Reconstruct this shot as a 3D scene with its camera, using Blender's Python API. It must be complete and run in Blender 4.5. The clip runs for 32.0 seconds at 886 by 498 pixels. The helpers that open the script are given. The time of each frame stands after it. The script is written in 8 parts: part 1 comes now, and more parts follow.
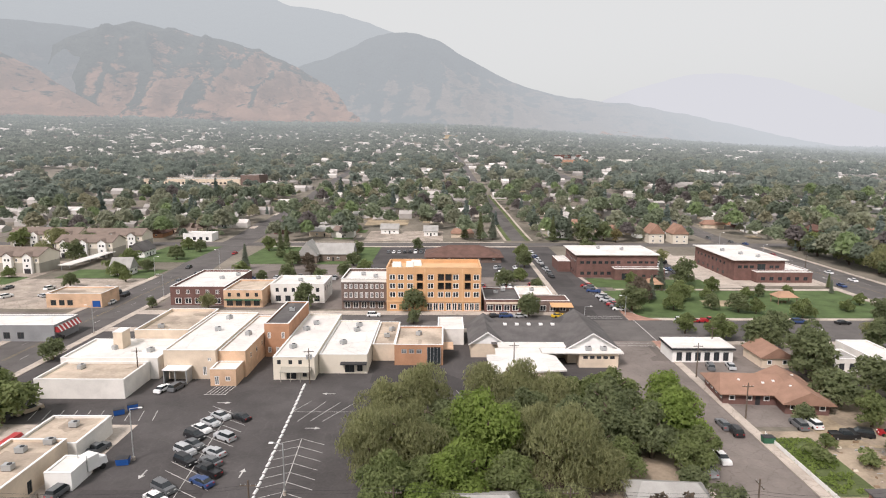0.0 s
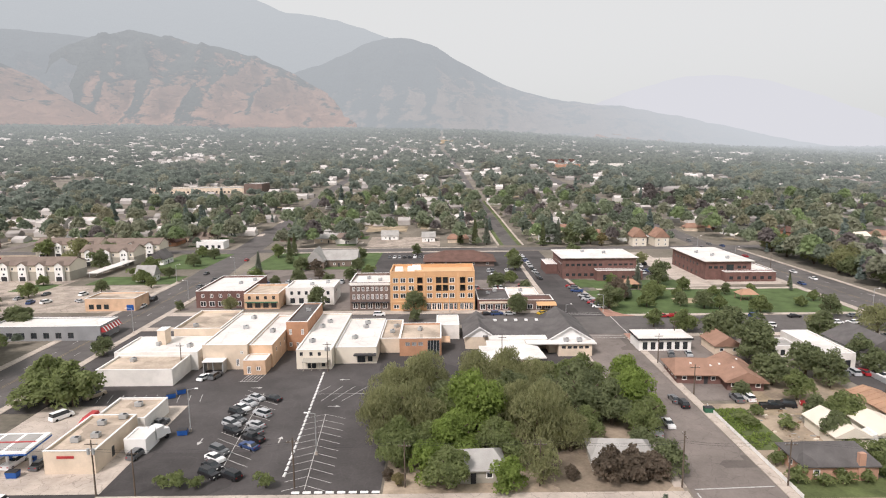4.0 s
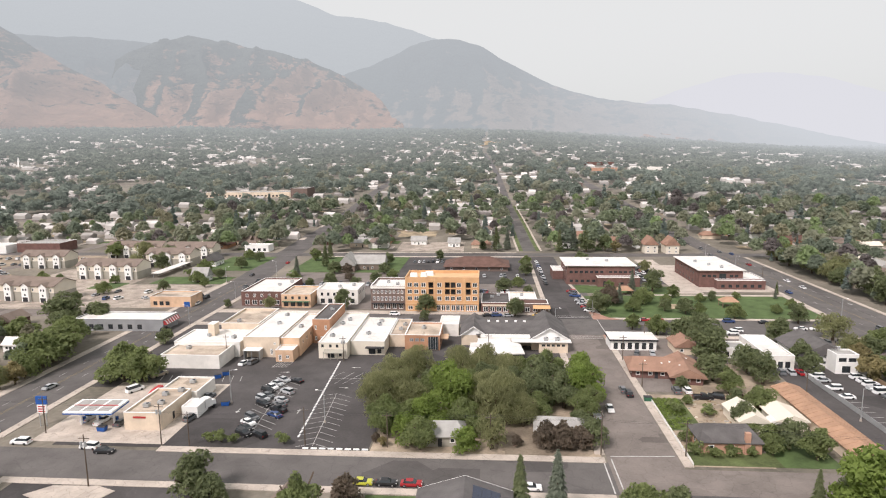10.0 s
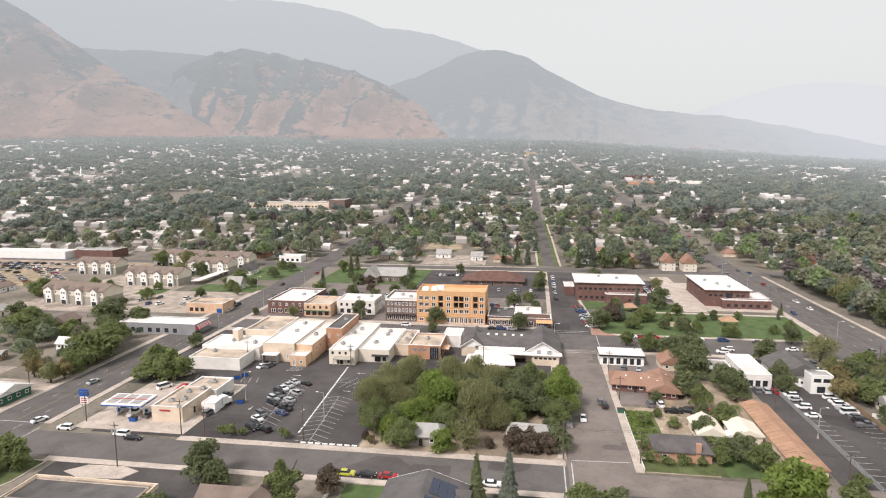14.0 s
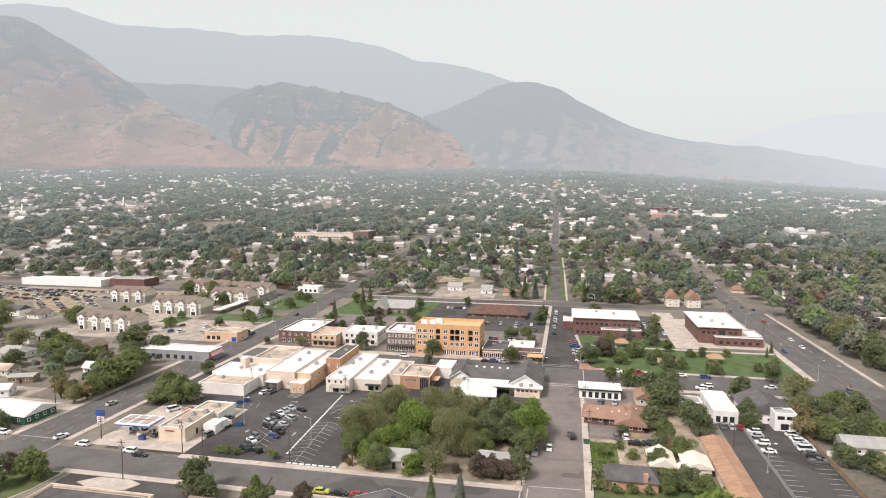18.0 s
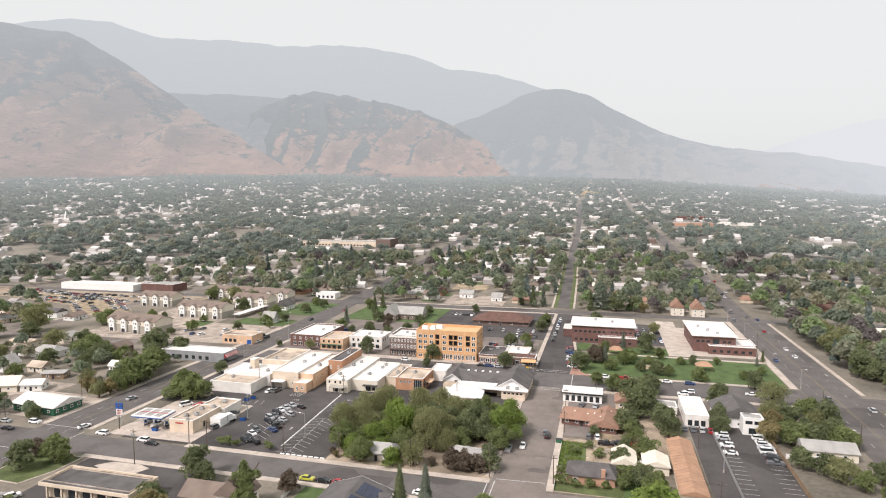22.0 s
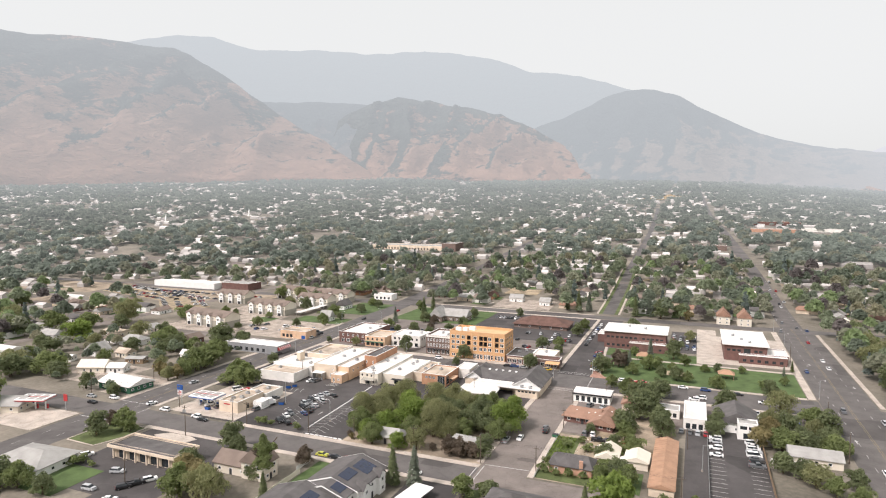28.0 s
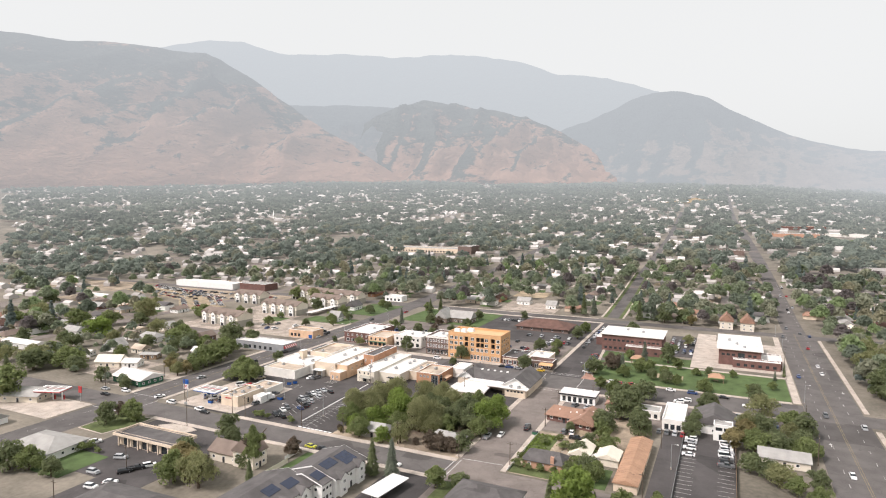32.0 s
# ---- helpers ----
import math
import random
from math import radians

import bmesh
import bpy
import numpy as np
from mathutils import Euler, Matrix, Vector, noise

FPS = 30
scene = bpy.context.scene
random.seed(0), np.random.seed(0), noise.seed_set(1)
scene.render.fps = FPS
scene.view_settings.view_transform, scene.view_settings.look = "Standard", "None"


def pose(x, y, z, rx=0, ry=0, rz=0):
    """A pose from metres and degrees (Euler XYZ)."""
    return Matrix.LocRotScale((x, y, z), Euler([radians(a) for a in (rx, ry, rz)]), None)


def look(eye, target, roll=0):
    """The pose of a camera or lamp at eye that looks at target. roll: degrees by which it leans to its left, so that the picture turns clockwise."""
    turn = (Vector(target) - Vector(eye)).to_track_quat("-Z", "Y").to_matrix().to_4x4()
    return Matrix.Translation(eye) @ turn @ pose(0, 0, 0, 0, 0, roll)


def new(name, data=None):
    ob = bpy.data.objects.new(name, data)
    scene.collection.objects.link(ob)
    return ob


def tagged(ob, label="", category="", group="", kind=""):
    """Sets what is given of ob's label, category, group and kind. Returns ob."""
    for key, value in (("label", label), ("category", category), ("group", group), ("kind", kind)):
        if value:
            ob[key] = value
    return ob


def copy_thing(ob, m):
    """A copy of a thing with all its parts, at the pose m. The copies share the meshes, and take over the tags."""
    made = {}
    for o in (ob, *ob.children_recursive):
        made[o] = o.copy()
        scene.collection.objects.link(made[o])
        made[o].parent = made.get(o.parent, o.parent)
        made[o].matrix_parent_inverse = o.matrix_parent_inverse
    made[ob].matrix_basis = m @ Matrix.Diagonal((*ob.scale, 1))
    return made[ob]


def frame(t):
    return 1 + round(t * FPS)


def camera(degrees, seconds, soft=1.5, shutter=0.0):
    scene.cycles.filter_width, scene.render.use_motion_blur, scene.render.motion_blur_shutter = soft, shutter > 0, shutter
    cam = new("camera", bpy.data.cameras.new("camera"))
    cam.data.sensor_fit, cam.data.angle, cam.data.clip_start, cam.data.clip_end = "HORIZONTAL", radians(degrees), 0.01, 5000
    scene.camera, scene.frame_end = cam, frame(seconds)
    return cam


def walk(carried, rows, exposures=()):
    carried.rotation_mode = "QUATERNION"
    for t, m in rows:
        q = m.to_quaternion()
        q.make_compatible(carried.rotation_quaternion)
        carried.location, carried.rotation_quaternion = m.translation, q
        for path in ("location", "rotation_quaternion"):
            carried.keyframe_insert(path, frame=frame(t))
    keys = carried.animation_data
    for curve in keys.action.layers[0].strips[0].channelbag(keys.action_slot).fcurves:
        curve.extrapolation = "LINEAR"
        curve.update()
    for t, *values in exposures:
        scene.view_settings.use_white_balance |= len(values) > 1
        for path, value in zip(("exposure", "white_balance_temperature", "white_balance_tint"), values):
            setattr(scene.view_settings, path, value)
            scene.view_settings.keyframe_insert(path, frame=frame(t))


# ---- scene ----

# ---------- camera ----------
cam = camera(71.4, 32.0, soft=1.1)
PATH = [
    (0, (-12.87, -211.61, 55.77), (-13.12, -112.83, 40.17), 0.12),
    (0.5, (-13.19, -214.78, 56.34), (-13.14, -115.92, 41.34), 0.08),
    (1, (-13.44, -217.94, 56.92), (-13.10, -118.98, 42.50), 0.01),
    (1.5, (-13.62, -221.08, 57.50), (-13.27, -122.13, 43.05), -0.07),
    (2, (-13.72, -224.21, 58.06), (-13.37, -125.27, 43.57), -0.17),
    (2.5, (-13.70, -227.37, 58.64), (-13.35, -128.43, 44.11), -0.27),
    (3, (-13.54, -230.60, 59.28), (-13.20, -131.67, 44.72), -0.36),
    (3.5, (-13.24, -233.90, 60.01), (-12.99, -135.00, 45.21), -0.46),
    (5.5, (-10.59, -247.74, 63.74), (-10.49, -148.95, 48.19), -0.60),
    (6, (-9.48, -250.78, 64.50), (-9.84, -152.00, 48.96), -0.60),
    (6.5, (-8.18, -253.65, 65.21), (-9.11, -154.85, 49.78), -0.60),
    (7, (-6.70, -256.35, 65.91), (-8.42, -157.56, 50.55), -0.60),
    (7.5, (-5.07, -258.93, 66.63), (-7.72, -160.15, 51.32), -0.60),
    (8, (-3.33, -261.42, 67.40), (-6.92, -162.65, 52.18), -0.60),
    (8.5, (-1.49, -263.85, 68.18), (-6.02, -165.11, 53.02), -0.60),
    (9, (0.45, -266.21, 68.97), (-5.06, -167.52, 53.82), -0.60),
    (9.5, (2.48, -268.52, 69.78), (-4.01, -169.89, 54.59), -0.60),
    (10, (4.58, -270.77, 70.59), (-2.86, -172.22, 55.34), -0.59),
    (10.5, (6.75, -272.98, 71.41), (-1.64, -174.50, 56.19), -0.54),
    (11, (8.95, -275.15, 72.24), (-0.42, -176.76, 57.01), -0.49),
    (11.5, (11.17, -277.29, 73.06), (0.86, -179.00, 57.80), -0.44),
    (12, (13.41, -279.40, 73.86), (2.15, -181.20, 58.65), -0.38),
    (12.5, (15.65, -281.45, 74.63), (3.44, -183.36, 59.52), -0.33),
    (13, (17.89, -283.44, 75.34), (4.83, -185.41, 60.52), -0.28),
    (13.5, (20.14, -285.35, 76.01), (6.29, -187.36, 61.69), -0.23),
    (14, (22.44, -287.22, 76.71), (7.87, -189.25, 62.93), -0.18),
    (14.5, (24.80, -289.05, 77.46), (9.50, -191.11, 64.26), -0.13),
    (16.5, (34.84, -296.25, 81.21), (16.89, -198.51, 70.01), 0.01),
    (17, (37.49, -298.09, 81.87), (18.89, -200.39, 71.40), 0.04),
    (17.5, (40.19, -299.94, 82.44), (20.92, -202.31, 72.62), 0.06),
    (18, (42.93, -301.81, 82.92), (22.95, -204.26, 73.72), 0.07),
    (18.5, (45.66, -303.66, 83.38), (25.01, -206.20, 74.70), 0.09),
    (19, (48.31, -305.45, 83.82), (27.01, -208.10, 75.45), 0.09),
    (19.5, (50.88, -307.16, 84.24), (28.95, -209.94, 76.02), 0.10),
    (20, (53.39, -308.80, 84.63), (30.87, -211.71, 76.48), 0.10),
    (20.5, (55.88, -310.36, 85.00), (32.74, -213.42, 76.88), 0.10),
    (21, (58.39, -311.87, 85.36), (34.61, -215.08, 77.22), 0.10),
    (21.5, (60.94, -313.32, 85.71), (36.50, -216.69, 77.57), 0.10),
    (22, (63.54, -314.72, 86.07), (38.42, -218.27, 77.96), 0.09),
    (22.5, (66.20, -316.10, 86.42), (40.15, -219.89, 78.34), 0.09),
    (23, (68.90, -317.46, 86.78), (41.69, -221.56, 78.76), 0.08),
    (23.5, (71.62, -318.80, 87.13), (43.21, -223.25, 79.13), 0.08),
    (24, (74.34, -320.10, 87.48), (44.70, -224.93, 79.48), 0.07),
    (24.5, (77.07, -321.34, 87.81), (46.13, -226.58, 79.85), 0.07),
    (25, (79.79, -322.50, 88.13), (47.57, -228.16, 80.21), 0.07),
    (25.5, (82.54, -323.58, 88.44), (49.03, -229.68, 80.60), 0.07),
    (26, (85.36, -324.62, 88.75), (50.61, -231.17, 81.01), 0.07),
    (26.5, (88.27, -325.65, 89.08), (52.42, -232.62, 81.34), 0.08),
    (28.5, (100.89, -329.65, 90.66), (62.34, -237.70, 83.01), 0.13),
    (29, (103.73, -330.40, 90.94), (64.59, -238.69, 83.33), 0.15),
    (29.5, (106.42, -331.04, 91.17), (66.78, -239.55, 83.57), 0.17),
    (30, (108.97, -331.57, 91.37), (68.83, -240.30, 83.77), 0.19),
    (30.5, (111.34, -332.01, 91.55), (70.72, -240.95, 83.98), 0.22),
    (31, (113.54, -332.38, 91.73), (72.44, -241.53, 84.19), 0.24),
    (31.5, (115.58, -332.67, 91.91), (74.03, -242.01, 84.46), 0.27),
    (32, (117.46, -332.89, 92.09), (75.46, -242.43, 84.74), 0.30),
]
walk(cam, [(t, look(e, g, r)) for t, e, g, r in PATH], [(0, 0.13, 6240, 19.5), (9, 0.19, 6240, 19.5), (20, 0.27, 6240, 19), (32, 0.34, 6240, 19)])

# ---------- light: smoky overcast noon, a weak wide sun behind the haze ----------
SUN_EL, SUN_AZ = radians(48), radians(215)
world = bpy.data.worlds.new("hazy_sky")
scene.world = world
world.use_nodes = True
nt = world.node_tree
nt.nodes.clear()
sky = nt.nodes.new("ShaderNodeTexSky")
sky.sky_type, sky.sun_disc = 'NISHITA', False
sky.sun_elevation, sky.sun_rotation = SUN_EL, SUN_AZ
sky.air_density, sky.dust_density, sky.ozone_density = 1.0, 6.0, 1.0
hs = nt.nodes.new("ShaderNodeHueSaturation")
hs.inputs["Saturation"].default_value = 0.10
mixn = nt.nodes.new("ShaderNodeMix")
mixn.data_type = 'RGBA'
mixn.inputs[0].default_value = 0.80
mixn.inputs[7].default_value = (7.28, 7.55, 6.85, 1)
bg = nt.nodes.new("ShaderNodeBackground")
bg.inputs[1].default_value = 0.105
wout = nt.nodes.new("ShaderNodeOutputWorld")
nt.links.new(sky.outputs[0], hs.inputs["Color"])
nt.links.new(hs.outputs[0], mixn.inputs[6])
nt.links.new(mixn.outputs[2], bg.inputs[0])
nt.links.new(bg.outputs[0], wout.inputs[0])

sun_data = bpy.data.lights.new("sun", 'SUN')
sun_data.energy, sun_data.angle, sun_data.color = 3.2, radians(14), (1.0, 0.93, 0.83)
sun = new("sun", sun_data)
sun.matrix_world = look((60 * math.sin(SUN_AZ), 60 * math.cos(SUN_AZ), 60 * math.tan(SUN_EL)), (0, 0, 0))


# ---------- materials ----------
def mat(name, col, rough=0.85, var=0.12, scale=0.6, fine=8.0, metal=0.0, bump=0.0, rand=0.0, island=0.0, col2=None, spec=0.3):
    m = bpy.data.materials.new(name)
    m.use_nodes = True
    n, l = m.node_tree.nodes, m.node_tree.links
    b = n["Principled BSDF"]
    b.inputs["Roughness"].default_value = rough
    b.inputs["Metallic"].default_value = metal
    b.inputs["Specular IOR Level"].default_value = spec
    geo = n.new("ShaderNodeNewGeometry")
    n1 = n.new("ShaderNodeTexNoise")
    n1.inputs["Scale"].default_value, n1.inputs["Detail"].default_value = scale, 5.0
    n2 = n.new("ShaderNodeTexNoise")
    n2.inputs["Scale"].default_value, n2.inputs["Detail"].default_value = fine, 3.0
    for q in (n1, n2):
        l.new(geo.outputs["Position"], q.inputs["Vector"])
    add = n.new("ShaderNodeMath")
    add.operation = 'MULTIPLY_ADD'
    l.new(n2.outputs[0], add.inputs[0])
    add.inputs[1].default_value = 0.4
    l.new(n1.outputs[0], add.inputs[2])
    last = add.outputs[0]
    if rand or island:
        oi = n.new("ShaderNodeObjectInfo") if rand else geo
        a2 = n.new("ShaderNodeMath")
        a2.operation = 'MULTIPLY_ADD'
        l.new(oi.outputs["Random" if rand else "Random Per Island"], a2.inputs[0])
        a2.inputs[1].default_value = (rand or island)
        l.new(last, a2.inputs[2])
        last = a2.outputs[0]
    ramp = n.new("ShaderNodeValToRGB")
    lo = tuple(max(0, c * (1 - var * 1.6)) for c in col) + (1,)
    c2 = col2 or tuple(min(1, c * (1 + var * 1.6)) for c in col)
    ramp.color_ramp.elements[0].color, ramp.color_ramp.elements[1].color = lo, (*c2, 1)
    top = 1.05 + (rand or island)
    mp = n.new("ShaderNodeMapRange")
    mp.inputs[1].default_value, mp.inputs[2].default_value = 0.35, top
    l.new(last, mp.inputs[0])
    l.new(mp.outputs[0], ramp.inputs[0])
    l.new(ramp.outputs[0], b.inputs["Base Color"])
    if bump:
        bp = n.new("ShaderNodeBump")
        bp.inputs["Strength"].default_value, bp.inputs["Distance"].default_value = bump, 0.05
        l.new(n2.outputs[0], bp.inputs["Height"])
        l.new(bp.outputs[0], b.inputs["Normal"])
    return m


M = {}
M["grass"] = mat("grass", (0.105, 0.130, 0.050), 0.95, 0.35, 0.12, 2.0)
M["lawn"] = mat("lawn", (0.086, 0.128, 0.046), 0.95, 0.22, 0.15, 3.0)
M["dry"] = mat("dry_ground", (0.34, 0.275, 0.205), 0.95, 0.3, 0.08, 1.5)
M["straw"] = mat("straw_ground", (0.35, 0.28, 0.19), 0.95, 0.3, 0.15, 1.5)
M["earth"] = mat("town_ground", (0.165, 0.155, 0.118), 0.95, 0.4, 0.035, 0.6, col2=(0.30, 0.262, 0.212))
M["asphalt"] = mat("asphalt", (0.128, 0.117, 0.111), 0.9, 0.16, 0.12, 3.0)
M["asphalt_dark"] = mat("dark_road_asphalt", (0.118, 0.108, 0.103), 0.9, 0.16, 0.12, 3.0)
M["asphalt_old"] = mat("old_asphalt", (0.200, 0.172, 0.154), 0.9, 0.16, 0.1, 2.0)
M["asphalt_lot"] = mat("lot_asphalt", (0.080, 0.073, 0.071), 0.9, 0.22, 0.07, 2.0)
M["concrete"] = mat("concrete", (0.49, 0.425, 0.365), 0.85, 0.14, 0.2, 3.0)
M["concrete_dirty"] = mat("stained_concrete", (0.40, 0.34, 0.285), 0.85, 0.25, 0.15, 2.0)
M["paver"] = mat("red_pavers", (0.36, 0.21, 0.16), 0.85, 0.2, 0.4, 6.0)
M["paint"] = mat("road_paint", (0.46, 0.45, 0.43), 0.8, 0.3, 0.8, 8.0)
M["paint_y"] = mat("yellow_paint", (0.25, 0.20, 0.11), 0.8, 0.2, 0.8, 8.0)
M["roof_white"] = mat("white_membrane", (0.72, 0.69, 0.65), 0.6, 0.10, 0.10, 0.9)
M["roof_tan"] = mat("tan_gravel_roof", (0.52, 0.43, 0.34), 0.9, 0.22, 0.15, 2.0)
M["roof_grey"] = mat("grey_shingles", (0.118, 0.110, 0.107), 0.9, 0.2, 0.3, 5.0)
M["roof_brown"] = mat("brown_shingles", (0.13, 0.075, 0.06), 0.9, 0.22, 0.3, 5.0)
M["roof_red"] = mat("red_brown_shingles", (0.29, 0.175, 0.125), 0.9, 0.18, 0.3, 5.0)
M["roof_taupe"] = mat("taupe_shingles", (0.195, 0.152, 0.126), 0.9, 0.15, 0.3, 5.0)
M["roof_orange"] = mat("rust_metal_roof", (0.37, 0.225, 0.145), 0.7, 0.18, 0.3, 3.0)
M["roof_lgrey"] = mat("pale_shingles", (0.34, 0.33, 0.31), 0.9, 0.15, 0.3, 5.0)
M["stucco"] = mat("beige_stucco", (0.66, 0.55, 0.43), 0.9, 0.1, 0.3, 4.0)
M["stucco_peach"] = mat("peach_stucco", (0.66, 0.45, 0.30), 0.9, 0.12, 0.25, 4.0)
M["stucco_white"] = mat("white_stucco", (0.76, 0.73, 0.68), 0.85, 0.08, 0.25, 4.0)
M["siding"] = mat("cream_siding", (0.68, 0.62, 0.52), 0.8, 0.06, 0.3, 4.0)
M["siding_w"] = mat("white_siding", (0.78, 0.77, 0.74), 0.7, 0.06, 0.3, 4.0)
M["grey_paint"] = mat("grey_wall_paint", (0.27, 0.275, 0.28), 0.85, 0.12, 0.3, 3.0)
M["balcony"] = mat("dark_timber", (0.10, 0.06, 0.045), 0.9, 0.25, 0.5, 6.0)
M["siding_g"] = mat("grey_green_siding", (0.34, 0.32, 0.27), 0.8, 0.08, 0.3, 4.0)
M["orange"] = mat("orange_sheathing", (0.60, 0.355, 0.18), 0.7, 0.10, 0.25, 2.0)
M["orange_lt"] = mat("yellow_sheathing", (0.63, 0.40, 0.22), 0.7, 0.10, 0.25, 2.0)
M["brick"] = mat("red_brick", (0.155, 0.087, 0.074), 0.9, 0.2, 0.4, 7.0)
M["brick_dk"] = mat("dark_brick", (0.175, 0.128, 0.110), 0.9, 0.2, 0.4, 7.0)
M["brick_or"] = mat("orange_brick", (0.43, 0.235, 0.14), 0.9, 0.15, 0.4, 7.0)
M["brick_pink"] = mat("pink_brick", (0.46, 0.27, 0.19), 0.9, 0.15, 0.4, 7.0)
M["wood"] = mat("weathered_wood", (0.24, 0.17, 0.11), 0.9, 0.25, 0.5, 6.0)
M["pole"] = mat("pole_wood", (0.11, 0.085, 0.065), 0.9, 0.2, 1.0, 9.0)
M["metal"] = mat("grey_metal", (0.42, 0.43, 0.43), 0.5, 0.1, 0.6, 6.0, metal=0.4)
M["dark"] = mat("dark_trim", (0.035, 0.035, 0.038), 0.6, 0.1)
M["white"] = mat("white_paint", (0.80, 0.79, 0.77), 0.6, 0.05)
M["red"] = mat("red_paint", (0.40, 0.045, 0.045), 0.5, 0.1)
M["blue"] = mat("blue_paint", (0.02, 0.09, 0.32), 0.5, 0.1)
M["green"] = mat("green_paint", (0.035, 0.12, 0.07), 0.6, 0.1)
M["glass"] = mat("window_glass", (0.030, 0.036, 0.040), 0.06, 0.2, 0.4, 1.0, spec=0.6)
M["tyre"] = mat("tyre_rubber", (0.018, 0.018, 0.018), 0.9, 0.1)
M["rim"] = mat("alloy_rim", (0.45, 0.45, 0.46), 0.35, 0.05, metal=0.7)
M["solar"] = mat("solar_cells", (0.02, 0.028, 0.055), 0.15, 0.1, spec=0.6)
M["bark"] = mat("bark", (0.10, 0.075, 0.055), 0.95, 0.25, 1.5, 10.0)



def worn(m, crack=0.0, patch=0.0, stain=0.0, depth=0.45):
    """Adds wear to a surface: branching cracks, squarish mended patches and broad blotchy stains."""
    n, l = m.node_tree.nodes, m.node_tree.links
    b = n["Principled BSDF"]
    out = b.inputs["Base Color"].links[0].from_socket
    geo = n.new("ShaderNodeNewGeometry")
    bend = n.new("ShaderNodeTexNoise")
    bend.inputs["Scale"].default_value = 0.5
    l.new(geo.outputs["Position"], bend.inputs["Vector"])
    warp = n.new("ShaderNodeVectorMath")
    warp.operation = 'MULTIPLY_ADD'
    l.new(bend.outputs[1], warp.inputs[0])
    warp.inputs[1].default_value = (2.4, 2.4, 0)
    l.new(geo.outputs["Position"], warp.inputs[2])

    def darken(fac, low, lo, hi):
        nonlocal out
        r = n.new("ShaderNodeMapRange")
        r.inputs[1].default_value, r.inputs[2].default_value, r.inputs[3].default_value, r.inputs[4].default_value = lo, hi, low, 1.0
        l.new(fac, r.inputs[0])
        x = n.new("ShaderNodeMix")
        x.data_type, x.blend_type = 'RGBA', 'MULTIPLY'
        x.inputs[0].default_value = 1.0
        l.new(out, x.inputs[6])
        l.new(r.outputs[0], x.inputs[7])
        out = x.outputs[2]

    if crack:
        v = n.new("ShaderNodeTexVoronoi")
        v.feature = 'DISTANCE_TO_EDGE'
        v.inputs["Scale"].default_value = crack
        l.new(warp.outputs[0], v.inputs["Vector"])
        darken(v.outputs["Distance"], 1 - depth, 0.004, 0.022)
    if patch:
        v = n.new("ShaderNodeTexVoronoi")
        v.distance = 'CHEBYCHEV'
        v.inputs["Scale"].default_value = patch
        l.new(geo.outputs["Position"], v.inputs["Vector"])
        sp = n.new("ShaderNodeSeparateColor")
        l.new(v.outputs["Color"], sp.inputs[0])
        darken(sp.outputs[0], 0.72, 0.10, 0.24)
    if stain:
        t = n.new("ShaderNodeTexNoise")
        t.inputs["Scale"].default_value, t.inputs["Detail"].default_value, t.inputs["Roughness"].default_value = 0.16, 7.0, 0.65
        l.new(warp.outputs[0], t.inputs["Vector"])
        darken(t.outputs[0], 1 - stain, 0.36, 0.56)
    l.new(out, b.inputs["Base Color"])


worn(M["asphalt"], 0.21, 0.05, 0.14, 0.14)
worn(M["asphalt_dark"], 0.21, 0.05, 0.16, 0.14)
worn(M["asphalt_old"], 0.24, 0.06, 0.18, 0.18)
worn(M["asphalt_lot"], 0.19, 0.04, 0.18, -0.14)
worn(M["concrete"], 0.35, 0, 0.22, 0.3)
worn(M["concrete_dirty"], 0.25, 0.08, 0.30, 0.4)
worn(M["roof_white"], 0.10, 0.0, 0.13, 0.12)
worn(M["roof_tan"], 0.0, 0.14, 0.30)
worn(M["roof_grey"], 0.0, 0.12, 0.18)
worn(M["lawn"], 0.0, 0.0, 0.26)
worn(M["grass"], 0.0, 0.0, 0.35)
worn(M["straw"], 0.0, 0.0, 0.40)
worn(M["dry"], 0.0, 0.05, 0.30)
worn(M["stucco_white"], 0.0, 0.0, 0.14)
worn(M["stucco"], 0.0, 0.0, 0.14)
worn(M["stucco_peach"], 0.0, 0.0, 0.22)


def leafy(m, share=0.6):
    """Lets part of the light through the leaves of a material."""
    n, l = m.node_tree.nodes, m.node_tree.links
    b = n["Principled BSDF"]
    tr, mx = n.new("ShaderNodeBsdfTranslucent"), n.new("ShaderNodeMixShader")
    l.new(b.inputs["Base Color"].links[0].from_socket, tr.inputs[0])
    mx.inputs[0].default_value = share
    l.new(b.outputs[0], mx.inputs[1])
    l.new(tr.outputs[0], mx.inputs[2])
    l.new(mx.outputs[0], n["Material Output"].inputs[0])
    return m


LEAF = [leafy(mat("leaf_%s" % k, c, 0.7, 0.25, 0.22, 1.1, island=0.3, col2=c2)) for k, c, c2 in (
    ("green", (0.160, 0.204, 0.078), (0.350, 0.405, 0.170)),
    ("olive", (0.225, 0.238, 0.110), (0.450, 0.458, 0.235)),
    ("bright", (0.165, 0.238, 0.058), (0.375, 0.478, 0.125)),
    ("dark", (0.140, 0.175, 0.088), (0.312, 0.352, 0.178)),
    ("yellow", (0.270, 0.232, 0.108), (0.470, 0.405, 0.205)),
    ("plum", (0.150, 0.122, 0.092), (0.300, 0.240, 0.178)),
    ("blue", (0.165, 0.199, 0.156), (0.344, 0.382, 0.288)))]
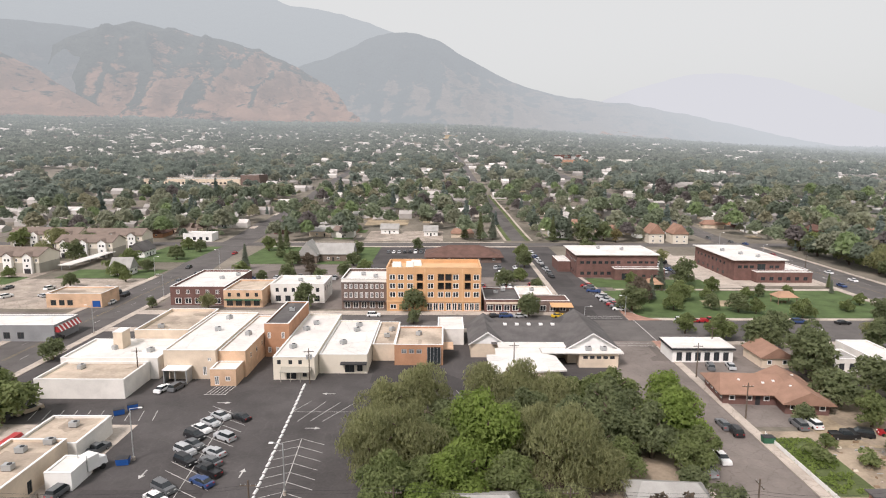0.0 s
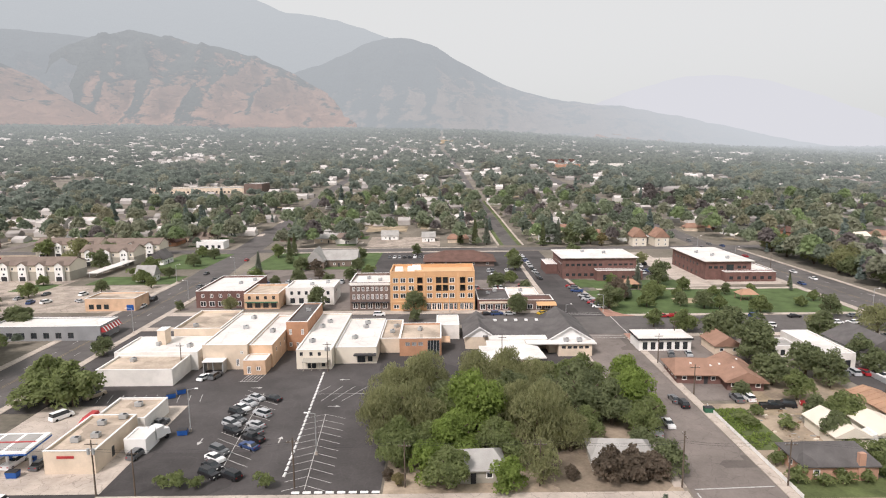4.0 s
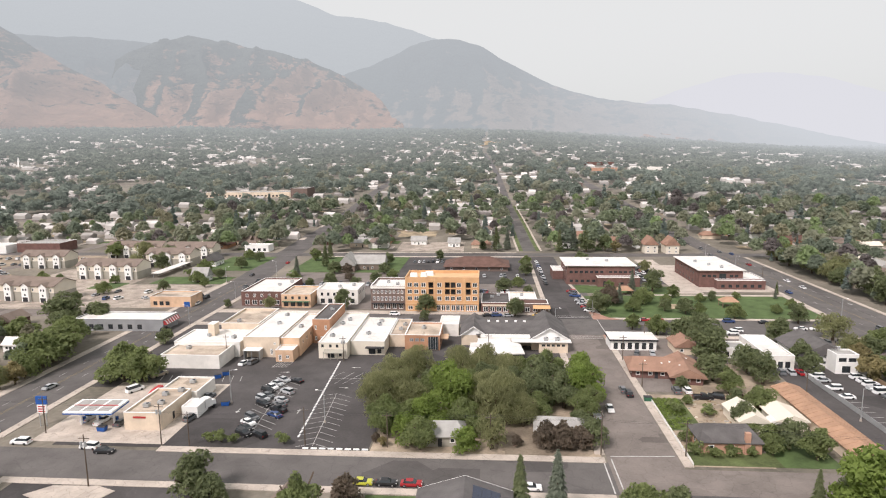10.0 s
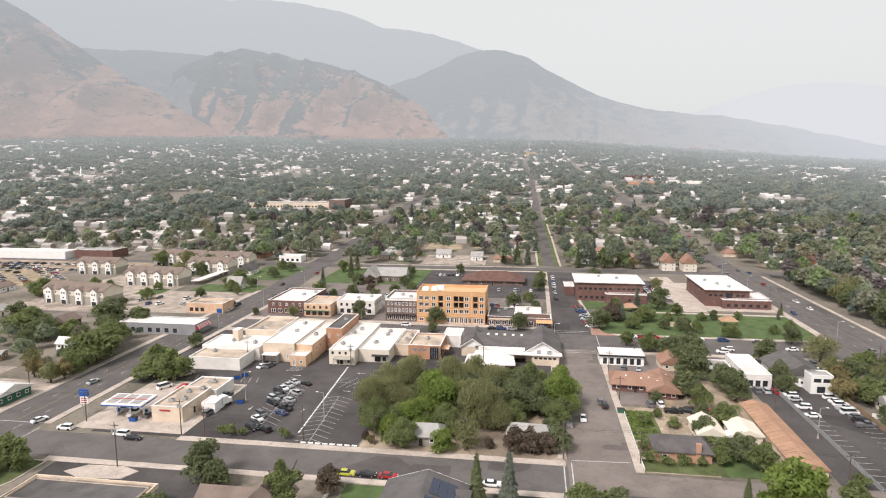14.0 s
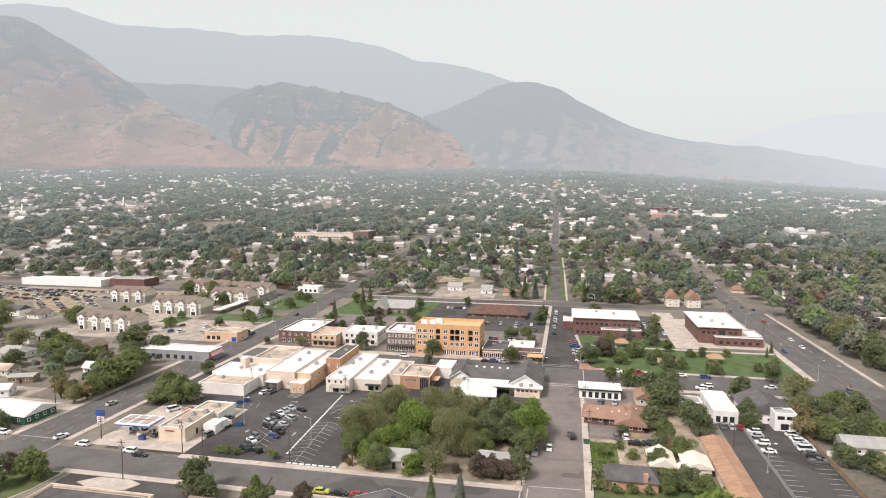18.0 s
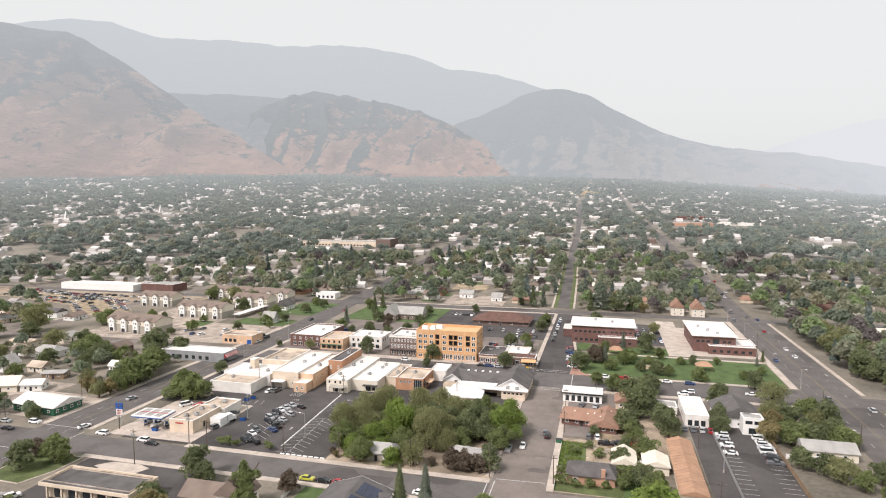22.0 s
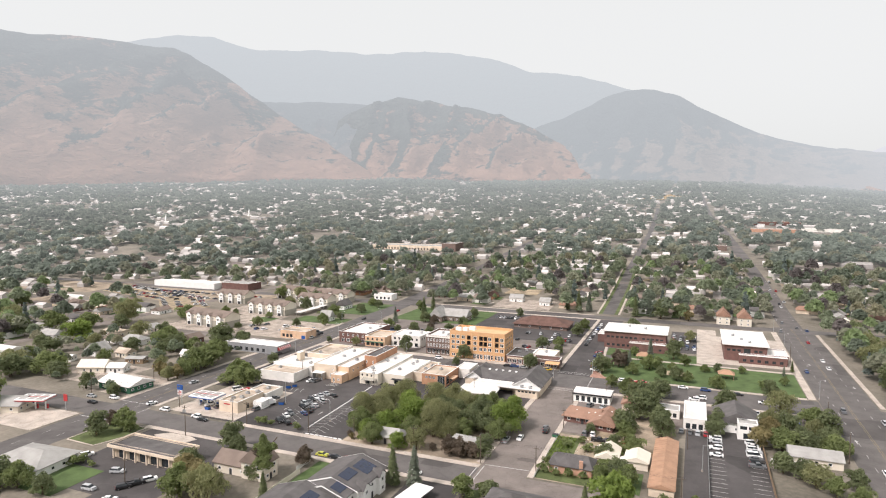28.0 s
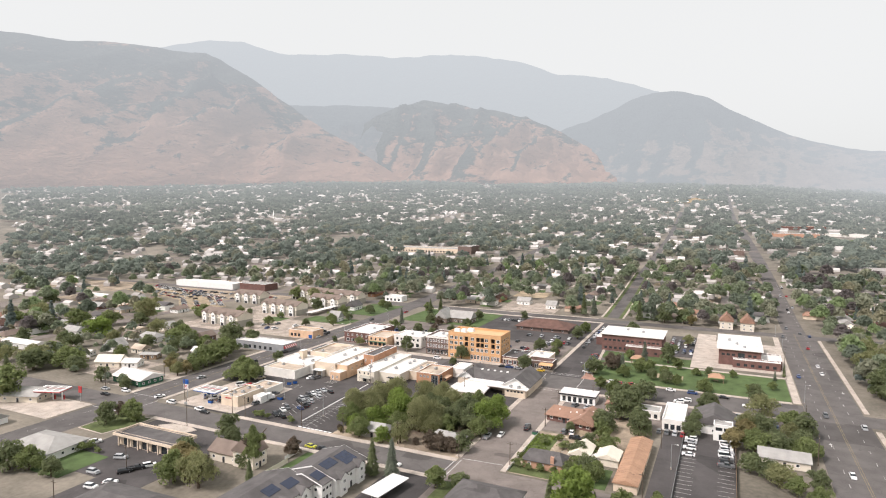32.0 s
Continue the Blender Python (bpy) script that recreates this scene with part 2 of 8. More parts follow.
# LEAF tones paled and greyed: haze painted into trees farther off.
HAZED_LEAF = [leafy(mat("garden_%s" % k, c, 0.8, 0.25, 0.07, 0.5, island=0.3, col2=c2)) for k, c, c2 in (
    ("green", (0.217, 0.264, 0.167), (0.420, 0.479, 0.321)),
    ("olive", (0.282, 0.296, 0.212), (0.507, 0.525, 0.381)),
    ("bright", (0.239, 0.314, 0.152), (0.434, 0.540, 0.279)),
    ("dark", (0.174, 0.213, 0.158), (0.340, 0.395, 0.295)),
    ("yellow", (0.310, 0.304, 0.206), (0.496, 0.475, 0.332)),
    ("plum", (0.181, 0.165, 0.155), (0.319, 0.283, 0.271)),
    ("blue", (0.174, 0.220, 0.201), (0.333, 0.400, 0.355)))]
# Paler, greyer leaves again, for the haze over the middle distance.
M["leaf_mid"] = leafy(mat("hazed_suburb_leaves", (0.186, 0.226, 0.186), 0.9, 0.22, 0.02, 0.2, island=0.25, col2=(0.364, 0.412, 0.342)))
M["leaf_mid_olive"] = leafy(mat("hazed_suburb_olive_leaves", (0.245, 0.262, 0.192), 0.9, 0.25, 0.02, 0.2, island=0.3, col2=(0.448, 0.455, 0.338)))


def haze_glow(m, near, far, most, least=0.0, air=(0.540, 0.578, 0.562), up=0.0):
    """Paints haze into a far surface: a pale glow mixed in from near to far metres off the town, and upwards by up per
    1000 m.
    """
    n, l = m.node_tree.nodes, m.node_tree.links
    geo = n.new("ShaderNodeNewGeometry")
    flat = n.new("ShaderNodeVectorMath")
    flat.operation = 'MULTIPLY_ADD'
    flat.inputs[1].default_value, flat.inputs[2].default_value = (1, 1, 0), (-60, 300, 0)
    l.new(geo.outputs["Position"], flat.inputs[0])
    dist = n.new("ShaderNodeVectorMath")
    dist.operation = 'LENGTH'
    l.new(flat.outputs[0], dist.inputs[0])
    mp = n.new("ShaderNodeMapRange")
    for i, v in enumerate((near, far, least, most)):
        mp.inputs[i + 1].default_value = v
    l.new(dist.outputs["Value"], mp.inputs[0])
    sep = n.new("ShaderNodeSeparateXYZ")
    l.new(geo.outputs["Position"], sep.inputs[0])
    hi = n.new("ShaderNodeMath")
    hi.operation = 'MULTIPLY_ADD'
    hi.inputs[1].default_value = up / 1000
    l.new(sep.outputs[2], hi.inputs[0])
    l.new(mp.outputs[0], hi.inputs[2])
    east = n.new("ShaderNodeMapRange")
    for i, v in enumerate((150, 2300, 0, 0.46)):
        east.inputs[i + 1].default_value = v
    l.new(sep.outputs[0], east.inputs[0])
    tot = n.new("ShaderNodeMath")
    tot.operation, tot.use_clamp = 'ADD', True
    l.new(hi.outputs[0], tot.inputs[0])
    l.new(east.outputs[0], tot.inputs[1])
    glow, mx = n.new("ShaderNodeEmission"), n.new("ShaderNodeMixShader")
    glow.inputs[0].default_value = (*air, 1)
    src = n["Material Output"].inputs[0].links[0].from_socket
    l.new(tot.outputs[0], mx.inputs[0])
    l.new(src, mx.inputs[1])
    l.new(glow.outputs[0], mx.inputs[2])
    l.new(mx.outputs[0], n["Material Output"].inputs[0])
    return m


def slope_mat(name, grass, scrub, bias, z0, z1, gain=0.22):
    """Dry grass slopes with oak scrub, more of it higher up and in the rough; sides that face west are darker."""
    m = bpy.data.materials.new(name)
    m.use_nodes = True
    n, l = m.node_tree.nodes, m.node_tree.links
    b = n["Principled BSDF"]
    b.inputs["Roughness"].default_value = 1.0
    b.inputs["Specular IOR Level"].default_value = 0.0
    geo = n.new("ShaderNodeNewGeometry")
    st = n.new("ShaderNodeMapping")
    st.inputs["Scale"].default_value = (0.7, 0.7, 1.7)
    st.inputs["Rotation"].default_value = (0.0, 0.3, 0.0)
    l.new(geo.outputs["Position"], st.inputs["Vector"])
    tex = []
    for sc, ro in ((0.0026, 0.62), (0.011, 0.7), (0.045, 0.75)):
        t = n.new("ShaderNodeTexNoise")
        t.inputs["Scale"].default_value, t.inputs["Detail"].default_value, t.inputs["Roughness"].default_value, t.inputs["Distortion"].default_value = sc, 8.0, ro, 0.5
        l.new(st.outputs[0], t.inputs["Vector"])
        tex.append(t)

    def madd(a, k, c):
        q = n.new("ShaderNodeMath")
        q.operation = 'MULTIPLY_ADD'
        l.new(a, q.inputs[0])
        q.inputs[1].default_value = k
        if isinstance(c, float):
            q.inputs[2].default_value = c
        else:
            l.new(c, q.inputs[2])
        return q.outputs[0]

    sep, nor = n.new("ShaderNodeSeparateXYZ"), n.new("ShaderNodeSeparateXYZ")
    l.new(geo.outputs["Position"], sep.inputs[0])
    l.new(geo.outputs["Normal"], nor.inputs[0])
    hgt = n.new("ShaderNodeMapRange")
    hgt.inputs[1].default_value, hgt.inputs[2].default_value = z0, z1
    l.new(sep.outputs[2], hgt.inputs[0])
    f = madd(tex[0].outputs[0], 0.55, float(bias))
    f = madd(tex[1].outputs[0], 0.75, f)
    f = madd(tex[2].outputs[0], 0.35, f)
    gully = n.new("ShaderNodeMapping")
    gully.inputs["Scale"].default_value, gully.inputs["Rotation"].default_value = (1.5, 0.35, 0.45), (0.0, 0.0, 0.25)
    l.new(geo.outputs["Position"], gully.inputs["Vector"])
    rav = n.new("ShaderNodeTexNoise")
    rav.inputs["Scale"].default_value, rav.inputs["Detail"].default_value, rav.inputs["Roughness"].default_value, rav.inputs["Distortion"].default_value = 0.0065, 6.0, 0.6, 0.8
    l.new(gully.outputs[0], rav.inputs["Vector"])
    f = madd(rav.outputs[0], 0.45, f)
    f = madd(hgt.outputs[0], gain, f)
    f = madd(nor.outputs[0], -0.22, f)
    th = n.new("ShaderNodeMapRange")
    th.interpolation_type = 'SMOOTHSTEP'
    th.inputs[1].default_value, th.inputs[2].default_value = 1.04, 1.14
    l.new(f, th.inputs[0])
    tone = n.new("ShaderNodeMix")
    tone.data_type = 'RGBA'
    tone.inputs[6].default_value, tone.inputs[7].default_value = (*[c * 0.78 for c in grass], 1), (*[c * 1.22 for c in grass], 1)
    l.new(tex[2].outputs[0], tone.inputs[0])
    mx = n.new("ShaderNodeMix")
    mx.data_type = 'RGBA'
    mx.inputs[7].default_value = (*scrub, 1)
    l.new(th.outputs[0], mx.inputs[0])
    l.new(tone.outputs[2], mx.inputs[6])
    l.new(mx.outputs[2], b.inputs["Base Color"])
    bp = n.new("ShaderNodeBump")
    bp.inputs["Strength"].default_value, bp.inputs["Distance"].default_value = 1.0, 45.0
    l.new(tex[1].outputs[0], bp.inputs["Height"])
    l.new(bp.outputs[0], b.inputs["Normal"])
    return m


# Ground, roads and suburb leaves get distance haze painted in as glow.
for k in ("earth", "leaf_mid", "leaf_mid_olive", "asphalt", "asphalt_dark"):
    haze_glow(M[k], 700, 4200, 0.55)


# ---------- mesh building ----------
class MB:
    """Collects vertices and faces of one mesh."""

    def __init__(self):
        self.v, self.f = [], []

    def add(self, vs, fs):
        n = len(self.v)
        self.v += [tuple(p) for p in vs]
        self.f += [tuple(n + i for i in q) for q in fs]
        return self

    def box(self, x0, x1, y0, y1, z0, z1):
        return self.add([(x0, y0, z0), (x1, y0, z0), (x1, y1, z0), (x0, y1, z0), (x0, y0, z1), (x1, y0, z1), (x1, y1, z1), (x0, y1, z1)],
                        [(3, 2, 1, 0), (4, 5, 6, 7), (0, 1, 5, 4), (1, 2, 6, 5), (2, 3, 7, 6), (3, 0, 4, 7)])

    def prism(self, poly, z0, z1):
        n = len(poly)
        return self.add([(x, y, z0) for x, y in poly] + [(x, y, z1) for x, y in poly],
                        [tuple(reversed(range(n))), tuple(range(n, 2 * n))] + [(i, (i + 1) % n, n + (i + 1) % n, n + i) for i in range(n)])

    def taper(self, a, z0, b, z1):
        """A frustum between rectangles a and b, each x0, x1, y0, y1."""
        r = lambda q, z: [(q[0], q[2], z), (q[1], q[2], z), (q[1], q[3], z), (q[0], q[3], z)]
        return self.add(r(a, z0) + r(b, z1), [(3, 2, 1, 0), (4, 5, 6, 7), (0, 1, 5, 4), (1, 2, 6, 5), (2, 3, 7, 6), (3, 0, 4, 7)])

    def cyl(self, x, y, z0, z1, r0, r1=None, n=8):
        r1 = r0 if r1 is None else r1
        c = [(math.cos(2 * math.pi * i / n), math.sin(2 * math.pi * i / n)) for i in range(n)]
        return self.add([(x + r0 * a, y + r0 * b, z0) for a, b in c] + [(x + r1 * a, y + r1 * b, z1) for a, b in c],
                        [tuple(reversed(range(n))), tuple(range(n, 2 * n))] + [(i, (i + 1) % n, n + (i + 1) % n, n + i) for i in range(n)])

    def rod(self, p, q, r, n=6):
        p, q = Vector(p), Vector(q)
        d = (q - p).normalized()
        a = d.orthogonal().normalized()
        b = d.cross(a)
        ring = [(a * math.cos(2 * math.pi * i / n) + b * math.sin(2 * math.pi * i / n)) * r for i in range(n)]
        return self.add([p + k for k in ring] + [q + k for k in ring],
                        [tuple(reversed(range(n))), tuple(range(n, 2 * n))] + [(i, (i + 1) % n, n + (i + 1) % n, n + i) for i in range(n)])

    def wheel(self, x, y, z, r, w, n=12):
        c = [(math.cos(2 * math.pi * i / n), math.sin(2 * math.pi * i / n)) for i in range(n)]
        return self.add([(x + r * a, y - w / 2, z + r * b) for a, b in c] + [(x + r * a, y + w / 2, z + r * b) for a, b in c],
                        [tuple(range(n)), tuple(reversed(range(n, 2 * n)))] + [(i, n + i, n + (i + 1) % n, (i + 1) % n) for i in range(n)])

    def mesh(self, name, material=None):
        me = bpy.data.meshes.new(name)
        me.from_pydata(self.v, [], self.f)
        me.update()
        if material:
            me.materials.append(material)
        return me


def part(name, mb, material, parent=None, label="", at=None):
    ob = new(name, mb.mesh(name, material) if isinstance(mb, MB) else mb)
    if parent:
        ob.parent = parent
    if at is not None:
        ob.matrix_basis = at
    if label:
        ob["label"] = label
    return ob


def thing(name, label, category, at=None, group="", kind=""):
    ob = new(name)
    ob.empty_display_size = 0.3
    if at is not None:
        ob.matrix_basis = at
    return tagged(ob, label, category, group, kind)


def setting(name, mb, material, label, category):
    return tagged(part(name, mb, material), label, category, kind="structure")


def rise(x, y):
    """Height of the ground: level in the town centre, then a steady slope up to the foothills."""
    u = max(0.0, y - 172)
    s = u * u / (u + 45) + 0.75 * max(0.0, -x - 500) * min(1.0, u / 300) + 0.4 * max(0.0, y - 1500)
    k = 0.052 * (1 - 0.6 * min(1, max(0, (x - 100) / 1500)))
    return s * k


# ---------- ground, roads, pavements ----------
def grid_sheet(xs, ys, fz):
    mb = MB()
    nx, ny = len(xs), len(ys)
    mb.v = [(x, y, fz(x, y)) for y in ys for x in xs]
    mb.f = [(j * nx + i, j * nx + i + 1, (j + 1) * nx + i + 1, (j + 1) * nx + i) for j in range(ny - 1) for i in range(nx - 1)]
    return mb


gx = [-4900, -4200, -3600, -3000, -2500, -2100, -1800] + list(range(-1500, -600, 150)) + list(range(-600, 600, 40)) + list(range(600, 1500, 150)) + [1500, 1900, 2400, 3000, 3600, 4300, 4900]
gy = [-4900, -3000, -1500, -800, -500] + list(range(-400, 60, 46)) + list(range(60, 700, 20)) + list(range(700, 1500, 80)) + list(range(1500, 4700, 200)) + [4800]
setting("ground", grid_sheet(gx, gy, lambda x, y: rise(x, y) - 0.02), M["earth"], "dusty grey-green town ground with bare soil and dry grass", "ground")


def strip(name, pts, w0, w1, z, material, label, category, step=25):
    """A flat band along a line of (x, y): from w0 to w1 metres to its right."""
    mb, line = MB(), []
    for (xa, ya), (xb, yb) in zip(pts, pts[1:]):
        n = max(1, int(math.hypot(xb - xa, yb - ya) / step))
        line += [(xa + (xb - xa) * i / n, ya + (yb - ya) * i / n) for i in range(n)]
    line.append(pts[-1])
    for i, (x, y) in enumerate(line):
        a, b = line[max(0, i - 1)], line[min(len(line) - 1, i + 1)]
        d = math.hypot(b[0] - a[0], b[1] - a[1])
        nx, ny = (b[1] - a[1]) / d, -(b[0] - a[0]) / d
        for w in (w0, w1):
            q = (x + nx * w, y + ny * w)
            mb.v.append((*q, rise(*q) + z))
    mb.f = [(2 * i, 2 * i + 1, 2 * i + 3, 2 * i + 2) for i in range(len(line) - 1)]
    return setting(name, mb, material, label, category)


R1 = [(-131.5, -420), (-131.5, 60), (-140, 150), (-145, 260), (-147, 400), (-153, 570), (-155, 850), (-156, 1300), (-162, 2300)]
R2 = [(40.3, -420), (40.3, 150), (34, 175), (31, 300), (26.5, 430), (20, 830), (6, 1240), (-8, 1560)]
R3 = [(165, -420), (165.5, 170), (163.5, 300), (158, 550), (148, 870), (129, 1300), (109, 2260), (104, 2700)]
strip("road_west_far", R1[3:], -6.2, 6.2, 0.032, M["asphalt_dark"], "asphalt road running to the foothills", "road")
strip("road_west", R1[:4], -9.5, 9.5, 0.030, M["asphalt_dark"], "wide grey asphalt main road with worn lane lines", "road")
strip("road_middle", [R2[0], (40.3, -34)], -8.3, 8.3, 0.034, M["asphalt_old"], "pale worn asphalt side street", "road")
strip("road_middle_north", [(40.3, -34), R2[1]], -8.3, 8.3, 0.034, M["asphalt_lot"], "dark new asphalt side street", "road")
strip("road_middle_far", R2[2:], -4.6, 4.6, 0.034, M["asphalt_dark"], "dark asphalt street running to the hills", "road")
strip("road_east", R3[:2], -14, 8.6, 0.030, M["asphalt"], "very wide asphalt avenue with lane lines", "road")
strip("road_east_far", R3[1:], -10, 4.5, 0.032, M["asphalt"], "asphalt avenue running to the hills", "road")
strip("road_front", [(-700, -142.6), (32, -142.6)], -6.9, 6.9, 0.040, M["asphalt"], "patched asphalt cross street with cracks", "road")
strip("road_front_east", [(32, -146), (700, -146)], -8, 8, 0.040, M["asphalt_old"], "patched asphalt cross street", "road")
strip("road_main", [(-122, -13), (32, -13)], -8, 8, 0.040, M["asphalt"], "asphalt main street before the shops", "road")
strip("road_main_west", [(-520, -4), (-141, -9)], -6, 6, 0.040, M["asphalt_old"], "narrow asphalt street", "road")
strip("road_main_east", [(32, -22.5), (151, -22.5)], -11.5, 11.5, 0.040, M["asphalt"], "asphalt street beside the park", "road")
strip("road_main_far_east", [(173, -24), (700, -24)], -8, 8, 0.040, M["asphalt"], "asphalt side street", "road")
strip("road_back", [(-700, 159), (152, 159)], -7, 7, 0.040, M["asphalt"], "asphalt cross street behind the town centre", "road")
strip("road_back_east", [(174, 159), (900, 159)], -7, 7, 0.040, M["asphalt"], "asphalt cross street", "road")
for k, yy in enumerate((330, 500, 680)):
    strip("road_far_%d" % (k + 1), [(-900 - yy, yy), (500 + 0.5 * yy, yy)], -5, 5, 0.05, M["asphalt_old"], "far asphalt cross street between trees", "road")
for k, xx in enumerate((-300, -470, -650, 330, 500)):
    strip("road_side_%d" % (k + 1), [(xx, -420 if xx < 0 else -100), (xx * 1.05, 900)], -4.5, 4.5, 0.045, M["asphalt_old"], "narrow side street between houses", "road")


for k, (w0, w1, m_) in enumerate(((-9.2, -7.6, "concrete"), (7.6, 9.2, "concrete"), (-7.5, -4.7, "grass"), (4.7, 7.5, "grass"))):
    strip("pavement_far_%d" % (k + 1) if m_ == "concrete" else "verge_%d" % (k - 1), R2[2:5], w0, w1, 0.15, M[m_], "narrow pale pavement beside the street" if m_ == "concrete" else "strip of grass beside the street", "pavement" if m_ == "concrete" else "lawn")


def pad(name, x0, x1, y0, y1, z, material, label, category="pavement"):
    return setting(name, MB().box(x0, x1, y0, y1, -0.3, z), material, label, category)


def poly_pad(name, poly, z, material, label, category="pavement"):
    return setting(name, MB().prism(poly, -0.3, z), material, label, category)


# lots and blocks
pad("parking_lot", -104, -24.5, -134, -24, 0.022, M["asphalt_lot"], "dark patched asphalt parking lot with faded white lines", "parking lot")
pad("lot_west_strip", -119.3, -104.1, -96, -24, 0.026, M["asphalt_lot"], "dark asphalt strip beside the main road", "parking lot")
pad("lot_behind_shops", -24.5, 30, -80, -24, 0.018, M["asphalt_lot"], "dark asphalt service yard between shops", "parking lot")
pad("shop_row_yard", -118, 28, 3, 90, 0.02, M["asphalt_old"], "grey asphalt yard behind the shop row", "parking lot")
pad("church_lot", -50, 30, 60, 150, 0.03, M["asphalt_lot"], "dark asphalt lot behind the shop row", "parking lot")
pad("lot_east", 96.3, 123, -139, -66.5, 0.03, M["asphalt_lot"], "dark asphalt lot with many white stall lines", "parking lot")
pad("brick_hall_lot", 84, 100, 62, 125, 0.03, M["asphalt_lot"], "asphalt lot between two brick halls", "parking lot")
pad("plaza", 100, 112, 40, 140, 0.035, M["concrete"], "pale concrete drive beside the brick hall", "pavement")
pad("hall_apron", 112, 148, 44, 120, 0.03, M["concrete"], "pale concrete apron round the brick hall", "pavement")
pad("angle_parking", 48.6, 54, -12, 60, 0.036, M["asphalt"], "asphalt strip with angled parking stalls", "parking lot")
pad("office_lot", 48.8, 82, -92, -38, 0.03, M["asphalt_old"], "worn asphalt lot beside the small offices", "parking lot")
pad("lot_office_east", 82, 150, -72, -36, 0.025, M["asphalt_old"], "worn asphalt lot", "parking lot")
pad("carwash_lot", -100, -52, -200, -151.5, 0.03, M["asphalt_lot"], "dark asphalt forecourt of the service bays", "parking lot")
pad("apartment_lot", 14, 34, -230, -152, 0.03, M["asphalt_lot"], "dark asphalt apartment parking lot", "parking lot")
pad("lower_lot", -72, -40, -235, -200, 0.028, M["asphalt_lot"], "dark asphalt parking lot", "parking lot")
pad("play_ground", 84, 98, 8, 17, 0.13, M["straw"], "pale wood-chip playground in the park", "playground")
pad("station_yard", -200, -150, -172, -150.5, 0.032, M["concrete"], "pale concrete forecourt of a filling station", "pavement")
pad("straw_yard", 62, 92, -101, -78, 0.045, M["straw"], "dry straw-coloured bare garden ground", "yard")
pad("garden_bed", 50.8, 59.5, -118, -97, 0.07, M["grass"], "overgrown vegetable garden", "garden")
pad("car_yard", -420, -265, 105, 160, 0.03, M["dry"], "bare gravel yard with rows of parked cars", "yard")
pad("auto_yard", -205, -142, 2, 54, 0.03, M["concrete_dirty"], "stained concrete yard with parked vehicles", "yard")
pad("gas_forecourt", -111, -76, -132.4, -92, 0.05, M["concrete"], "pale stained concrete forecourt of the filling station", "pavement")
pad("gas_forecourt_west", -200, -143, -172, -150.5, 0.05, M["concrete"], "pale concrete forecourt across the road", "pavement")
pad("park_lawn", 58, 147, -8, 34, 0.10, M["lawn"], "mown green park lawn", "lawn")
pad("park_lawn_corner", 50, 58, 40, 58, 0.10, M["lawn"], "small strip of green lawn beside the brick hall", "lawn")
pad("park_lawn_north", 57, 100, 30, 56, 0.096, M["lawn"], "green lawn below the brick hall", "lawn")
pad("church_lawn", -118, -50, 92, 150, 0.10, M["lawn"], "green lawn round a taupe church", "lawn")
pad("grove_ground", -24, 31, -134.5, -84, 0.03, M["dry"], "dry bare soil below shade trees", "ground")
pad("garden", 50.5, 69, -136.5, -94, 0.04, M["dry"], "bare dusty garden ground with weeds", "garden")
pad("front_garden", 50.8, 71, -136, -129.4, 0.08, M["grass"], "planted front garden with shrubs", "garden")
pad("dry_garden", 69, 87, -100, -66, 0.05, M["dry"], "dry straw-coloured waste ground", "ground")
pad("house_lawn", 70, 84, -136, -120, 0.07, M["lawn"], "small green back lawn", "lawn")
pad("green_verge", -21.2, -9.6, -205, -152.4, 0.07, M["lawn"], "narrow green lawn beside a fence", "lawn")
poly_pad("front_island_kerb", [(-121, -172.6), (-106, -173.2), (-102.6, -163), (-102.4, -152), (-119, -151.8), (-121.2, -155)], 0.15, M["concrete"], "pale concrete kerb round a planted island")
poly_pad("front_green", [(-120.5, -172.1), (-106.4, -172.7), (-103.1, -162.8), (-102.9, -152.6), (-118.8, -152.4), (-120.7, -155.3)], 0.19, M["grass"], "planted corner island with grass and bushes", "lawn")
pad("office_lawn", -99, -83, -206, -187, 0.09, M["lawn"], "green lawn beside the grey-roofed office", "lawn")
pad("apartment_drive_island", 34.5, 39, -176, -152, 0.12, M["grass"], "narrow grass strip with a path", "lawn")

pad("cottage_lawn", -186, -144, 56, 76, 0.07, M["lawn"], "green lawn round a white cottage", "lawn")
pad("corner_lawn", -176, -144, 96, 148, 0.07, M["lawn"], "green lawn with shrubs beside the road", "lawn")
pad("townhouse_drive", -262, -196, -2, 98, 0.035, M["concrete_dirty"], "pale drive between the townhouses", "pavement")
pad("townhouse_lawn", -214, -198, 42, 58, 0.07, M["lawn"], "small green lawn before the townhouses", "lawn")
pad("green_house_lot", -172, -143, -126, -98, 0.03, M["concrete_dirty"], "pale worn lot of the green office", "pavement")
pad("cottage_drives", -215, -172, -118, -86, 0.028, M["concrete_dirty"], "pale drives before small houses", "pavement")
poly_pad("bay_island", [(-94, -156.5), (-90, -152.6), (-80, -152.2), (-75, -154), (-77, -158), (-88, -159)], 0.14, M["concrete"], "rounded pale concrete island in the forecourt", "pavement")

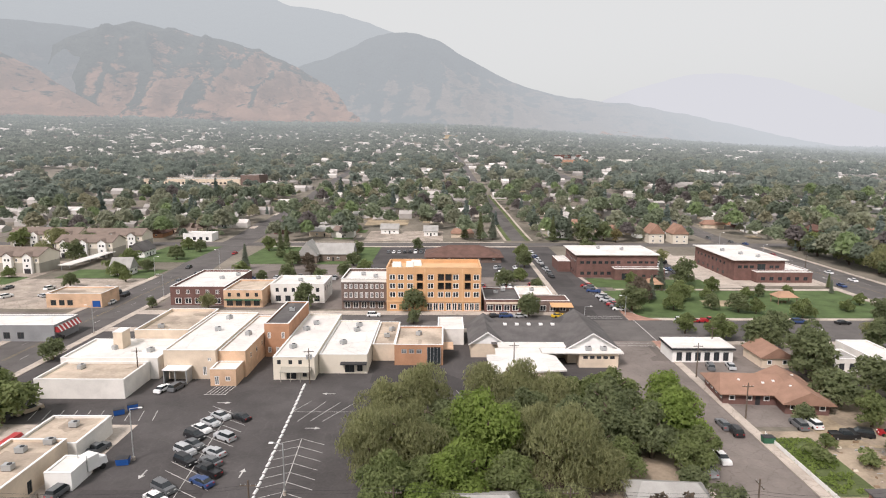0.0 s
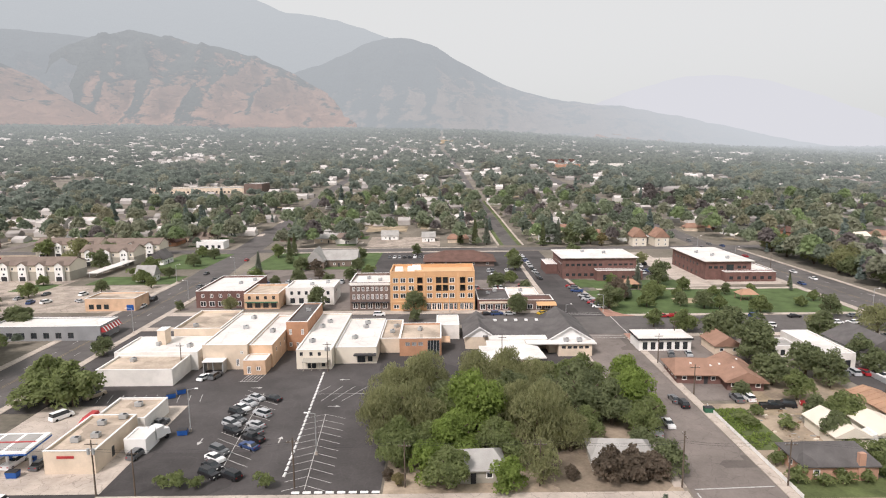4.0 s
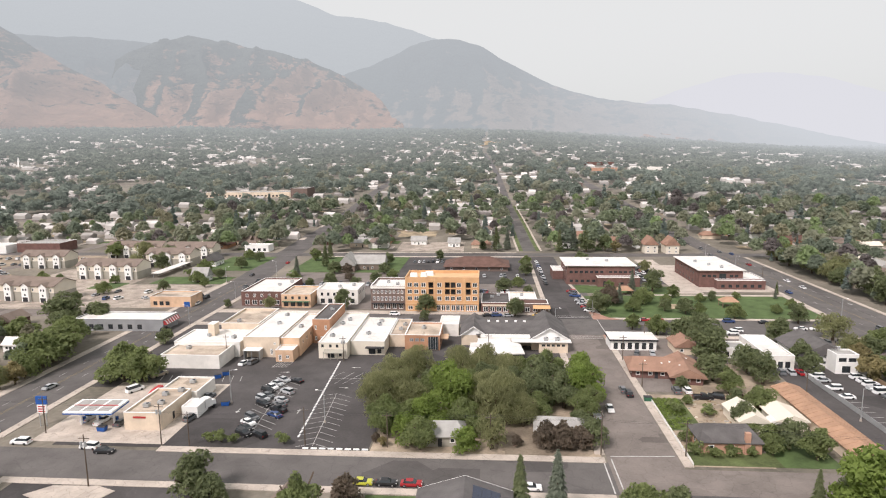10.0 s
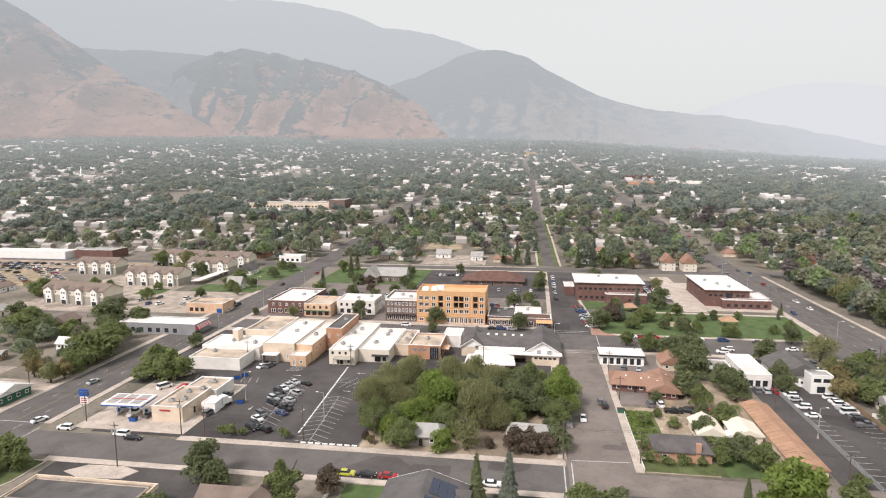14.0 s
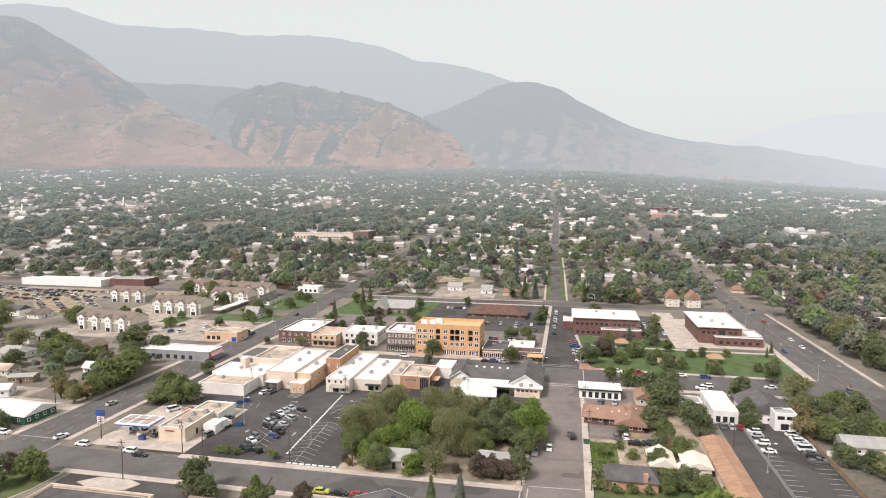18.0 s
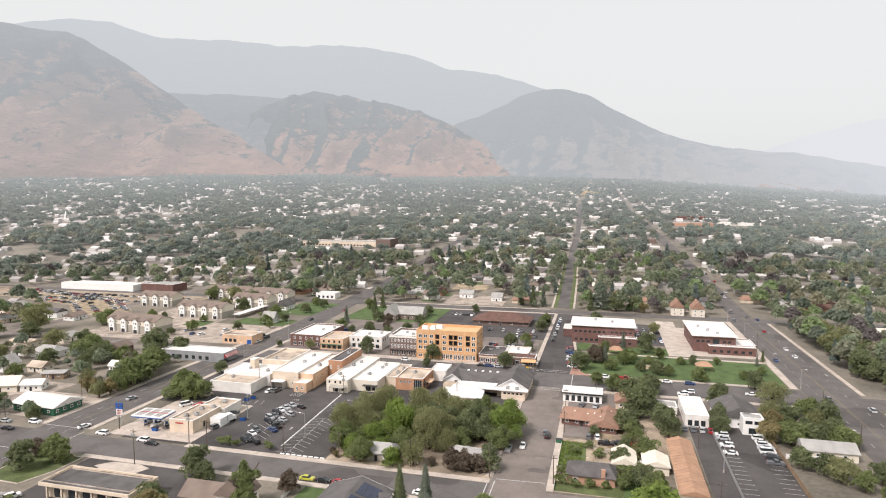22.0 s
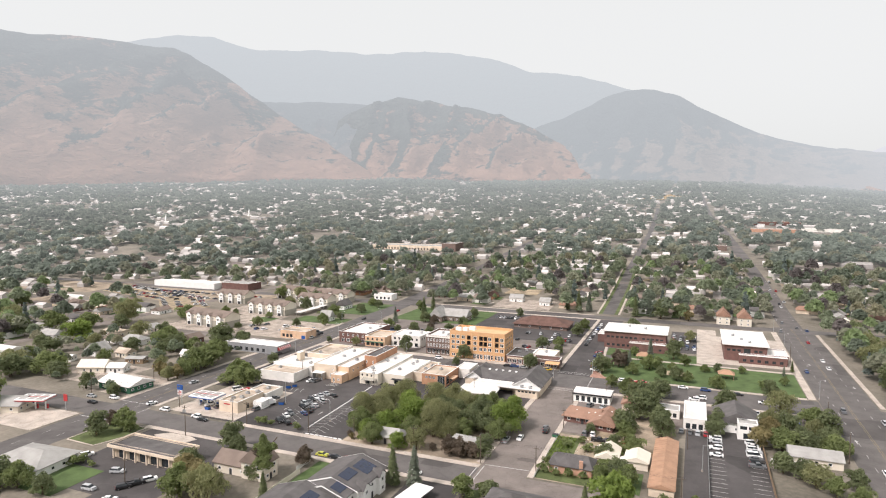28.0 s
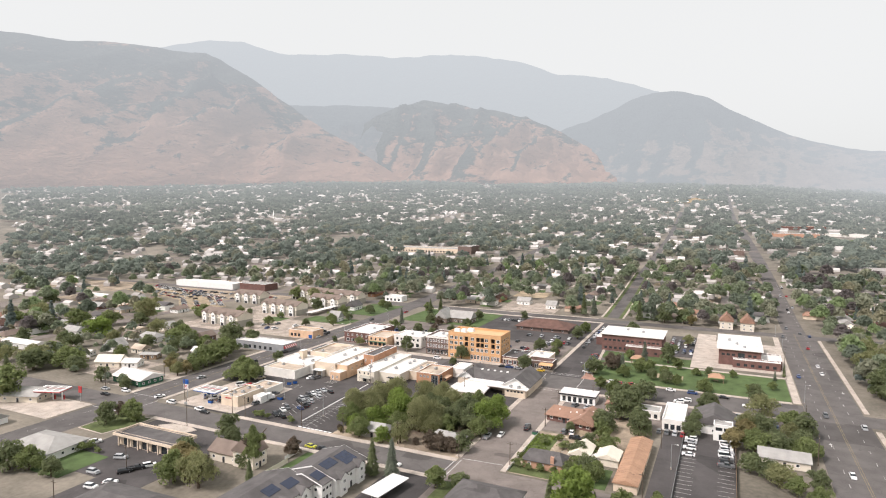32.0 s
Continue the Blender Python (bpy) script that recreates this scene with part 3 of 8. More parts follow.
# raised pavements (kerbs are real steps)
SW = M["concrete"]
for nm, a in (("pavement_front_lot", (-76, 31.5, -136.1, -133.4)), ("pavement_middle_east", (48.7, 50.8, -137, -39)), ("pavement_middle_west", (29.6, 31.9, -132, -24)),
              ("pavement_shops", (-119.3, 29.5, -4.9, 0.2)), ("pavement_main_south", (-119.3, -4, -25.5, -21.2)), ("pavement_park", (49, 147, -10.8, -8.2)),
              ("pavement_office", (49, 150, -37.4, -34.2)), ("pavement_west_road", (-121.8, -119.4, -131, 60)),
              ("pavement_west_far", (-143.8, -141.2, -131, 60)), ("pavement_east", (147.5, 150.8, -9, 150)), ("pavement_east_far", (174.6, 176.6, -12, 150)), ("pavement_east_near", (174.6, 176.6, -140, -36)),
              ("pavement_middle_north", (29.8, 32, 2, 150)), ("pavement_front_south", (-104, 31, -152, -149.6)), ("pavement_hall", (57, 148, 34.4, 37)),
              ("pavement_back", (-118, 30, 148, 151.5)), ("pavement_back_north", (-118, 24, 166.4, 168.6))):
    mb = MB()
    x0, x1, y0, y1 = a
    n = max(1, int(max(x1 - x0, y1 - y0) / 20))
    if y1 > 170:
        for i in range(n):
            ya, yb = y0 + (y1 - y0) * i / n, y0 + (y1 - y0) * (i + 1) / n
            za, zb = rise(x0, ya) + 0.15, rise(x0, yb) + 0.15
            mb.add([(x0, ya, za), (x1, ya, za), (x1, yb, zb), (x0, yb, zb), (x0, ya, za - .5), (x1, ya, za - .5), (x1, yb, zb - .5), (x0, yb, zb - .5)],
                   [(0, 1, 2, 3), (0, 4, 5, 1), (1, 5, 6, 2), (2, 6, 7, 3), (3, 7, 4, 0)])
    else:
        mb.box(x0, x1, y0, y1, -0.3, 0.15)
    setting(nm, mb, SW, "pale concrete pavement with kerb", "pavement")
poly_pad("pavement_park_side", [(52.4, -8), (54.0, -8), (48.9, 60), (47.3, 60)], 0.14, SW, "pale concrete pavement curving along the park")
poly_pad("park_lawn_west", [(54.1, -8), (57.9, -8), (57.9, 29.9), (56.9, 30), (56.9, 33), (51.4, 33)], 0.104, M["lawn"], "mown green lawn beside the street", "lawn")
poly_pad("brick_corner", [(49, -11.0), (60, -11.0), (56, -8), (49.3, 4)], 0.17, M["paver"], "corner paving of pink-red bricks")
poly_pad("brick_corner_south", [(49, -34), (60, -34), (56, -37.5), (49.2, -44)], 0.17, M["paver"], "corner paving of pink-red bricks")

# painted lines
lines = MB()


def dash(x0, y0, x1, y1, w=0.14, z=0.06):
    d = math.hypot(x1 - x0, y1 - y0)
    nx, ny = (y1 - y0) / d * w / 2, -(x1 - x0) / d * w / 2
    q = [(x0 + nx, y0 + ny), (x1 + nx, y1 + ny), (x1 - nx, y1 - ny), (x0 - nx, y0 - ny)]
    lines.add([(x, y, rise(x, y) + z) for x, y in q], [(0, 1, 2, 3)])


for yy in range(-400, 400, 12):
    for xx in (-135.4, -127.6):
        if yy < 60:
            dash(xx, yy, xx, yy + 3.5)
    for xx in (156.5, 168.2):
        dash(xx - max(0, yy - 170) * 0.017, yy, xx - max(0, yy - 170) * 0.017, yy + 3.5)
# stall lines of the lots
for i in range(11):      # fishbone beside the wheel stops
    y, x = -98 - i * 3.2, -40.8 + i * 0.2
    dash(x, y, x - 3.9, y - 2.0)
    dash(x, y, x + 5.0, y - 2.5)
dash(-40.8, -98, -38.6, -131.5)
for i in range(4):
    dash(-42.8 + i * 3.3, -79.5 - i * 0.3, -45.9 + i * 2.6 - 0.2 * (i > 0), -85.5 - 4.6 * (i > 0))
dash(-45.7, -85.3, -32.4, -85.3)
for i in range(13):      # fishbone under the parked rows
    y, x = -85.6 - i * 3.1, -59.3 + i * 0.22
    dash(x - 4.8, y + 3.2, x, y)
    dash(x, y, x + 5.2, y - 3.3)
dash(-59.3, -84.6, -56.2, -128)
for i in range(10):
    dash(-101.2 + i * 2.9, -85, -100 + i * 2.9, -90)
for i in range(20):
    y = -137 + i * 3.3
    dash(104.4, y, 109.4, y, 0.18)
    dash(117, y, 122, y, 0.18)
for i in range(14):
    y = 0.5 + i * 3.2
    dash(47.4 - i * 0.25, y + 1.5, 51.9 - i * 0.25, y - 0.9)
for i in range(6):
    dash(-10 + i * 3.2, -73, -8 + i * 3.2, -79)
for a in ((32, -36, 48, -36), (32, -38.6, 48, -38.6), (32, -6, 48, -6), (32, -8.4, 48, -8.4), (30, -35, 30, -10), (50.6, -34, 50.6, -11), (48, -132, 33, -132.8), (31, -134, 31, -149), (33, -134, 33, -149),
          (-121, -36, -121, -20), (-141, -131, -122, -131), (-141, -152, -122, -152), (-120.5, -149, -120.5, -134)):
    dash(*a, w=0.3)


def arrow(x, y, a, s=1.0):
    c, n = math.cos(radians(a)), math.sin(radians(a))
    for poly in (((-1.3, -0.12), (0.3, -0.12), (0.3, 0.12), (-1.3, 0.12)), ((0.3, -0.5), (1.3, 0.0), (1.3, 0.01), (0.3, 0.5))):
        lines.add([(x + s * (u * c - v * n), y + s * (u * n + v * c), 0.06) for u, v in poly], [(0, 1, 2, 3)])


for a in ((-65.4, -111.7, 270), (-48.3, -111.1, 90), (-62.2, -80.6, 0), (-39.6, -93.3, 0), (-39.8, -75.2, 180), (156, -60, 90), (171, 20, 270), (158, 60, 90), (170, -100, 270)):
    arrow(*a, s=1.2 if a[0] < 0 else 1.6)
for i in range(6):
    dash(-68.2 + i * 0.9, -75.8, -67.4 + i * 0.9, -70.4, w=0.18)
dash(-69, -70.3, -63.4, -70.3, w=0.18)
dash(-68.6, -75.9, -63.4, -75.9, w=0.18)
tagged(part("road_markings", lines, M["paint"]), "worn white lane and stall lines on the asphalt", "markings", kind="structure")
lines = MB()
for xx in (-131.8, -131.2):
    dash(xx, -130, xx, 60, w=0.14)
for xx in (161.7, 162.4):
    dash(xx, -400, xx, 168, w=0.14)
tagged(part("centre_lines", lines, M["paint_y"]), "faded yellow centre lines on the asphalt", "markings", kind="structure")
# concrete wheel stops down the middle of the lot
stop_me = MB().taper((-0.75, 0.75, -0.28, 0.28), 0, (-0.7, 0.7, -0.15, 0.15), 0.22).mesh("wheel_stop", M["white"])
for i in range(26):
    f = i / 25
    tagged(part("wheel_stop", stop_me, None, at=pose(-46.6 + 3.0 * f, -70 - 56 * f, 0.022, rz=90 - 3)), "white painted concrete wheel stop on the lot", "wheel stop", "wheel stops in the lot")
for i in range(8):
    tagged(part("wheel_stop", stop_me, None, at=pose(-40 + i * 2.1, -132.6, 0.022)), "white painted concrete wheel stop along the street", "wheel stop", "wheel stops in the lot")


# ---------- buildings ----------
SIDE = {"S": 0, "E": 90, "N": 180, "W": -90}


def wall_mesh(length, h, holes, t=0.3, inset=0.0):
    """One connected slab of wall, pierced by its openings."""
    us = sorted({inset, length - inset, *[max(inset, a) for a, z, w, k in holes], *[min(length - inset, a + w) for a, z, w, k in holes]})
    zs = sorted({0.0, h, *[z for a, z, w, k in holes], *[min(h, z + k) for a, z, w, k in holes]})
    nu, nz = len(us) - 1, len(zs) - 1
    full = [[not any(a < (us[i] + us[i + 1]) / 2 < a + w and z < (zs[j] + zs[j + 1]) / 2 < z + k for a, z, w, k in holes) for j in range(nz)] for i in range(nu)]
    mb, ids = MB(), {}

    def vid(i, j, d):
        if (i, j, d) not in ids:
            ids[i, j, d] = len(mb.v)
            mb.v.append((us[i], t * d, zs[j]))
        return ids[i, j, d]

    solid = lambda i, j: 0 <= i < nu and 0 <= j < nz and full[i][j]
    for i in range(nu):
        for j in range(nz):
            if not full[i][j]:
                continue
            mb.f.append((vid(i, j, 0), vid(i + 1, j, 0), vid(i + 1, j + 1, 0), vid(i, j + 1, 0)))
            mb.f.append((vid(i + 1, j, 1), vid(i, j, 1), vid(i, j + 1, 1), vid(i + 1, j + 1, 1)))
            if not solid(i - 1, j):
                mb.f.append((vid(i, j, 1), vid(i, j, 0), vid(i, j + 1, 0), vid(i, j + 1, 1)))
            if not solid(i + 1, j):
                mb.f.append((vid(i + 1, j, 0), vid(i + 1, j, 1), vid(i + 1, j + 1, 1), vid(i + 1, j + 1, 0)))
            if not solid(i, j - 1):
                mb.f.append((vid(i, j, 1), vid(i + 1, j, 1), vid(i + 1, j, 0), vid(i, j, 0)))
            if not solid(i, j + 1):
                mb.f.append((vid(i, j + 1, 0), vid(i + 1, j + 1, 0), vid(i + 1, j + 1, 1), vid(i, j + 1, 1)))
    return mb


WIN = {}


def window_parts(parent, m, w, h, frame_mat="white", style="double", name="window"):
    """A frame with its panes, set a little back in the wall."""
    key = (round(w, 2), round(h, 2), frame_mat, style)
    if key not in WIN:
        b = 0.19
        fr = MB().box(0, w, 0.08, 0.2, 0, h).mesh("window", M[frame_mat])
        nx, nz = {"double": (2, 1), "grid": (2, 3), "single": (1, 1)}[style]
        pw, ph = (w - b * (nx + 1)) / nx, (h - b * (nz + 1)) / nz
        WIN[key] = fr, MB().box(0, pw, 0.055, 0.078, 0, ph).mesh("pane", M["glass"]), [(b + (pw + b) * i, b + (ph + b) * j) for i in range(nx) for j in range(nz)]
    f, p, at = WIN[key]
    ob = part(name, f, None, parent, at=m)
    for x, z in at:
        part("pane", p, None, ob, at=pose(x, 0, z))
    return ob


def block(name, label, x0, x1, y0, y1, h, wall, roof, parapet=0.5, wins=None, frame_mat="white", style="double", z=0.0, coping="white", category="building", thick_label=""):
    """A flat-roofed building; wins: side -> list of (along, up, width, height)."""
    th = thing(name, label, category, pose(x0, y0, z))
    W, D = x1 - x0, y1 - y0
    org = {"S": (0, 0), "E": (W, 0), "N": (W, D), "W": (0, D)}
    for s, a in SIDE.items():
        ln = W if s in "SN" else D
        holes = [q for q in (wins or {}).get(s, []) if q[0] >= 0.35 and q[0] + q[2] <= ln - 0.35]
        wl = part("wall", wall_mesh(ln, h, holes, inset=0.3 if s in "EW" else 0.0), M[wall], th, at=pose(*org[s], 0, rz=a))
        for u, zz, w, k in holes:
            window_parts(wl, pose(u, 0, zz), w, k, frame_mat, style)
    part("roof", MB().box(0.3, W - 0.3, 0.3, D - 0.3, h - parapet - 0.3, h - parapet), M[roof], th)
    o = 0.06
    cp = MB().box(-o, W + o, -o, 0.36, h, h + 0.1).box(-o, W + o, D - 0.36, D + o, h, h + 0.1).box(-o, 0.36, 0.36, D - 0.36, h, h + 0.1).box(W - 0.36, W + o, 0.36, D - 0.36, h, h + 0.1)
    part("coping", cp, M[coping], th)
    return th


def row(u0, u1, n, z, w, h):
    return [(u0 + (u1 - u0) * (i + 0.5) / n - w / 2, z, w, h) for i in range(n)]


unit_me = None


def ac_unit(x, y, z, s=1.0, rz=0):
    global unit_me
    if unit_me is None:
        t = thing("rooftop_unit", "grey sheet-metal air conditioner standing on a flat roof", "air conditioner", pose(0, 0, -50))
        part("casing", MB().box(-0.8, 0.8, -0.6, 0.6, 0.12, 1.05), M["metal"], t)
        part("fan_guard", MB().cyl(0.3, 0, 1.05, 1.14, 0.42, 0.38, 10), M["dark"], t)
        part("base_rail", MB().box(-0.7, 0.7, -0.55, -0.4, 0, 0.12).box(-0.7, 0.7, 0.4, 0.55, 0, 0.12), M["dark"], t)
        t.matrix_basis = pose(x, y, z, rz=rz)
        unit_me = t
        return t
    return copy_thing(unit_me, pose(x, y, z, rz=rz))


def gable_house(w, d, h, rh, wall, roof, name="house", label="", hip=0.0, eave=0.5, extra=None, nwin=2, base=None):
    """A house with its ridge along x, centred on its origin."""
    t = base or thing(name, label, "house")
    mb = MB().box(-w / 2, w / 2, -d / 2, d / 2, -1.0, h)
    if hip == 0:
        for sx in (-w / 2, w / 2 - 0.25):
            mb.add([(sx, -d / 2, h), (sx + 0.25, -d / 2, h), (sx + 0.25, d / 2, h), (sx, d / 2, h), (sx, 0, h + rh), (sx + 0.25, 0, h + rh)], [(0, 1, 5, 4), (2, 3, 4, 5), (1, 2, 5), (3, 0, 4)])
    part("wall", mb, M[wall], t)
    e, k = eave, rh / (d / 2)
    X, Y, zl, zt, g = w / 2 + e, d / 2 + e, h - e * k, h + rh, 0.22
    rx = X - hip * (d / 2 + e)
    top = [(-X, -Y, zl), (X, -Y, zl), (X, Y, zl), (-X, Y, zl), (-rx, 0, zt), (rx, 0, zt)]
    part("roof", MB().add([(a, b, c + g) for a, b, c in top] + top,
                          [(0, 1, 5, 4), (2, 3, 4, 5), (1, 2, 5), (3, 0, 4), (7, 6, 10, 11), (9, 8, 11, 10), (6, 7, 1, 0), (7, 8, 2, 1), (8, 9, 3, 2), (9, 6, 0, 3)]), M[roof], t)
    for s, a, ln, off in (("S", 0, w, d / 2), ("E", 90, d, w / 2), ("N", 180, w, d / 2), ("W", -90, d, w / 2)):
        r = Matrix.Rotation(radians(a), 4, 'Z')
        for i in range(nwin if s != "N" else 0):
            u = ln * ((i + 0.5) / nwin - 0.5) - 0.6 + (1.4 if nwin == 1 and s == "S" else 0)
            for zz in ([1.0] if h < 4.5 else [1.0, 3.7]):
                window_parts(t, r @ pose(u, -off - 0.10, zz), 1.3, 1.2, "white", "single")
    part("door", MB().box(-0.5, 0.5, -d / 2 - 0.07, -d / 2 + 0.02, 0, 2.1), M["dark"], t)
    return t


# ---------- the shop block south of the main street ----------
block("warehouse", "low white-walled warehouse with a grey gravel roof", -106, -85.5, -78.5, -66.2, 4.6, "stucco_white", "roof_tan", 0.5)
block("warehouse", "low store with a clean white membrane roof", -107.5, -83.5, -66, -50.5, 5.4, "stucco_white", "roof_white", 0.35)
block("store", "tan stuccoed store with a pale gravel roof and parapet", -97, -82.3, -50, -27, 7.8, "stucco", "roof_tan", 0.8)
block("store", "long beige stuccoed store with a white roof", -82, -69.2, -66, -30, 7.4, "stucco", "roof_white", 0.3, {"S": [(9.5, 1.0, 1.0, 2.2), (10.8, 4.6, 0.9, 0.9)]})
block("store", "peach brick store with a white roof", -69, -62.3, -64.5, -31, 6.8, "stucco_peach", "roof_white", 0.3, {"E": row(2, 31, 6, 3.6, 1.0, 1.4)})
block("annex", "small peach annex with a white roof", -69, -62.8, -70.5, -64.7, 4.2, "stucco_peach", "roof_white", 0.25, {"S": [(1, 0.3, 1.1, 2.2), (3.6, 1.2, 1.2, 1.2)]})
block("brick_store", "tall orange brick store with a dark tarred roof", -62, -55.3, -49, -24, 9.4, "brick_or", "roof_grey", 0.4, {"S": [(0.8, 1.2, 0.9, 1.6), (3.0, 1.2, 0.9, 1.6), (5.2, 1.2, 0.9, 1.6), (0.8, 5.2, 0.9, 1.8), (4.6, 5.2, 0.9, 1.8)]})
wb = block("store", "white-roofed cream store with a green back porch", -55.0, -44.8, -66.3, -25.5, 5.8, "siding", "roof_white", 0.3, {"S": [(1.0, 4.0, 0.9, 1.1), (3.8, 4.0, 0.9, 1.1), (6.2, 4.0, 0.9, 1.1), (3.2, 0.2, 2.4, 2.1), (7.2, 0.8, 1.0, 1.4)]}, "dark")
part("porch_roof", MB().add([(2, -1.8, 2.6), (9.4, -1.8, 2.6), (9.4, 0, 3.4), (2, 0, 3.4), (2, -1.8, 2.45), (9.4, -1.8, 2.45), (9.4, 0, 3.25), (2, 0, 3.25)], [(0, 1, 2, 3), (7, 6, 5, 4), (0, 4, 5, 1), (1, 5, 6, 2), (3, 7, 4, 0)]), M["siding_g"], wb, "grey-green porch roof")
for px_ in (2.2, 4.6, 7.0, 9.2):
    part("post", MB().box(px_ - 0.07, px_ + 0.07, -1.7, -1.56, 0, 2.5), M["siding_g"], wb)
w2 = block("store", "cream store with a white roof and dark back awning", -44.6, -32.4, -61.8, -30, 5.0, "siding", "roof_white", 0.3, {"S": [(6.5, 0.3, 2.4, 2.2), (9.6, 0.6, 1.4, 1.6)]}, "dark")
part("awning", MB().box(5.6, 12.2, -2.0, -0.02, 2.9, 3.15), M["dark"], w2)
block("store", "tan store with a dirty gravel roof", -32.2, -26.2, -52, -30, 4.6, "stucco", "roof_tan", 0.4)
om = block("office_building", "modern orange brick office with a glazed corner", -26.0, -13.2, -55.5, -38, 5.6, "brick_or", "roof_tan", 0.5, {"S": row(1.5, 7.5, 3, 3.2, 1.4, 1.2), "E": [(1.0, 0.6, 3.2, 4.2), (6, 0.6, 3.0, 2.4)]}, "metal", "grid")
part("corner_glazing", MB().box(8.6, 12.2, -0.35, -0.05, 0.3, 5.0), M["glass"], om, "tall dark glazed corner")
for k in range(5):
    part("mullion", MB().box(8.6 + k * 0.88, 8.68 + k * 0.88, -0.42, -0.36, 0.3, 5.0), M["metal"], om)
part("canopy", MB().box(12.7, 15.6, 4, 10, 3.0, 3.25), M["stucco_peach"], om)
block("store", "low shop with a bright white roof", -14.8, -7.2, -38, -25, 4.8, "stucco_white", "roof_white", 0.3)
for x, y, z in ((-76, -36, 7.1), (-75, -48, 7.1), (-66, -50, 6.5), (-52, -42, 5.5), (-50.5, -36, 5.5), (-52, -58, 5.5), (-40, -52, 4.7), (-38, -40, 4.7), (-38, -35, 4.7), (-29, -44, 4.2), (-28, -38, 4.2), (-92, -45, 7.0), (-100, -70, 4.1), (-98, -58, 5.05), (-88, -60, 5.05), (-58, -34, 9.0), (-20, -45, 5.1)):
    ac_unit(x, y, z, rz=(x * 37) % 90)
# loading dock shelter
t = thing("dock_shelter", "small white-roofed loading dock shelter on posts", "shelter", pose(-81, -69.6, 0))
part("roof", MB().box(0, 6, 0, 3.5, 3.4, 3.65), M["white"], t)
for a, b in ((0.2, 0.2), (5.6, 0.2), (2.9, 0.2)):
    part("post", MB().box(a, a + 0.2, b, b + 0.2, 0, 3.4), M["metal"], t)
part("screen", MB().box(0.1, 0.2, 0.4, 3.4, 0, 3.4), M["metal"], t)
part("screen", MB().box(5.8, 5.9, 0.4, 3.4, 0, 3.4), M["metal"], t)

# chimney and tower on the tan store
t = thing("stair_tower", "narrow tan stuccoed stair tower with a small window", "tower", pose(-98.5, -58, 0))
part("wall", MB().box(0, 2.4, 0, 4, 0, 9.5), M["stucco"], t)
part("coping", MB().box(-0.1, 2.5, -0.1, 4.1, 9.5, 9.65), M["white"], t)

# market hall with dark roof, two gabled wings and white flat roofs behind
mk = thing("market_hall", "long market hall with dark shingle roof and white gables", "building")


def wing(x0, x1, y0, y1, h, rh, wall_to=None):
    c = (x0 + x1) / 2
    part("wing_wall", MB().add([(x0, y0, 0), (x1, y0, 0), (x1, y1, 0), (x0, y1, 0), (x0, y0, h), (x1, y0, h), (x1, y1, h), (x0, y1, h)],
                               [(3, 2, 1, 0), (0, 1, 5, 4), (1, 2, 6, 5), (2, 3, 7, 6), (3, 0, 4, 7), (4, 5, 6, 7)]), M["stucco"], mk)
    part("gable", MB().add([(x0, y0 - 0.04, h - 0.3), (x1, y0 - 0.04, h - 0.3), (x1, y0 + 0.2, h - 0.3), (x0, y0 + 0.2, h - 0.3), (c, y0 - 0.04, h + rh), (c, y0 + 0.2, h + rh)], [(0, 1, 4), (2, 3, 5), (0, 4, 5, 3), (1, 2, 5, 4), (3, 2, 1, 0)]), M["white"], mk, "white boarded gable")
    e, k = 0.7, rh / ((x1 - x0) / 2)
    a, b, z, g = x0 - e, x1 + e, h - e * k, 0.25
    for sx, xe in ((0, a), (1, b)):
        part("wing_roof", MB().add([(xe, y0 - 0.8, z), (c, y0 - 0.8, h + rh), (c, y1 + 0.6, h + rh), (xe, y1 + 0.6, z), (xe, y0 - 0.8, z + g), (c, y0 - 0.8, h + rh + g), (c, y1 + 0.6, h + rh + g), (xe, y1 + 0.6, z + g)],
                                   [(0, 1, 2, 3), (4, 5, 6, 7), (0, 1, 5, 4), (1, 2, 6, 5), (2, 3, 7, 6), (3, 0, 4, 7)]), M["roof_grey"], mk)
        part("barge_board", MB().add([(xe, y0 - 0.86, z - 0.1), (c, y0 - 0.86, h + rh - 0.1), (c, y0 - 0.81, h + rh - 0.1), (xe, y0 - 0.81, z - 0.1), (xe, y0 - 0.86, z + g), (c, y0 - 0.86, h + rh + g), (c, y0 - 0.81, h + rh + g), (xe, y0 - 0.81, z + g)],
                                     [(0, 1, 2, 3), (4, 5, 6, 7), (0, 1, 5, 4), (1, 2, 6, 5), (2, 3, 7, 6), (3, 0, 4, 7)]), M["white"], mk)


wing(-5.6, 3.4, -49, -30, 4.2, 3.0)
wing(20, 33, -53.5, -29, 4.4, 3.9)
part("hall_wall", MB().box(2, 21, -49.2, -29.5, 0, 4.2), M["stucco"], mk)
part("hall_roof", MB().add([(0, -50.2, 4.1), (26, -50.2, 4.1), (26, -28.6, 4.1), (0, -28.6, 4.1), (-1, -39.4, 7.2), (27, -39.4, 7.2)], [(0, 1, 5, 4), (2, 3, 4, 5), (1, 2, 5), (3, 0, 4), (3, 2, 1, 0)]), M["roof_grey"], mk)
part("upper_roof", MB().box(1.5, 19.6, -53.5, -49.3, 4.15, 4.5), M["roof_white"], mk, "white flat roof strip")
part("lower_roof", MB().prism([(-2.2, -72.6), (16.6, -70), (15.6, -59.5), (12.4, -57.5), (12.4, -53.4), (0.6, -53.4), (0.4, -58.6), (-2.0, -58.8)], 3.75, 4.1), M["roof_white"], mk, "bright white flat roof")
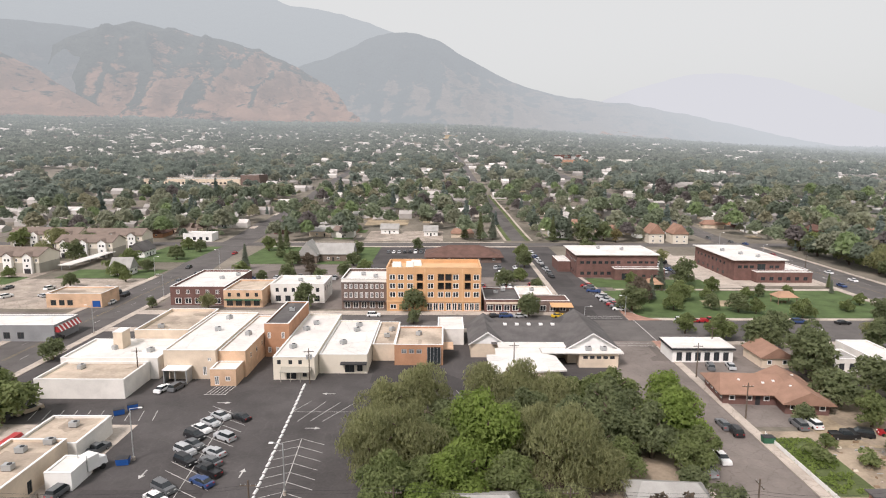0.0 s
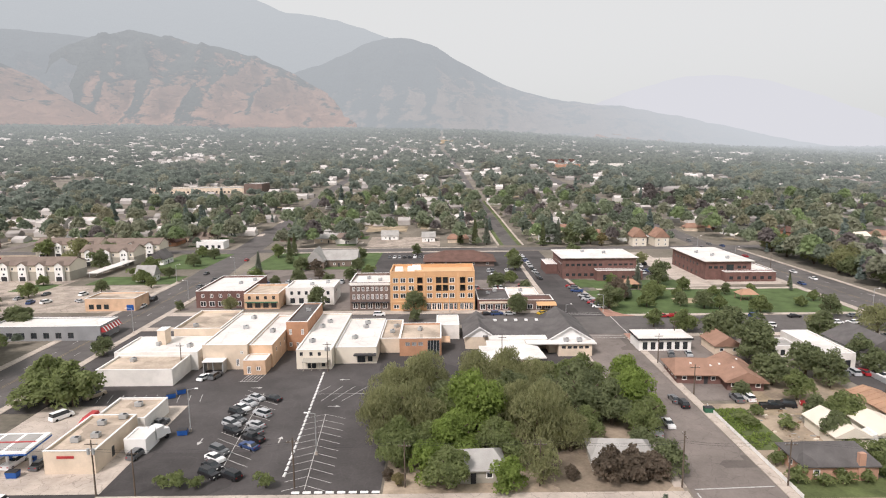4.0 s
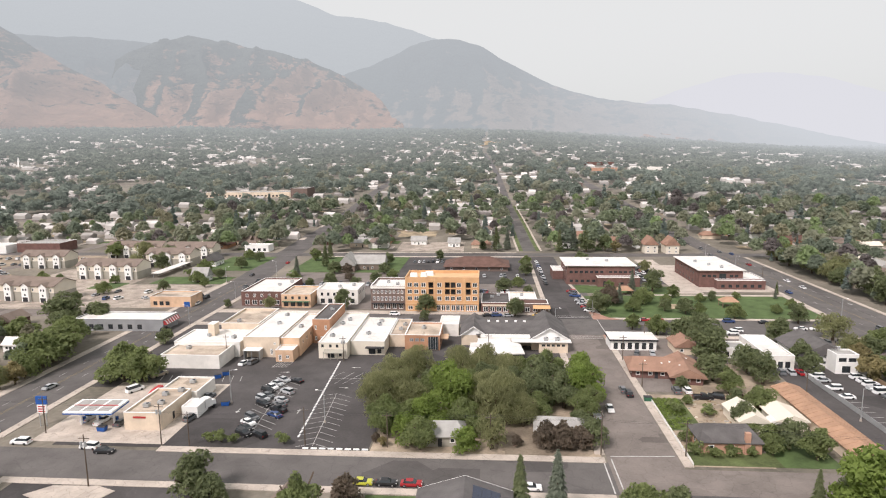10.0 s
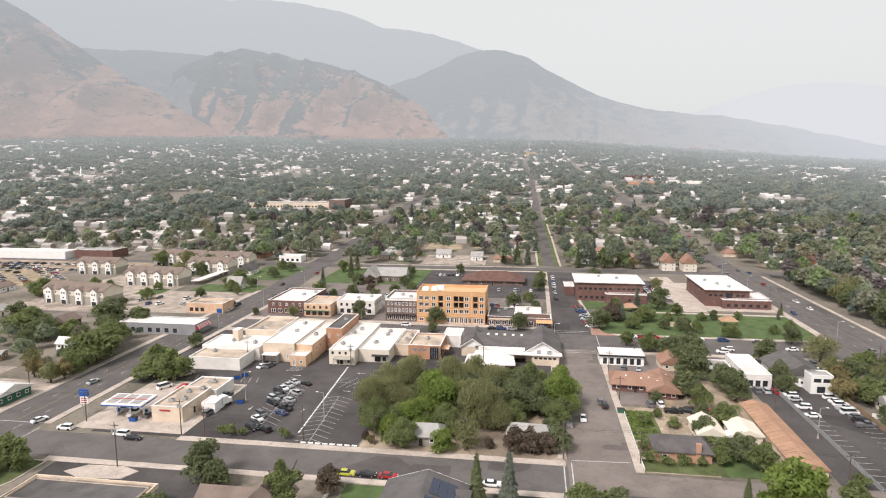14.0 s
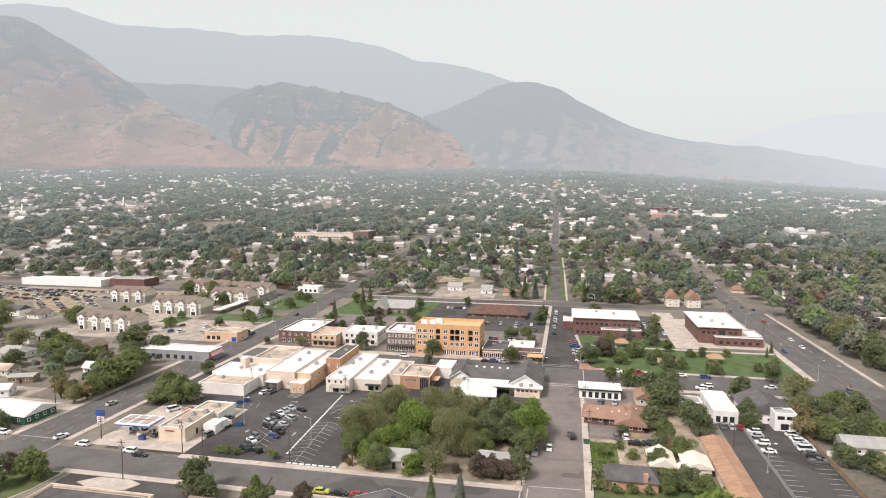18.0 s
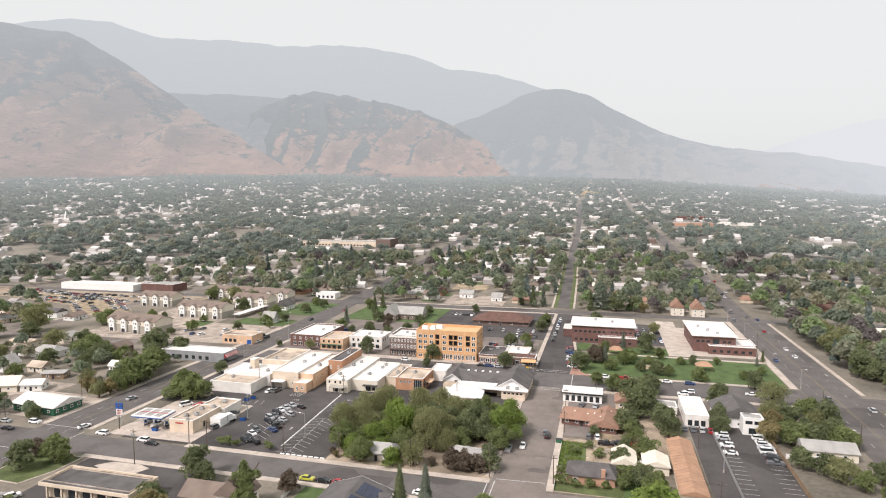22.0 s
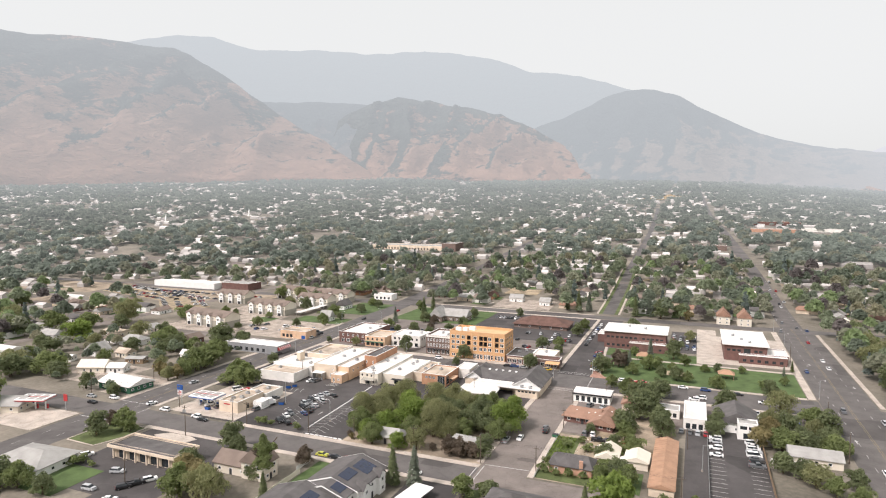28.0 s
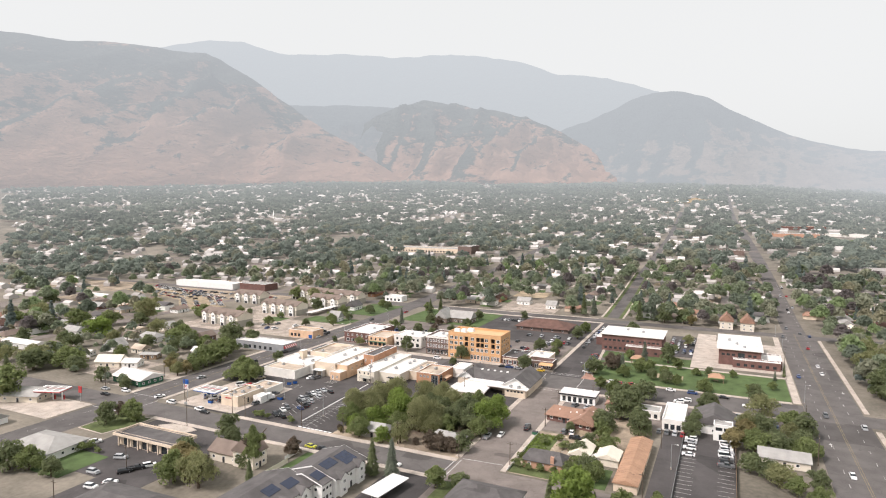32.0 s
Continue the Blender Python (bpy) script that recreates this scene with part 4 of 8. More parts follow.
part("lower_wall", MB().prism([(-1.8, -72.1), (12.6, -70.0), (12.2, -53.6), (0.9, -53.6), (0.7, -58.8), (-1.7, -59)], 0, 3.74), M["stucco"], mk)
part("porch_roof", MB().box(12.6, 33.8, -57.6, -53.6, 3.9, 4.2), M["roof_white"], mk, "white flat porch roof")
part("porch_wall", MB().box(22.4, 32.6, -57.0, -53.6, 0, 3.89), M["stucco"], mk)
for i in range(5):
    window_parts(mk, pose(23.4 + i * 1.75, -57.09, 2.4), 1.2, 0.8, "dark", "double")
for i in range(2):
    ac_unit(25 + i * 4, -55.4, 4.2)
for i in range(5):
    part("skylight", MB().box(4 + i * 3.4, 5.0 + i * 3.4, -40.9, -39.8, 6.7, 7.25), M["white"], mk)

# ---------- the row north of the main street ----------
ob = thing("apartment_building", "four-storey apartment block under construction in orange sheathing boards", "building", pose(-33.2, 0, 0))
OW, OD, OH = 33.2, 17, 15.7
zf = (5.1, 8.2, 11.3)
holes_s, balc = [], []
for z in zf:
    for u in (1.2, 4.1, 7.4, 14.6, 23.4, 30.6):
        holes_s.append((u - 0.15, z, 2.1, 2.0))
    for u in (10.6, 18.0, 20.6, 27.4):
        if z > 6:
            balc.append((u, z - 0.3, 2.2, 2.5))
        else:
            holes_s.append((u, z, 2.0, 2.0))
ground = [(1.2, 0.9, 2.2, 1.7), (5.4, 0.5, 2.0, 2.6)] + [(14.3 + i * 2.05, 0.4, 1.8, 2.7) for i in range(3)] + [(20.9 + i * 2.05, 0.4, 1.8, 2.7) for i in range(3)] + [(27.4 + i * 1.8, 0.4, 1.6, 2.7) for i in range(3)]
wl = part("wall", wall_mesh(OW, OH, holes_s + balc + ground), M["orange"], ob)
for u, z, w, h in holes_s:
    window_parts(wl, pose(u, 0, z), w, h)
for u, z, w, h in ground:
    window_parts(wl, pose(u, 0, z), w, h, "white", "double", "shop_window")
for u, z, w, h in balc:
    bb = part("balcony", MB().box(u, u + w, 0.3, 1.8, z - 0.2, z).box(u - 0.2, u, 0.3, 1.8, z, z + h).box(u + w, u + w + 0.2, 0.3, 1.8, z, z + h).box(u, u + w, 1.8, 2.0, z, z + h).box(u, u + w, 0.3, 1.8, z + h, z + h + 0.2), M["balcony"], ob, "recessed dark timber balcony")
    part("railing", MB().box(u, u + w, 0.05, 0.1, z + 0.9, z + 1.0).box(u, u + w, 0.05, 0.1, z + 0.45, z + 0.52), M["dark"], bb)
    part("pane", MB().box(u + 0.3, u + w - 0.3, 1.74, 1.79, z + 0.1, z + 2.0), M["glass"], bb)
ew = [(u, z, 1.5, 1.7) for z in zf for u in (2, 5.5, 9, 12.5)]
for s, org, ln in (("E", (OW, 0), OD), ("N", (OW, OD), OW), ("W", (0, OD), OD)):
    hl = ew if s != "N" else [(u, z, 1.6, 1.7) for z in zf for u in (2, 6, 10, 14, 18, 22, 26, 30)]
    if s == "W":
        hl = [q for q in hl if q[1] > 10]
    w_ = part("wall", wall_mesh(ln, OH, hl, inset=0.3 if s in "EW" else 0), M["orange"], ob, at=pose(*org, 0, rz=SIDE[s]))
    for u, z, w, h in hl:
        window_parts(w_, pose(u, 0, z), w, h)
part("roof", MB().box(0.3, OW - 0.3, 0.3, OD - 0.3, OH - 1.5, OH - 1.2), M["orange_lt"], ob)
part("coping", MB().box(-0.1, OW + 0.1, -0.1, 0.4, OH, OH + 0.15).box(-0.1, OW + 0.1, OD - 0.4, OD + 0.1, OH, OH + 0.15).box(-0.1, 0.4, 0.4, OD - 0.4, OH, OH + 0.15).box(OW - 0.4, OW + 0.1, 0.4, OD - 0.4, OH, OH + 0.15), M["orange_lt"], ob)
for bx, by, bw, bh in ((1.5, 5, 3.5, 1.4), (6.5, 4, 3, 1.8), (8, 10, 4, 1.2)):
    part("wrapped_stack", MB().taper((bx, bx + bw, by, by + 3), OH - 1.2, (bx + .2, bx + bw - .4, by + .2, by + 2.7), OH - 1.2 + bh + 0.6), M["white"], ob, "white wrapped roofing bundles")
for u in (0.0, 13.2, 26.4):
    part("pilaster", MB().box(u + 0.02, u + 0.5, -0.18, 0, 0, OH - 0.4), M["orange_lt"], ob)
part("cornice", MB().box(0, OW, -0.25, -0.02, 3.5, 3.9), M["orange_lt"], ob)

b3 = block("brick_building", "three-storey dark brick building with a white-topped parapet", -49.5, -33.5, 2.5, 22, 11.2, "brick_dk", "roof_white", 1.0,
           {"S": row(0.6, 15.4, 8, 4.3, 1.1, 2.0) + row(0.6, 15.4, 8, 7.6, 1.1, 1.7) + row(0.6, 15.4, 5, 0.5, 2.0, 2.4)})
part("awning", MB().box(0.5, 15.5, -1.2, -0.02, 3.1, 3.3), M["dark"], b3)
part("cornice", MB().box(0.02, 15.98, -0.35, -0.02, 10.0, 11.0), M["stucco_white"], b3)
block("store", "white painted two-storey store with flat roof", -77.5, -57.5, 12, 28, 7.2, "stucco_white", "roof_white", 0.6, {"S": row(1, 19, 6, 4.2, 1.2, 1.5) + row(1, 19, 5, 0.6, 2.0, 2.2), "E": row(1, 15, 4, 4.2, 1.2, 1.5)}, "dark")
pc = block("store", "pale orange corner store with a green awning", -92.5, -78.5, 5, 24, 6.4, "stucco_peach", "roof_tan", 0.7, {"S": row(0.5, 13.5, 4, 0.6, 2.2, 2.2) + row(0.5, 13.5, 4, 4.0, 1.2, 1.4)}, "dark")
part("awning", MB().box(0.5, 13.5, -1.4, -0.02, 2.9, 3.1), M["green"], pc)
block("brick_store", "white-roofed brick corner store with dark awnings", -113, -93, 8, 40, 7.0, "brick", "roof_white", 0.7, {"S": row(1, 19, 5, 4.2, 1.3, 1.6) + row(1, 19, 5, 0.6, 2.4, 2.2), "W": row(1, 31, 7, 4.2, 1.3, 1.6)})
ls = block("shop", "low dark-roofed brick shop with a pale sign band", 1.2, 14, -1.0, 18, 4.6, "brick", "roof_grey", 0.4, {"S": row(0.5, 12.3, 4, 0.5, 2.2, 2.2)})
part("sign_band", MB().box(0.5, 12.3, -0.3, -0.02, 3.0, 3.8), M["stucco"], ls)
block("shop", "small shop with patched white roofs", 14.2, 26.5, 8, 22, 4.4, "stucco", "roof_white", 0.4)
cs = block("corner_shop", "brown corner shop with an orange shaded patio", 16, 31, -1, 7.8, 4.2, "brick_dk", "roof_brown", 0.3, {"S": row(0.5, 14.5, 4, 0.5, 2.2, 2.1)})
part("patio_shade", MB().add([(8, -4.2, 3.0), (15.6, -4.2, 3.0), (15.6, -0.1, 3.6), (8, -0.1, 3.6), (8, -4.2, 2.9), (15.6, -4.2, 2.9), (15.6, -0.1, 3.5), (8, -0.1, 3.5)], [(0, 1, 2, 3), (7, 6, 5, 4), (0, 4, 5, 1), (1, 5, 6, 2), (3, 7, 4, 0)]), M["orange"], cs, "orange fabric shade")
for x, y, z in ((-100, 25, 6.4), (-96, 32, 6.4), (-68, 20, 6.7), (-62, 24, 6.7), (-43, 14, 10.3), (-38, 10, 10.3), (6, 10, 4.3), (20, 16, 4.1), (9, 14, 4.3)):
    ac_unit(x, y, z)

dr = gable_house(38, 22, 3.2, 4.0, "brick_dk", "roof_brown", "meeting_house", "low meeting house with a broad dark red-brown hipped roof", hip=1.0, eave=1.2, nwin=5)
dr.matrix_basis = pose(-3, 108, 0)
tc = gable_house(20, 12, 4.0, 4.5, "roof_taupe", "roof_lgrey", "church", "taupe brick church with pale gabled roof", nwin=4)
tc.matrix_basis = pose(-70, 106, 0)
tc2 = gable_house(14, 10, 4.5, 6.0, "roof_taupe", "roof_lgrey", "church_hall", "taupe brick church hall with steep pale gable", nwin=2)
tc2.matrix_basis = pose(-82, 100, 0, rz=90)

# brick halls by the park
block("brick_hall", "two-storey red brick hall with a white roof", 46.5, 82.5, 60.5, 87, 10.0, "brick", "roof_white", 0.25, {"S": row(1, 20, 7, 6.2, 1.7, 1.3) + row(1, 16, 5, 1.2, 1.7, 1.5) + row(22, 35, 5, 6.4, 1.7, 1.0), "W": row(1, 25, 8, 6.2, 1.7, 1.3) + row(1, 25, 6, 1.2, 1.7, 1.5), "E": row(1, 25, 6, 6.2, 1.7, 1.3)}, "dark")
block("brick_wing", "single-storey red brick wing with a pale roof edge", 62, 84, 54.5, 60.3, 5.0, "brick", "roof_white", 0.4, {"S": [(3, 0.3, 2.5, 2.8), (12, 1.4, 1.5, 1.2), (17, 1.4, 1.5, 1.2)]}, "dark")
block("entry_porch", "white-roofed brick entry porch", 40.5, 46.3, 74, 90, 5.0, "brick", "roof_white", 0.2)
block("brick_hall", "large red brick hall with a white roof and glazed entry", 114.5, 136.5, 55, 98, 8.8, "brick", "roof_white", 0.25, {"S": row(1, 9, 3, 5.4, 1.8, 1.3) + row(15, 22.5, 3, 5.4, 1.8, 1.3) + [(10, 3.2, 3.6, 4.2)], "W": row(2, 35, 8, 5.4, 1.8, 1.3) + row(2, 35, 6, 1.0, 1.8, 1.5), "E": row(2, 35, 7, 5.4, 1.8, 1.3)}, "dark")
block("brick_wing", "low red brick wing with a white roof", 122, 146, 50, 54.8, 4.6, "brick", "roof_white", 0.3, {"S": row(1, 23, 6, 1.0, 1.8, 1.6)}, "dark")
block("brick_wing", "low red brick wing with a flat pale roof", 136.7, 147, 55, 72, 4.8, "brick", "roof_white", 0.3)
for x0, x1, y0, y1, z in ((45.4, 83.6, 59.4, 88.1, 10.12), (113.3, 137.7, 53.7, 99.2, 8.92)):
    tagged(part("roof_canopy", MB().taper((x0 + 0.2, x1 - 0.2, y0 + 0.2, y1 - 0.2), z, (x0, x1, y0, y1), z + 0.34), M["roof_white"]), "broad white flat roof slab overhanging brick walls", "roof")
for x, y, z in ((60, 78, 10.46), (70, 74, 10.46), (124, 70, 9.26), (128, 62, 9.26), (120, 80, 9.26)):
    ac_unit(x, y, z)

# offices and houses east of the side street
fo = block("office", "low white office with dark trim and a white flat roof", 48.3, 64.5, -52.6, -43.6, 4.0, "siding_w", "roof_white", 0.15, {"S": row(0.6, 15.6, 6, 0.4, 1.5, 2.4)}, "dark", coping="dark")
part("fascia", MB().box(-0.5, 16.7, -0.6, 9.5, 3.5, 3.99), M["dark"], fo)
part("roof_sheet", MB().box(-0.4, 16.6, -0.5, 9.4, 4.11, 4.2), M["roof_white"], fo)
bh = gable_house(15, 11.5, 2.9, 2.2, "brick", "roof_red", "office_house", "long low house with red-brown shingle roof", hip=0.3, eave=1.0, nwin=4)
bh.matrix_basis = pose(57.5, -75, 0, rz=-4)
bh2 = gable_house(16, 9, 2.9, 2.2, "brick", "roof_red", "office_house", "low brick house wing with red-brown gable", eave=1.0, nwin=3)
bh2.matrix_basis = pose(66, -78, 0, rz=84)
for t_, u, v, z in ((bh, -3, -2.2, 4.2), (bh, 2, -3.0, 3.9), (bh, 4.5, -2.4, 4.2), (bh2, -3, 1.6, 4.2), (bh2, 1, 2.2, 3.9), (bh2, 4, -1.6, 4.2)):
    part("roof_vent", MB().box(u - 0.25, u + 0.25, v - 0.25, v + 0.25, z - 0.4, z + 0.45), M["white"], t_, "white roof vent")
rb = gable_house(10, 8, 3.0, 2.4, "stucco", "roof_red", "house", "small house with a red-brown roof", nwin=2)
rb.matrix_basis = pose(74, -52, 0, rz=90)
lg = gable_house(41.5, 7.4, 2.9, 1.2, "stucco", "roof_orange", "storage_row", "long low storage row with a rusty orange metal roof", eave=0.4, nwin=0)
lg.matrix_basis = pose(90.2, -114.3, 0, rz=90)
for i in range(20):
    for sy in (-1, 1):
        k_ = 1.2 / 3.7
        part("rib", MB().add([(-20.4 + i * 2.13, sy * 4.1, 2.9 - 0.4 * k_ + 0.22), (-20.3 + i * 2.13, sy * 4.1, 2.9 - 0.4 * k_ + 0.22), (-20.3 + i * 2.13, 0, 4.32), (-20.4 + i * 2.13, 0, 4.32), (-20.4 + i * 2.13, sy * 4.1, 2.9 - 0.4 * k_ + 0.29), (-20.3 + i * 2.13, sy * 4.1, 2.9 - 0.4 * k_ + 0.29), (-20.3 + i * 2.13, 0, 4.40), (-20.4 + i * 2.13, 0, 4.40)], [(0, 1, 2, 3), (4, 5, 6, 7), (0, 1, 5, 4), (1, 2, 6, 5), (2, 3, 7, 6), (3, 0, 4, 7)]), M["roof_orange"], lg)
block("office", "long narrow shop with a bright white roof", 95.2, 103.7, -70.5, -47, 4.6, "stucco_white", "roof_white", 0.4, {"S": row(0.6, 7.6, 3, 0.4, 1.6, 2.2), "W": row(2, 17, 4, 1.2, 1.4, 1.3)}, "dark")
block("office", "white modern office with a dark sloping roof", 114.6, 121.5, -74, -68.2, 6.4, "siding_w", "roof_lgrey", 0.3, {"S": [(0.8, 4.0, 2.4, 1.3), (3.8, 4.0, 2.4, 1.3), (2, 0.4, 2.6, 2.2)]}, "dark")
wr = gable_house(17, 15, 4.4, 3.6, "siding_w", "roof_grey", "office_house", "office with a broad dark shingle roof", eave=0.8, nwin=3)
wr.matrix_basis = pose(114.5, -59.2, 0, rz=90)
block("office", "small grey-white office beside a lot", 84.5, 93.5, -60, -52, 3.6, "stucco_white", "roof_lgrey", 0.3, {"S": row(0.5, 8.5, 3, 0.6, 1.4, 1.8)}, "dark")
gh = gable_house(16, 9, 3.0, 2.0, "siding", "roof_lgrey", "house", "small house with a pale grey roof", nwin=2)
gh.matrix_basis = pose(138, -87, 0)
rh = gable_house(14, 9, 3.0, 2.4, "brick_pink", "roof_grey", "house", "pink-orange brick house with dark grey roof", hip=0.5, nwin=3)
rh.matrix_basis = pose(61.5, -125.5, 0)
part("chimney", MB().box(3, 4.2, -4.9, -4.0, 0, 5.4), M["brick_pink"], rh, "pink brick chimney")
g1 = gable_house(11, 7, 2.8, 1.8, "siding", "siding", "garage", "cream garage with a pale gabled roof", nwin=1)
g1.matrix_basis = pose(71.6, -112.4, 0, rz=90)
g2 = gable_house(9, 7.5, 2.8, 1.4, "siding", "siding", "garage", "open cream carport with a pale gabled roof", nwin=0)
g2.matrix_basis = pose(81.3, -112.6, 0, rz=90)

# houses hidden in the grove
for x, y, rz, lb in ((-7.5, -126, 3, "small house with a pale grey roof below trees"), (22.3, -122.3, -4, "small house with pale grey shingles below trees")):
    h_ = gable_house(12, 8, 2.8, 2.0, "siding_g", "roof_lgrey", "house", lb, hip=0.5, nwin=2)
    h_.matrix_basis = pose(x, y, 0, rz=rz)

# ---------- filling stations ----------
def fuel_station(x, y, rz, stripe, lb):
    t = thing("fuel_canopy", lb, "canopy", pose(x, y, 0, rz=rz))
    part("canopy_roof", MB().box(-6.5, 6.5, -4.2, 4.2, 4.6, 5.4), M["white"], t)
    part("fascia_band", MB().box(-6.55, 6.55, -4.25, 4.25, 4.62, 4.95), M[stripe], t, stripe + " fascia band")
    for i in range(3):
        part("roof_panel", MB().box(-5.6 + i * 3.9, -2.4 + i * 3.9, -3.6, 3.6, 5.4, 5.44), M["roof_lgrey"], t)
    part("roof_stripe", MB().box(-6, 6, -0.25, 0.25, 5.46, 5.5), M["red"], t)
    for a in (-4.5, 0, 4.5):
        part("column", MB().box(a - 0.2, a + 0.2, -0.2, 0.2, 0.05, 4.6), M["white"], t)
        pm = part("pump", MB().box(a - 0.45, a + 0.45, 0.7, 1.3, 0.05, 1.9), M[stripe], t)
        part("screen", MB().box(a - 0.3, a + 0.3, 0.66, 0.7, 1.2, 1.6), M["dark"], pm)
    return t


fuel_station(-99.5, -122.3, 2, "blue", "white filling station canopy with blue fascia and red stripe")
fuel_station(-165.5, -154, 20, "red", "white filling station canopy with red fascia")
sh = block("station_shop", "peach filling station shop with white roof and red sign", -90.5, -80.5, -125, -108, 4.8, "stucco", "roof_tan", 0.5, {"E": [(6, 0.4, 1.2, 2.2)], "W": row(1, 16, 4, 0.6, 2.2, 2.2)}, "dark")
part("sign_board", MB().box(2.6, 6.0, -0.10, -0.02, 3.3, 3.8), M["red"], sh, "plain red sign shape")
block("station_shop", "low peach-white store room", -90.5, -79, -107.8, -96, 3.8, "stucco_white", "roof_tan", 0.4)
part("red_hip", MB().taper((-93, -90.6, -110, -104), 3.0, (-92, -90.6, -109, -105), 4.6), M["red"], tagged(thing("entry_canopy", "small red entry canopy of the station", "canopy"), "small red entry canopy of the station"))
for x, y, z in ((-86, -112, 4.3), (-84, -118, 4.3), (-87, -120, 4.3), (-84, -100, 3.4), (-83, -108.9, 4.3)):
    ac_unit(x, y, z)
block("cream_box", "white metal storage box", -79, -74.5, -117, -111, 3.2, "siding_w", "roof_white", 0.1)

# service bays and the houses in the foreground
cw = block("service_bays", "long low service garage with dark flat roof", -91, -62, -177, -168, 4.8, "stucco", "roof_grey", 0.3, {"S": row(2, 27, 5, 0.1, 3.2, 3.4)}, "dark", coping="concrete_dirty")
for a in ((-1.0, 30, -1.6, -1.3), (-1.0, 30, 9.9, 10.2), (-1.0, -0.7, -1.3, 9.9), (29.7, 30, -1.3, 9.9)):
    part("fascia", MB().box(a[0], a[1], a[2], a[3], 3.9, 4.9), M["stucco"], cw)
part("overhang", MB().box(-0.7, 29.7, -1.3, -0.02, 4.5, 4.72), M["roof_grey"], cw, "dark roof overhang")
for k in range(6):
    part("bay_pier", MB().box(1.2 + k * 5.2, 1.7 + k * 5.2, -1.2, -0.7, 0, 4.5), M["stucco"], cw)
of = gable_house(22, 16, 3.4, 2.6, "siding_w", "roof_lgrey", "office_house", "white office with a broad grey hipped roof", hip=0.8, eave=0.8, nwin=4)
of.matrix_basis = pose(-109, -193, 0, rz=4)
bd = gable_house(30, 18, 3.6, 2.6, "stucco", "roof_grey", "office_house", "office with a broad dark grey hipped roof", hip=0.8, eave=0.8, nwin=4)
bd.matrix_basis = pose(-42, -214, 0, rz=2)
ch = gable_house(7, 9, 6.0, 4.2, "siding", "roof_taupe", "house", "tall cream house with steep taupe gables", nwin=2)
ch.matrix_basis = pose(-32.8, -169.8, 0, rz=90)
ch2 = gable_house(14, 9, 3.4, 2.8, "siding", "roof_taupe", "house", "cream house with taupe shingle roof", nwin=3)
ch2.matrix_basis = pose(-42.5, -168, 0)
def apartment(x, y, w, d, h, rh, panels, bays):
    """A white apartment block, its ridge running north, with panels on the east slope and gabled bays on the east wall."""
    t = gable_house(w, d, h, rh, "siding_w", "roof_grey", "apartment_house", "white two-storey apartment house with dark roof and solar panels", eave=0.6, nwin=3)
    t.matrix_basis = pose(x, y, 0, rz=90)
    k = rh / (d / 2)
    for sx in (-w / 2 - 0.66, w / 2 + 0.61):
        for sy in (-1, 1):
            e = d / 2 + 0.6
            part("fascia", MB().add([(sx, sy * e, h - 0.6 * k - 0.15), (sx + 0.05, sy * e, h - 0.6 * k - 0.15), (sx + 0.05, 0, h + rh - 0.15), (sx, 0, h + rh - 0.15), (sx, sy * e, h - 0.6 * k + 0.25), (sx + 0.05, sy * e, h - 0.6 * k + 0.25), (sx + 0.05, 0, h + rh + 0.25), (sx, 0, h + rh + 0.25)],
                                    [(0, 1, 2, 3), (4, 5, 6, 7), (0, 1, 5, 4), (1, 2, 6, 5), (2, 3, 7, 6), (3, 0, 4, 7)]), M["white"], t, "white roof edge board")
    for u, v in panels:
        a, b = v, v + 1.7
        part("solar_panel", MB().add([(u, -a, h + rh - a * k + 0.3), (u + 1.02, -a, h + rh - a * k + 0.3), (u + 1.02, -b, h + rh - b * k + 0.3), (u, -b, h + rh - b * k + 0.3), (u, -a, h + rh - a * k + 0.36), (u + 1.02, -a, h + rh - a * k + 0.36), (u + 1.02, -b, h + rh - b * k + 0.36), (u, -b, h + rh - b * k + 0.36)],
                                     [(3, 2, 1, 0), (4, 5, 6, 7), (0, 1, 5, 4), (1, 2, 6, 5), (2, 3, 7, 6), (3, 0, 4, 7)]), M["solar"], t, "dark blue solar panel")
    for u in bays:
        f = -d / 2 - 1.2
        by = part("bay", MB().add([(u - 1.8, f, 0), (u + 1.8, f, 0), (u + 1.8, f, h - 0.2), (u, f, h + 1.3), (u - 1.8, f, h - 0.2), (u - 1.8, -d / 2 + 2, 0), (u + 1.8, -d / 2 + 2, 0), (u + 1.8, -d / 2 + 2, h - 0.2), (u, -d / 2 + 2, h + 1.3), (u - 1.8, -d / 2 + 2, h - 0.2)],
                                  [(0, 1, 2, 3, 4), (1, 6, 7, 2), (5, 0, 4, 9), (4, 3, 8, 9), (3, 2, 7, 8)]), M["siding_w"], t, "white gabled bay")
        for sx in (-1, 1):
            part("bay_roof", MB().add([(u + sx * 2.2, f - 0.3, h - 0.5), (u, f - 0.3, h + 1.35), (u, -d / 2 + 2, h + 1.35), (u + sx * 2.2, -d / 2 + 2, h - 0.5), (u + sx * 2.2, f - 0.3, h - 0.32), (u, f - 0.3, h + 1.53), (u, -d / 2 + 2, h + 1.53), (u + sx * 2.2, -d / 2 + 2, h - 0.32)],
                                      [(0, 1, 2, 3), (4, 5, 6, 7), (0, 1, 5, 4), (1, 2, 6, 5), (2, 3, 7, 6), (3, 0, 4, 7)]), M["roof_grey"], t)
        for z in (1.0, 3.8):
            window_parts(by, pose(u - 0.7, f - 0.1, z), 1.4, 1.3, "white")
    return t


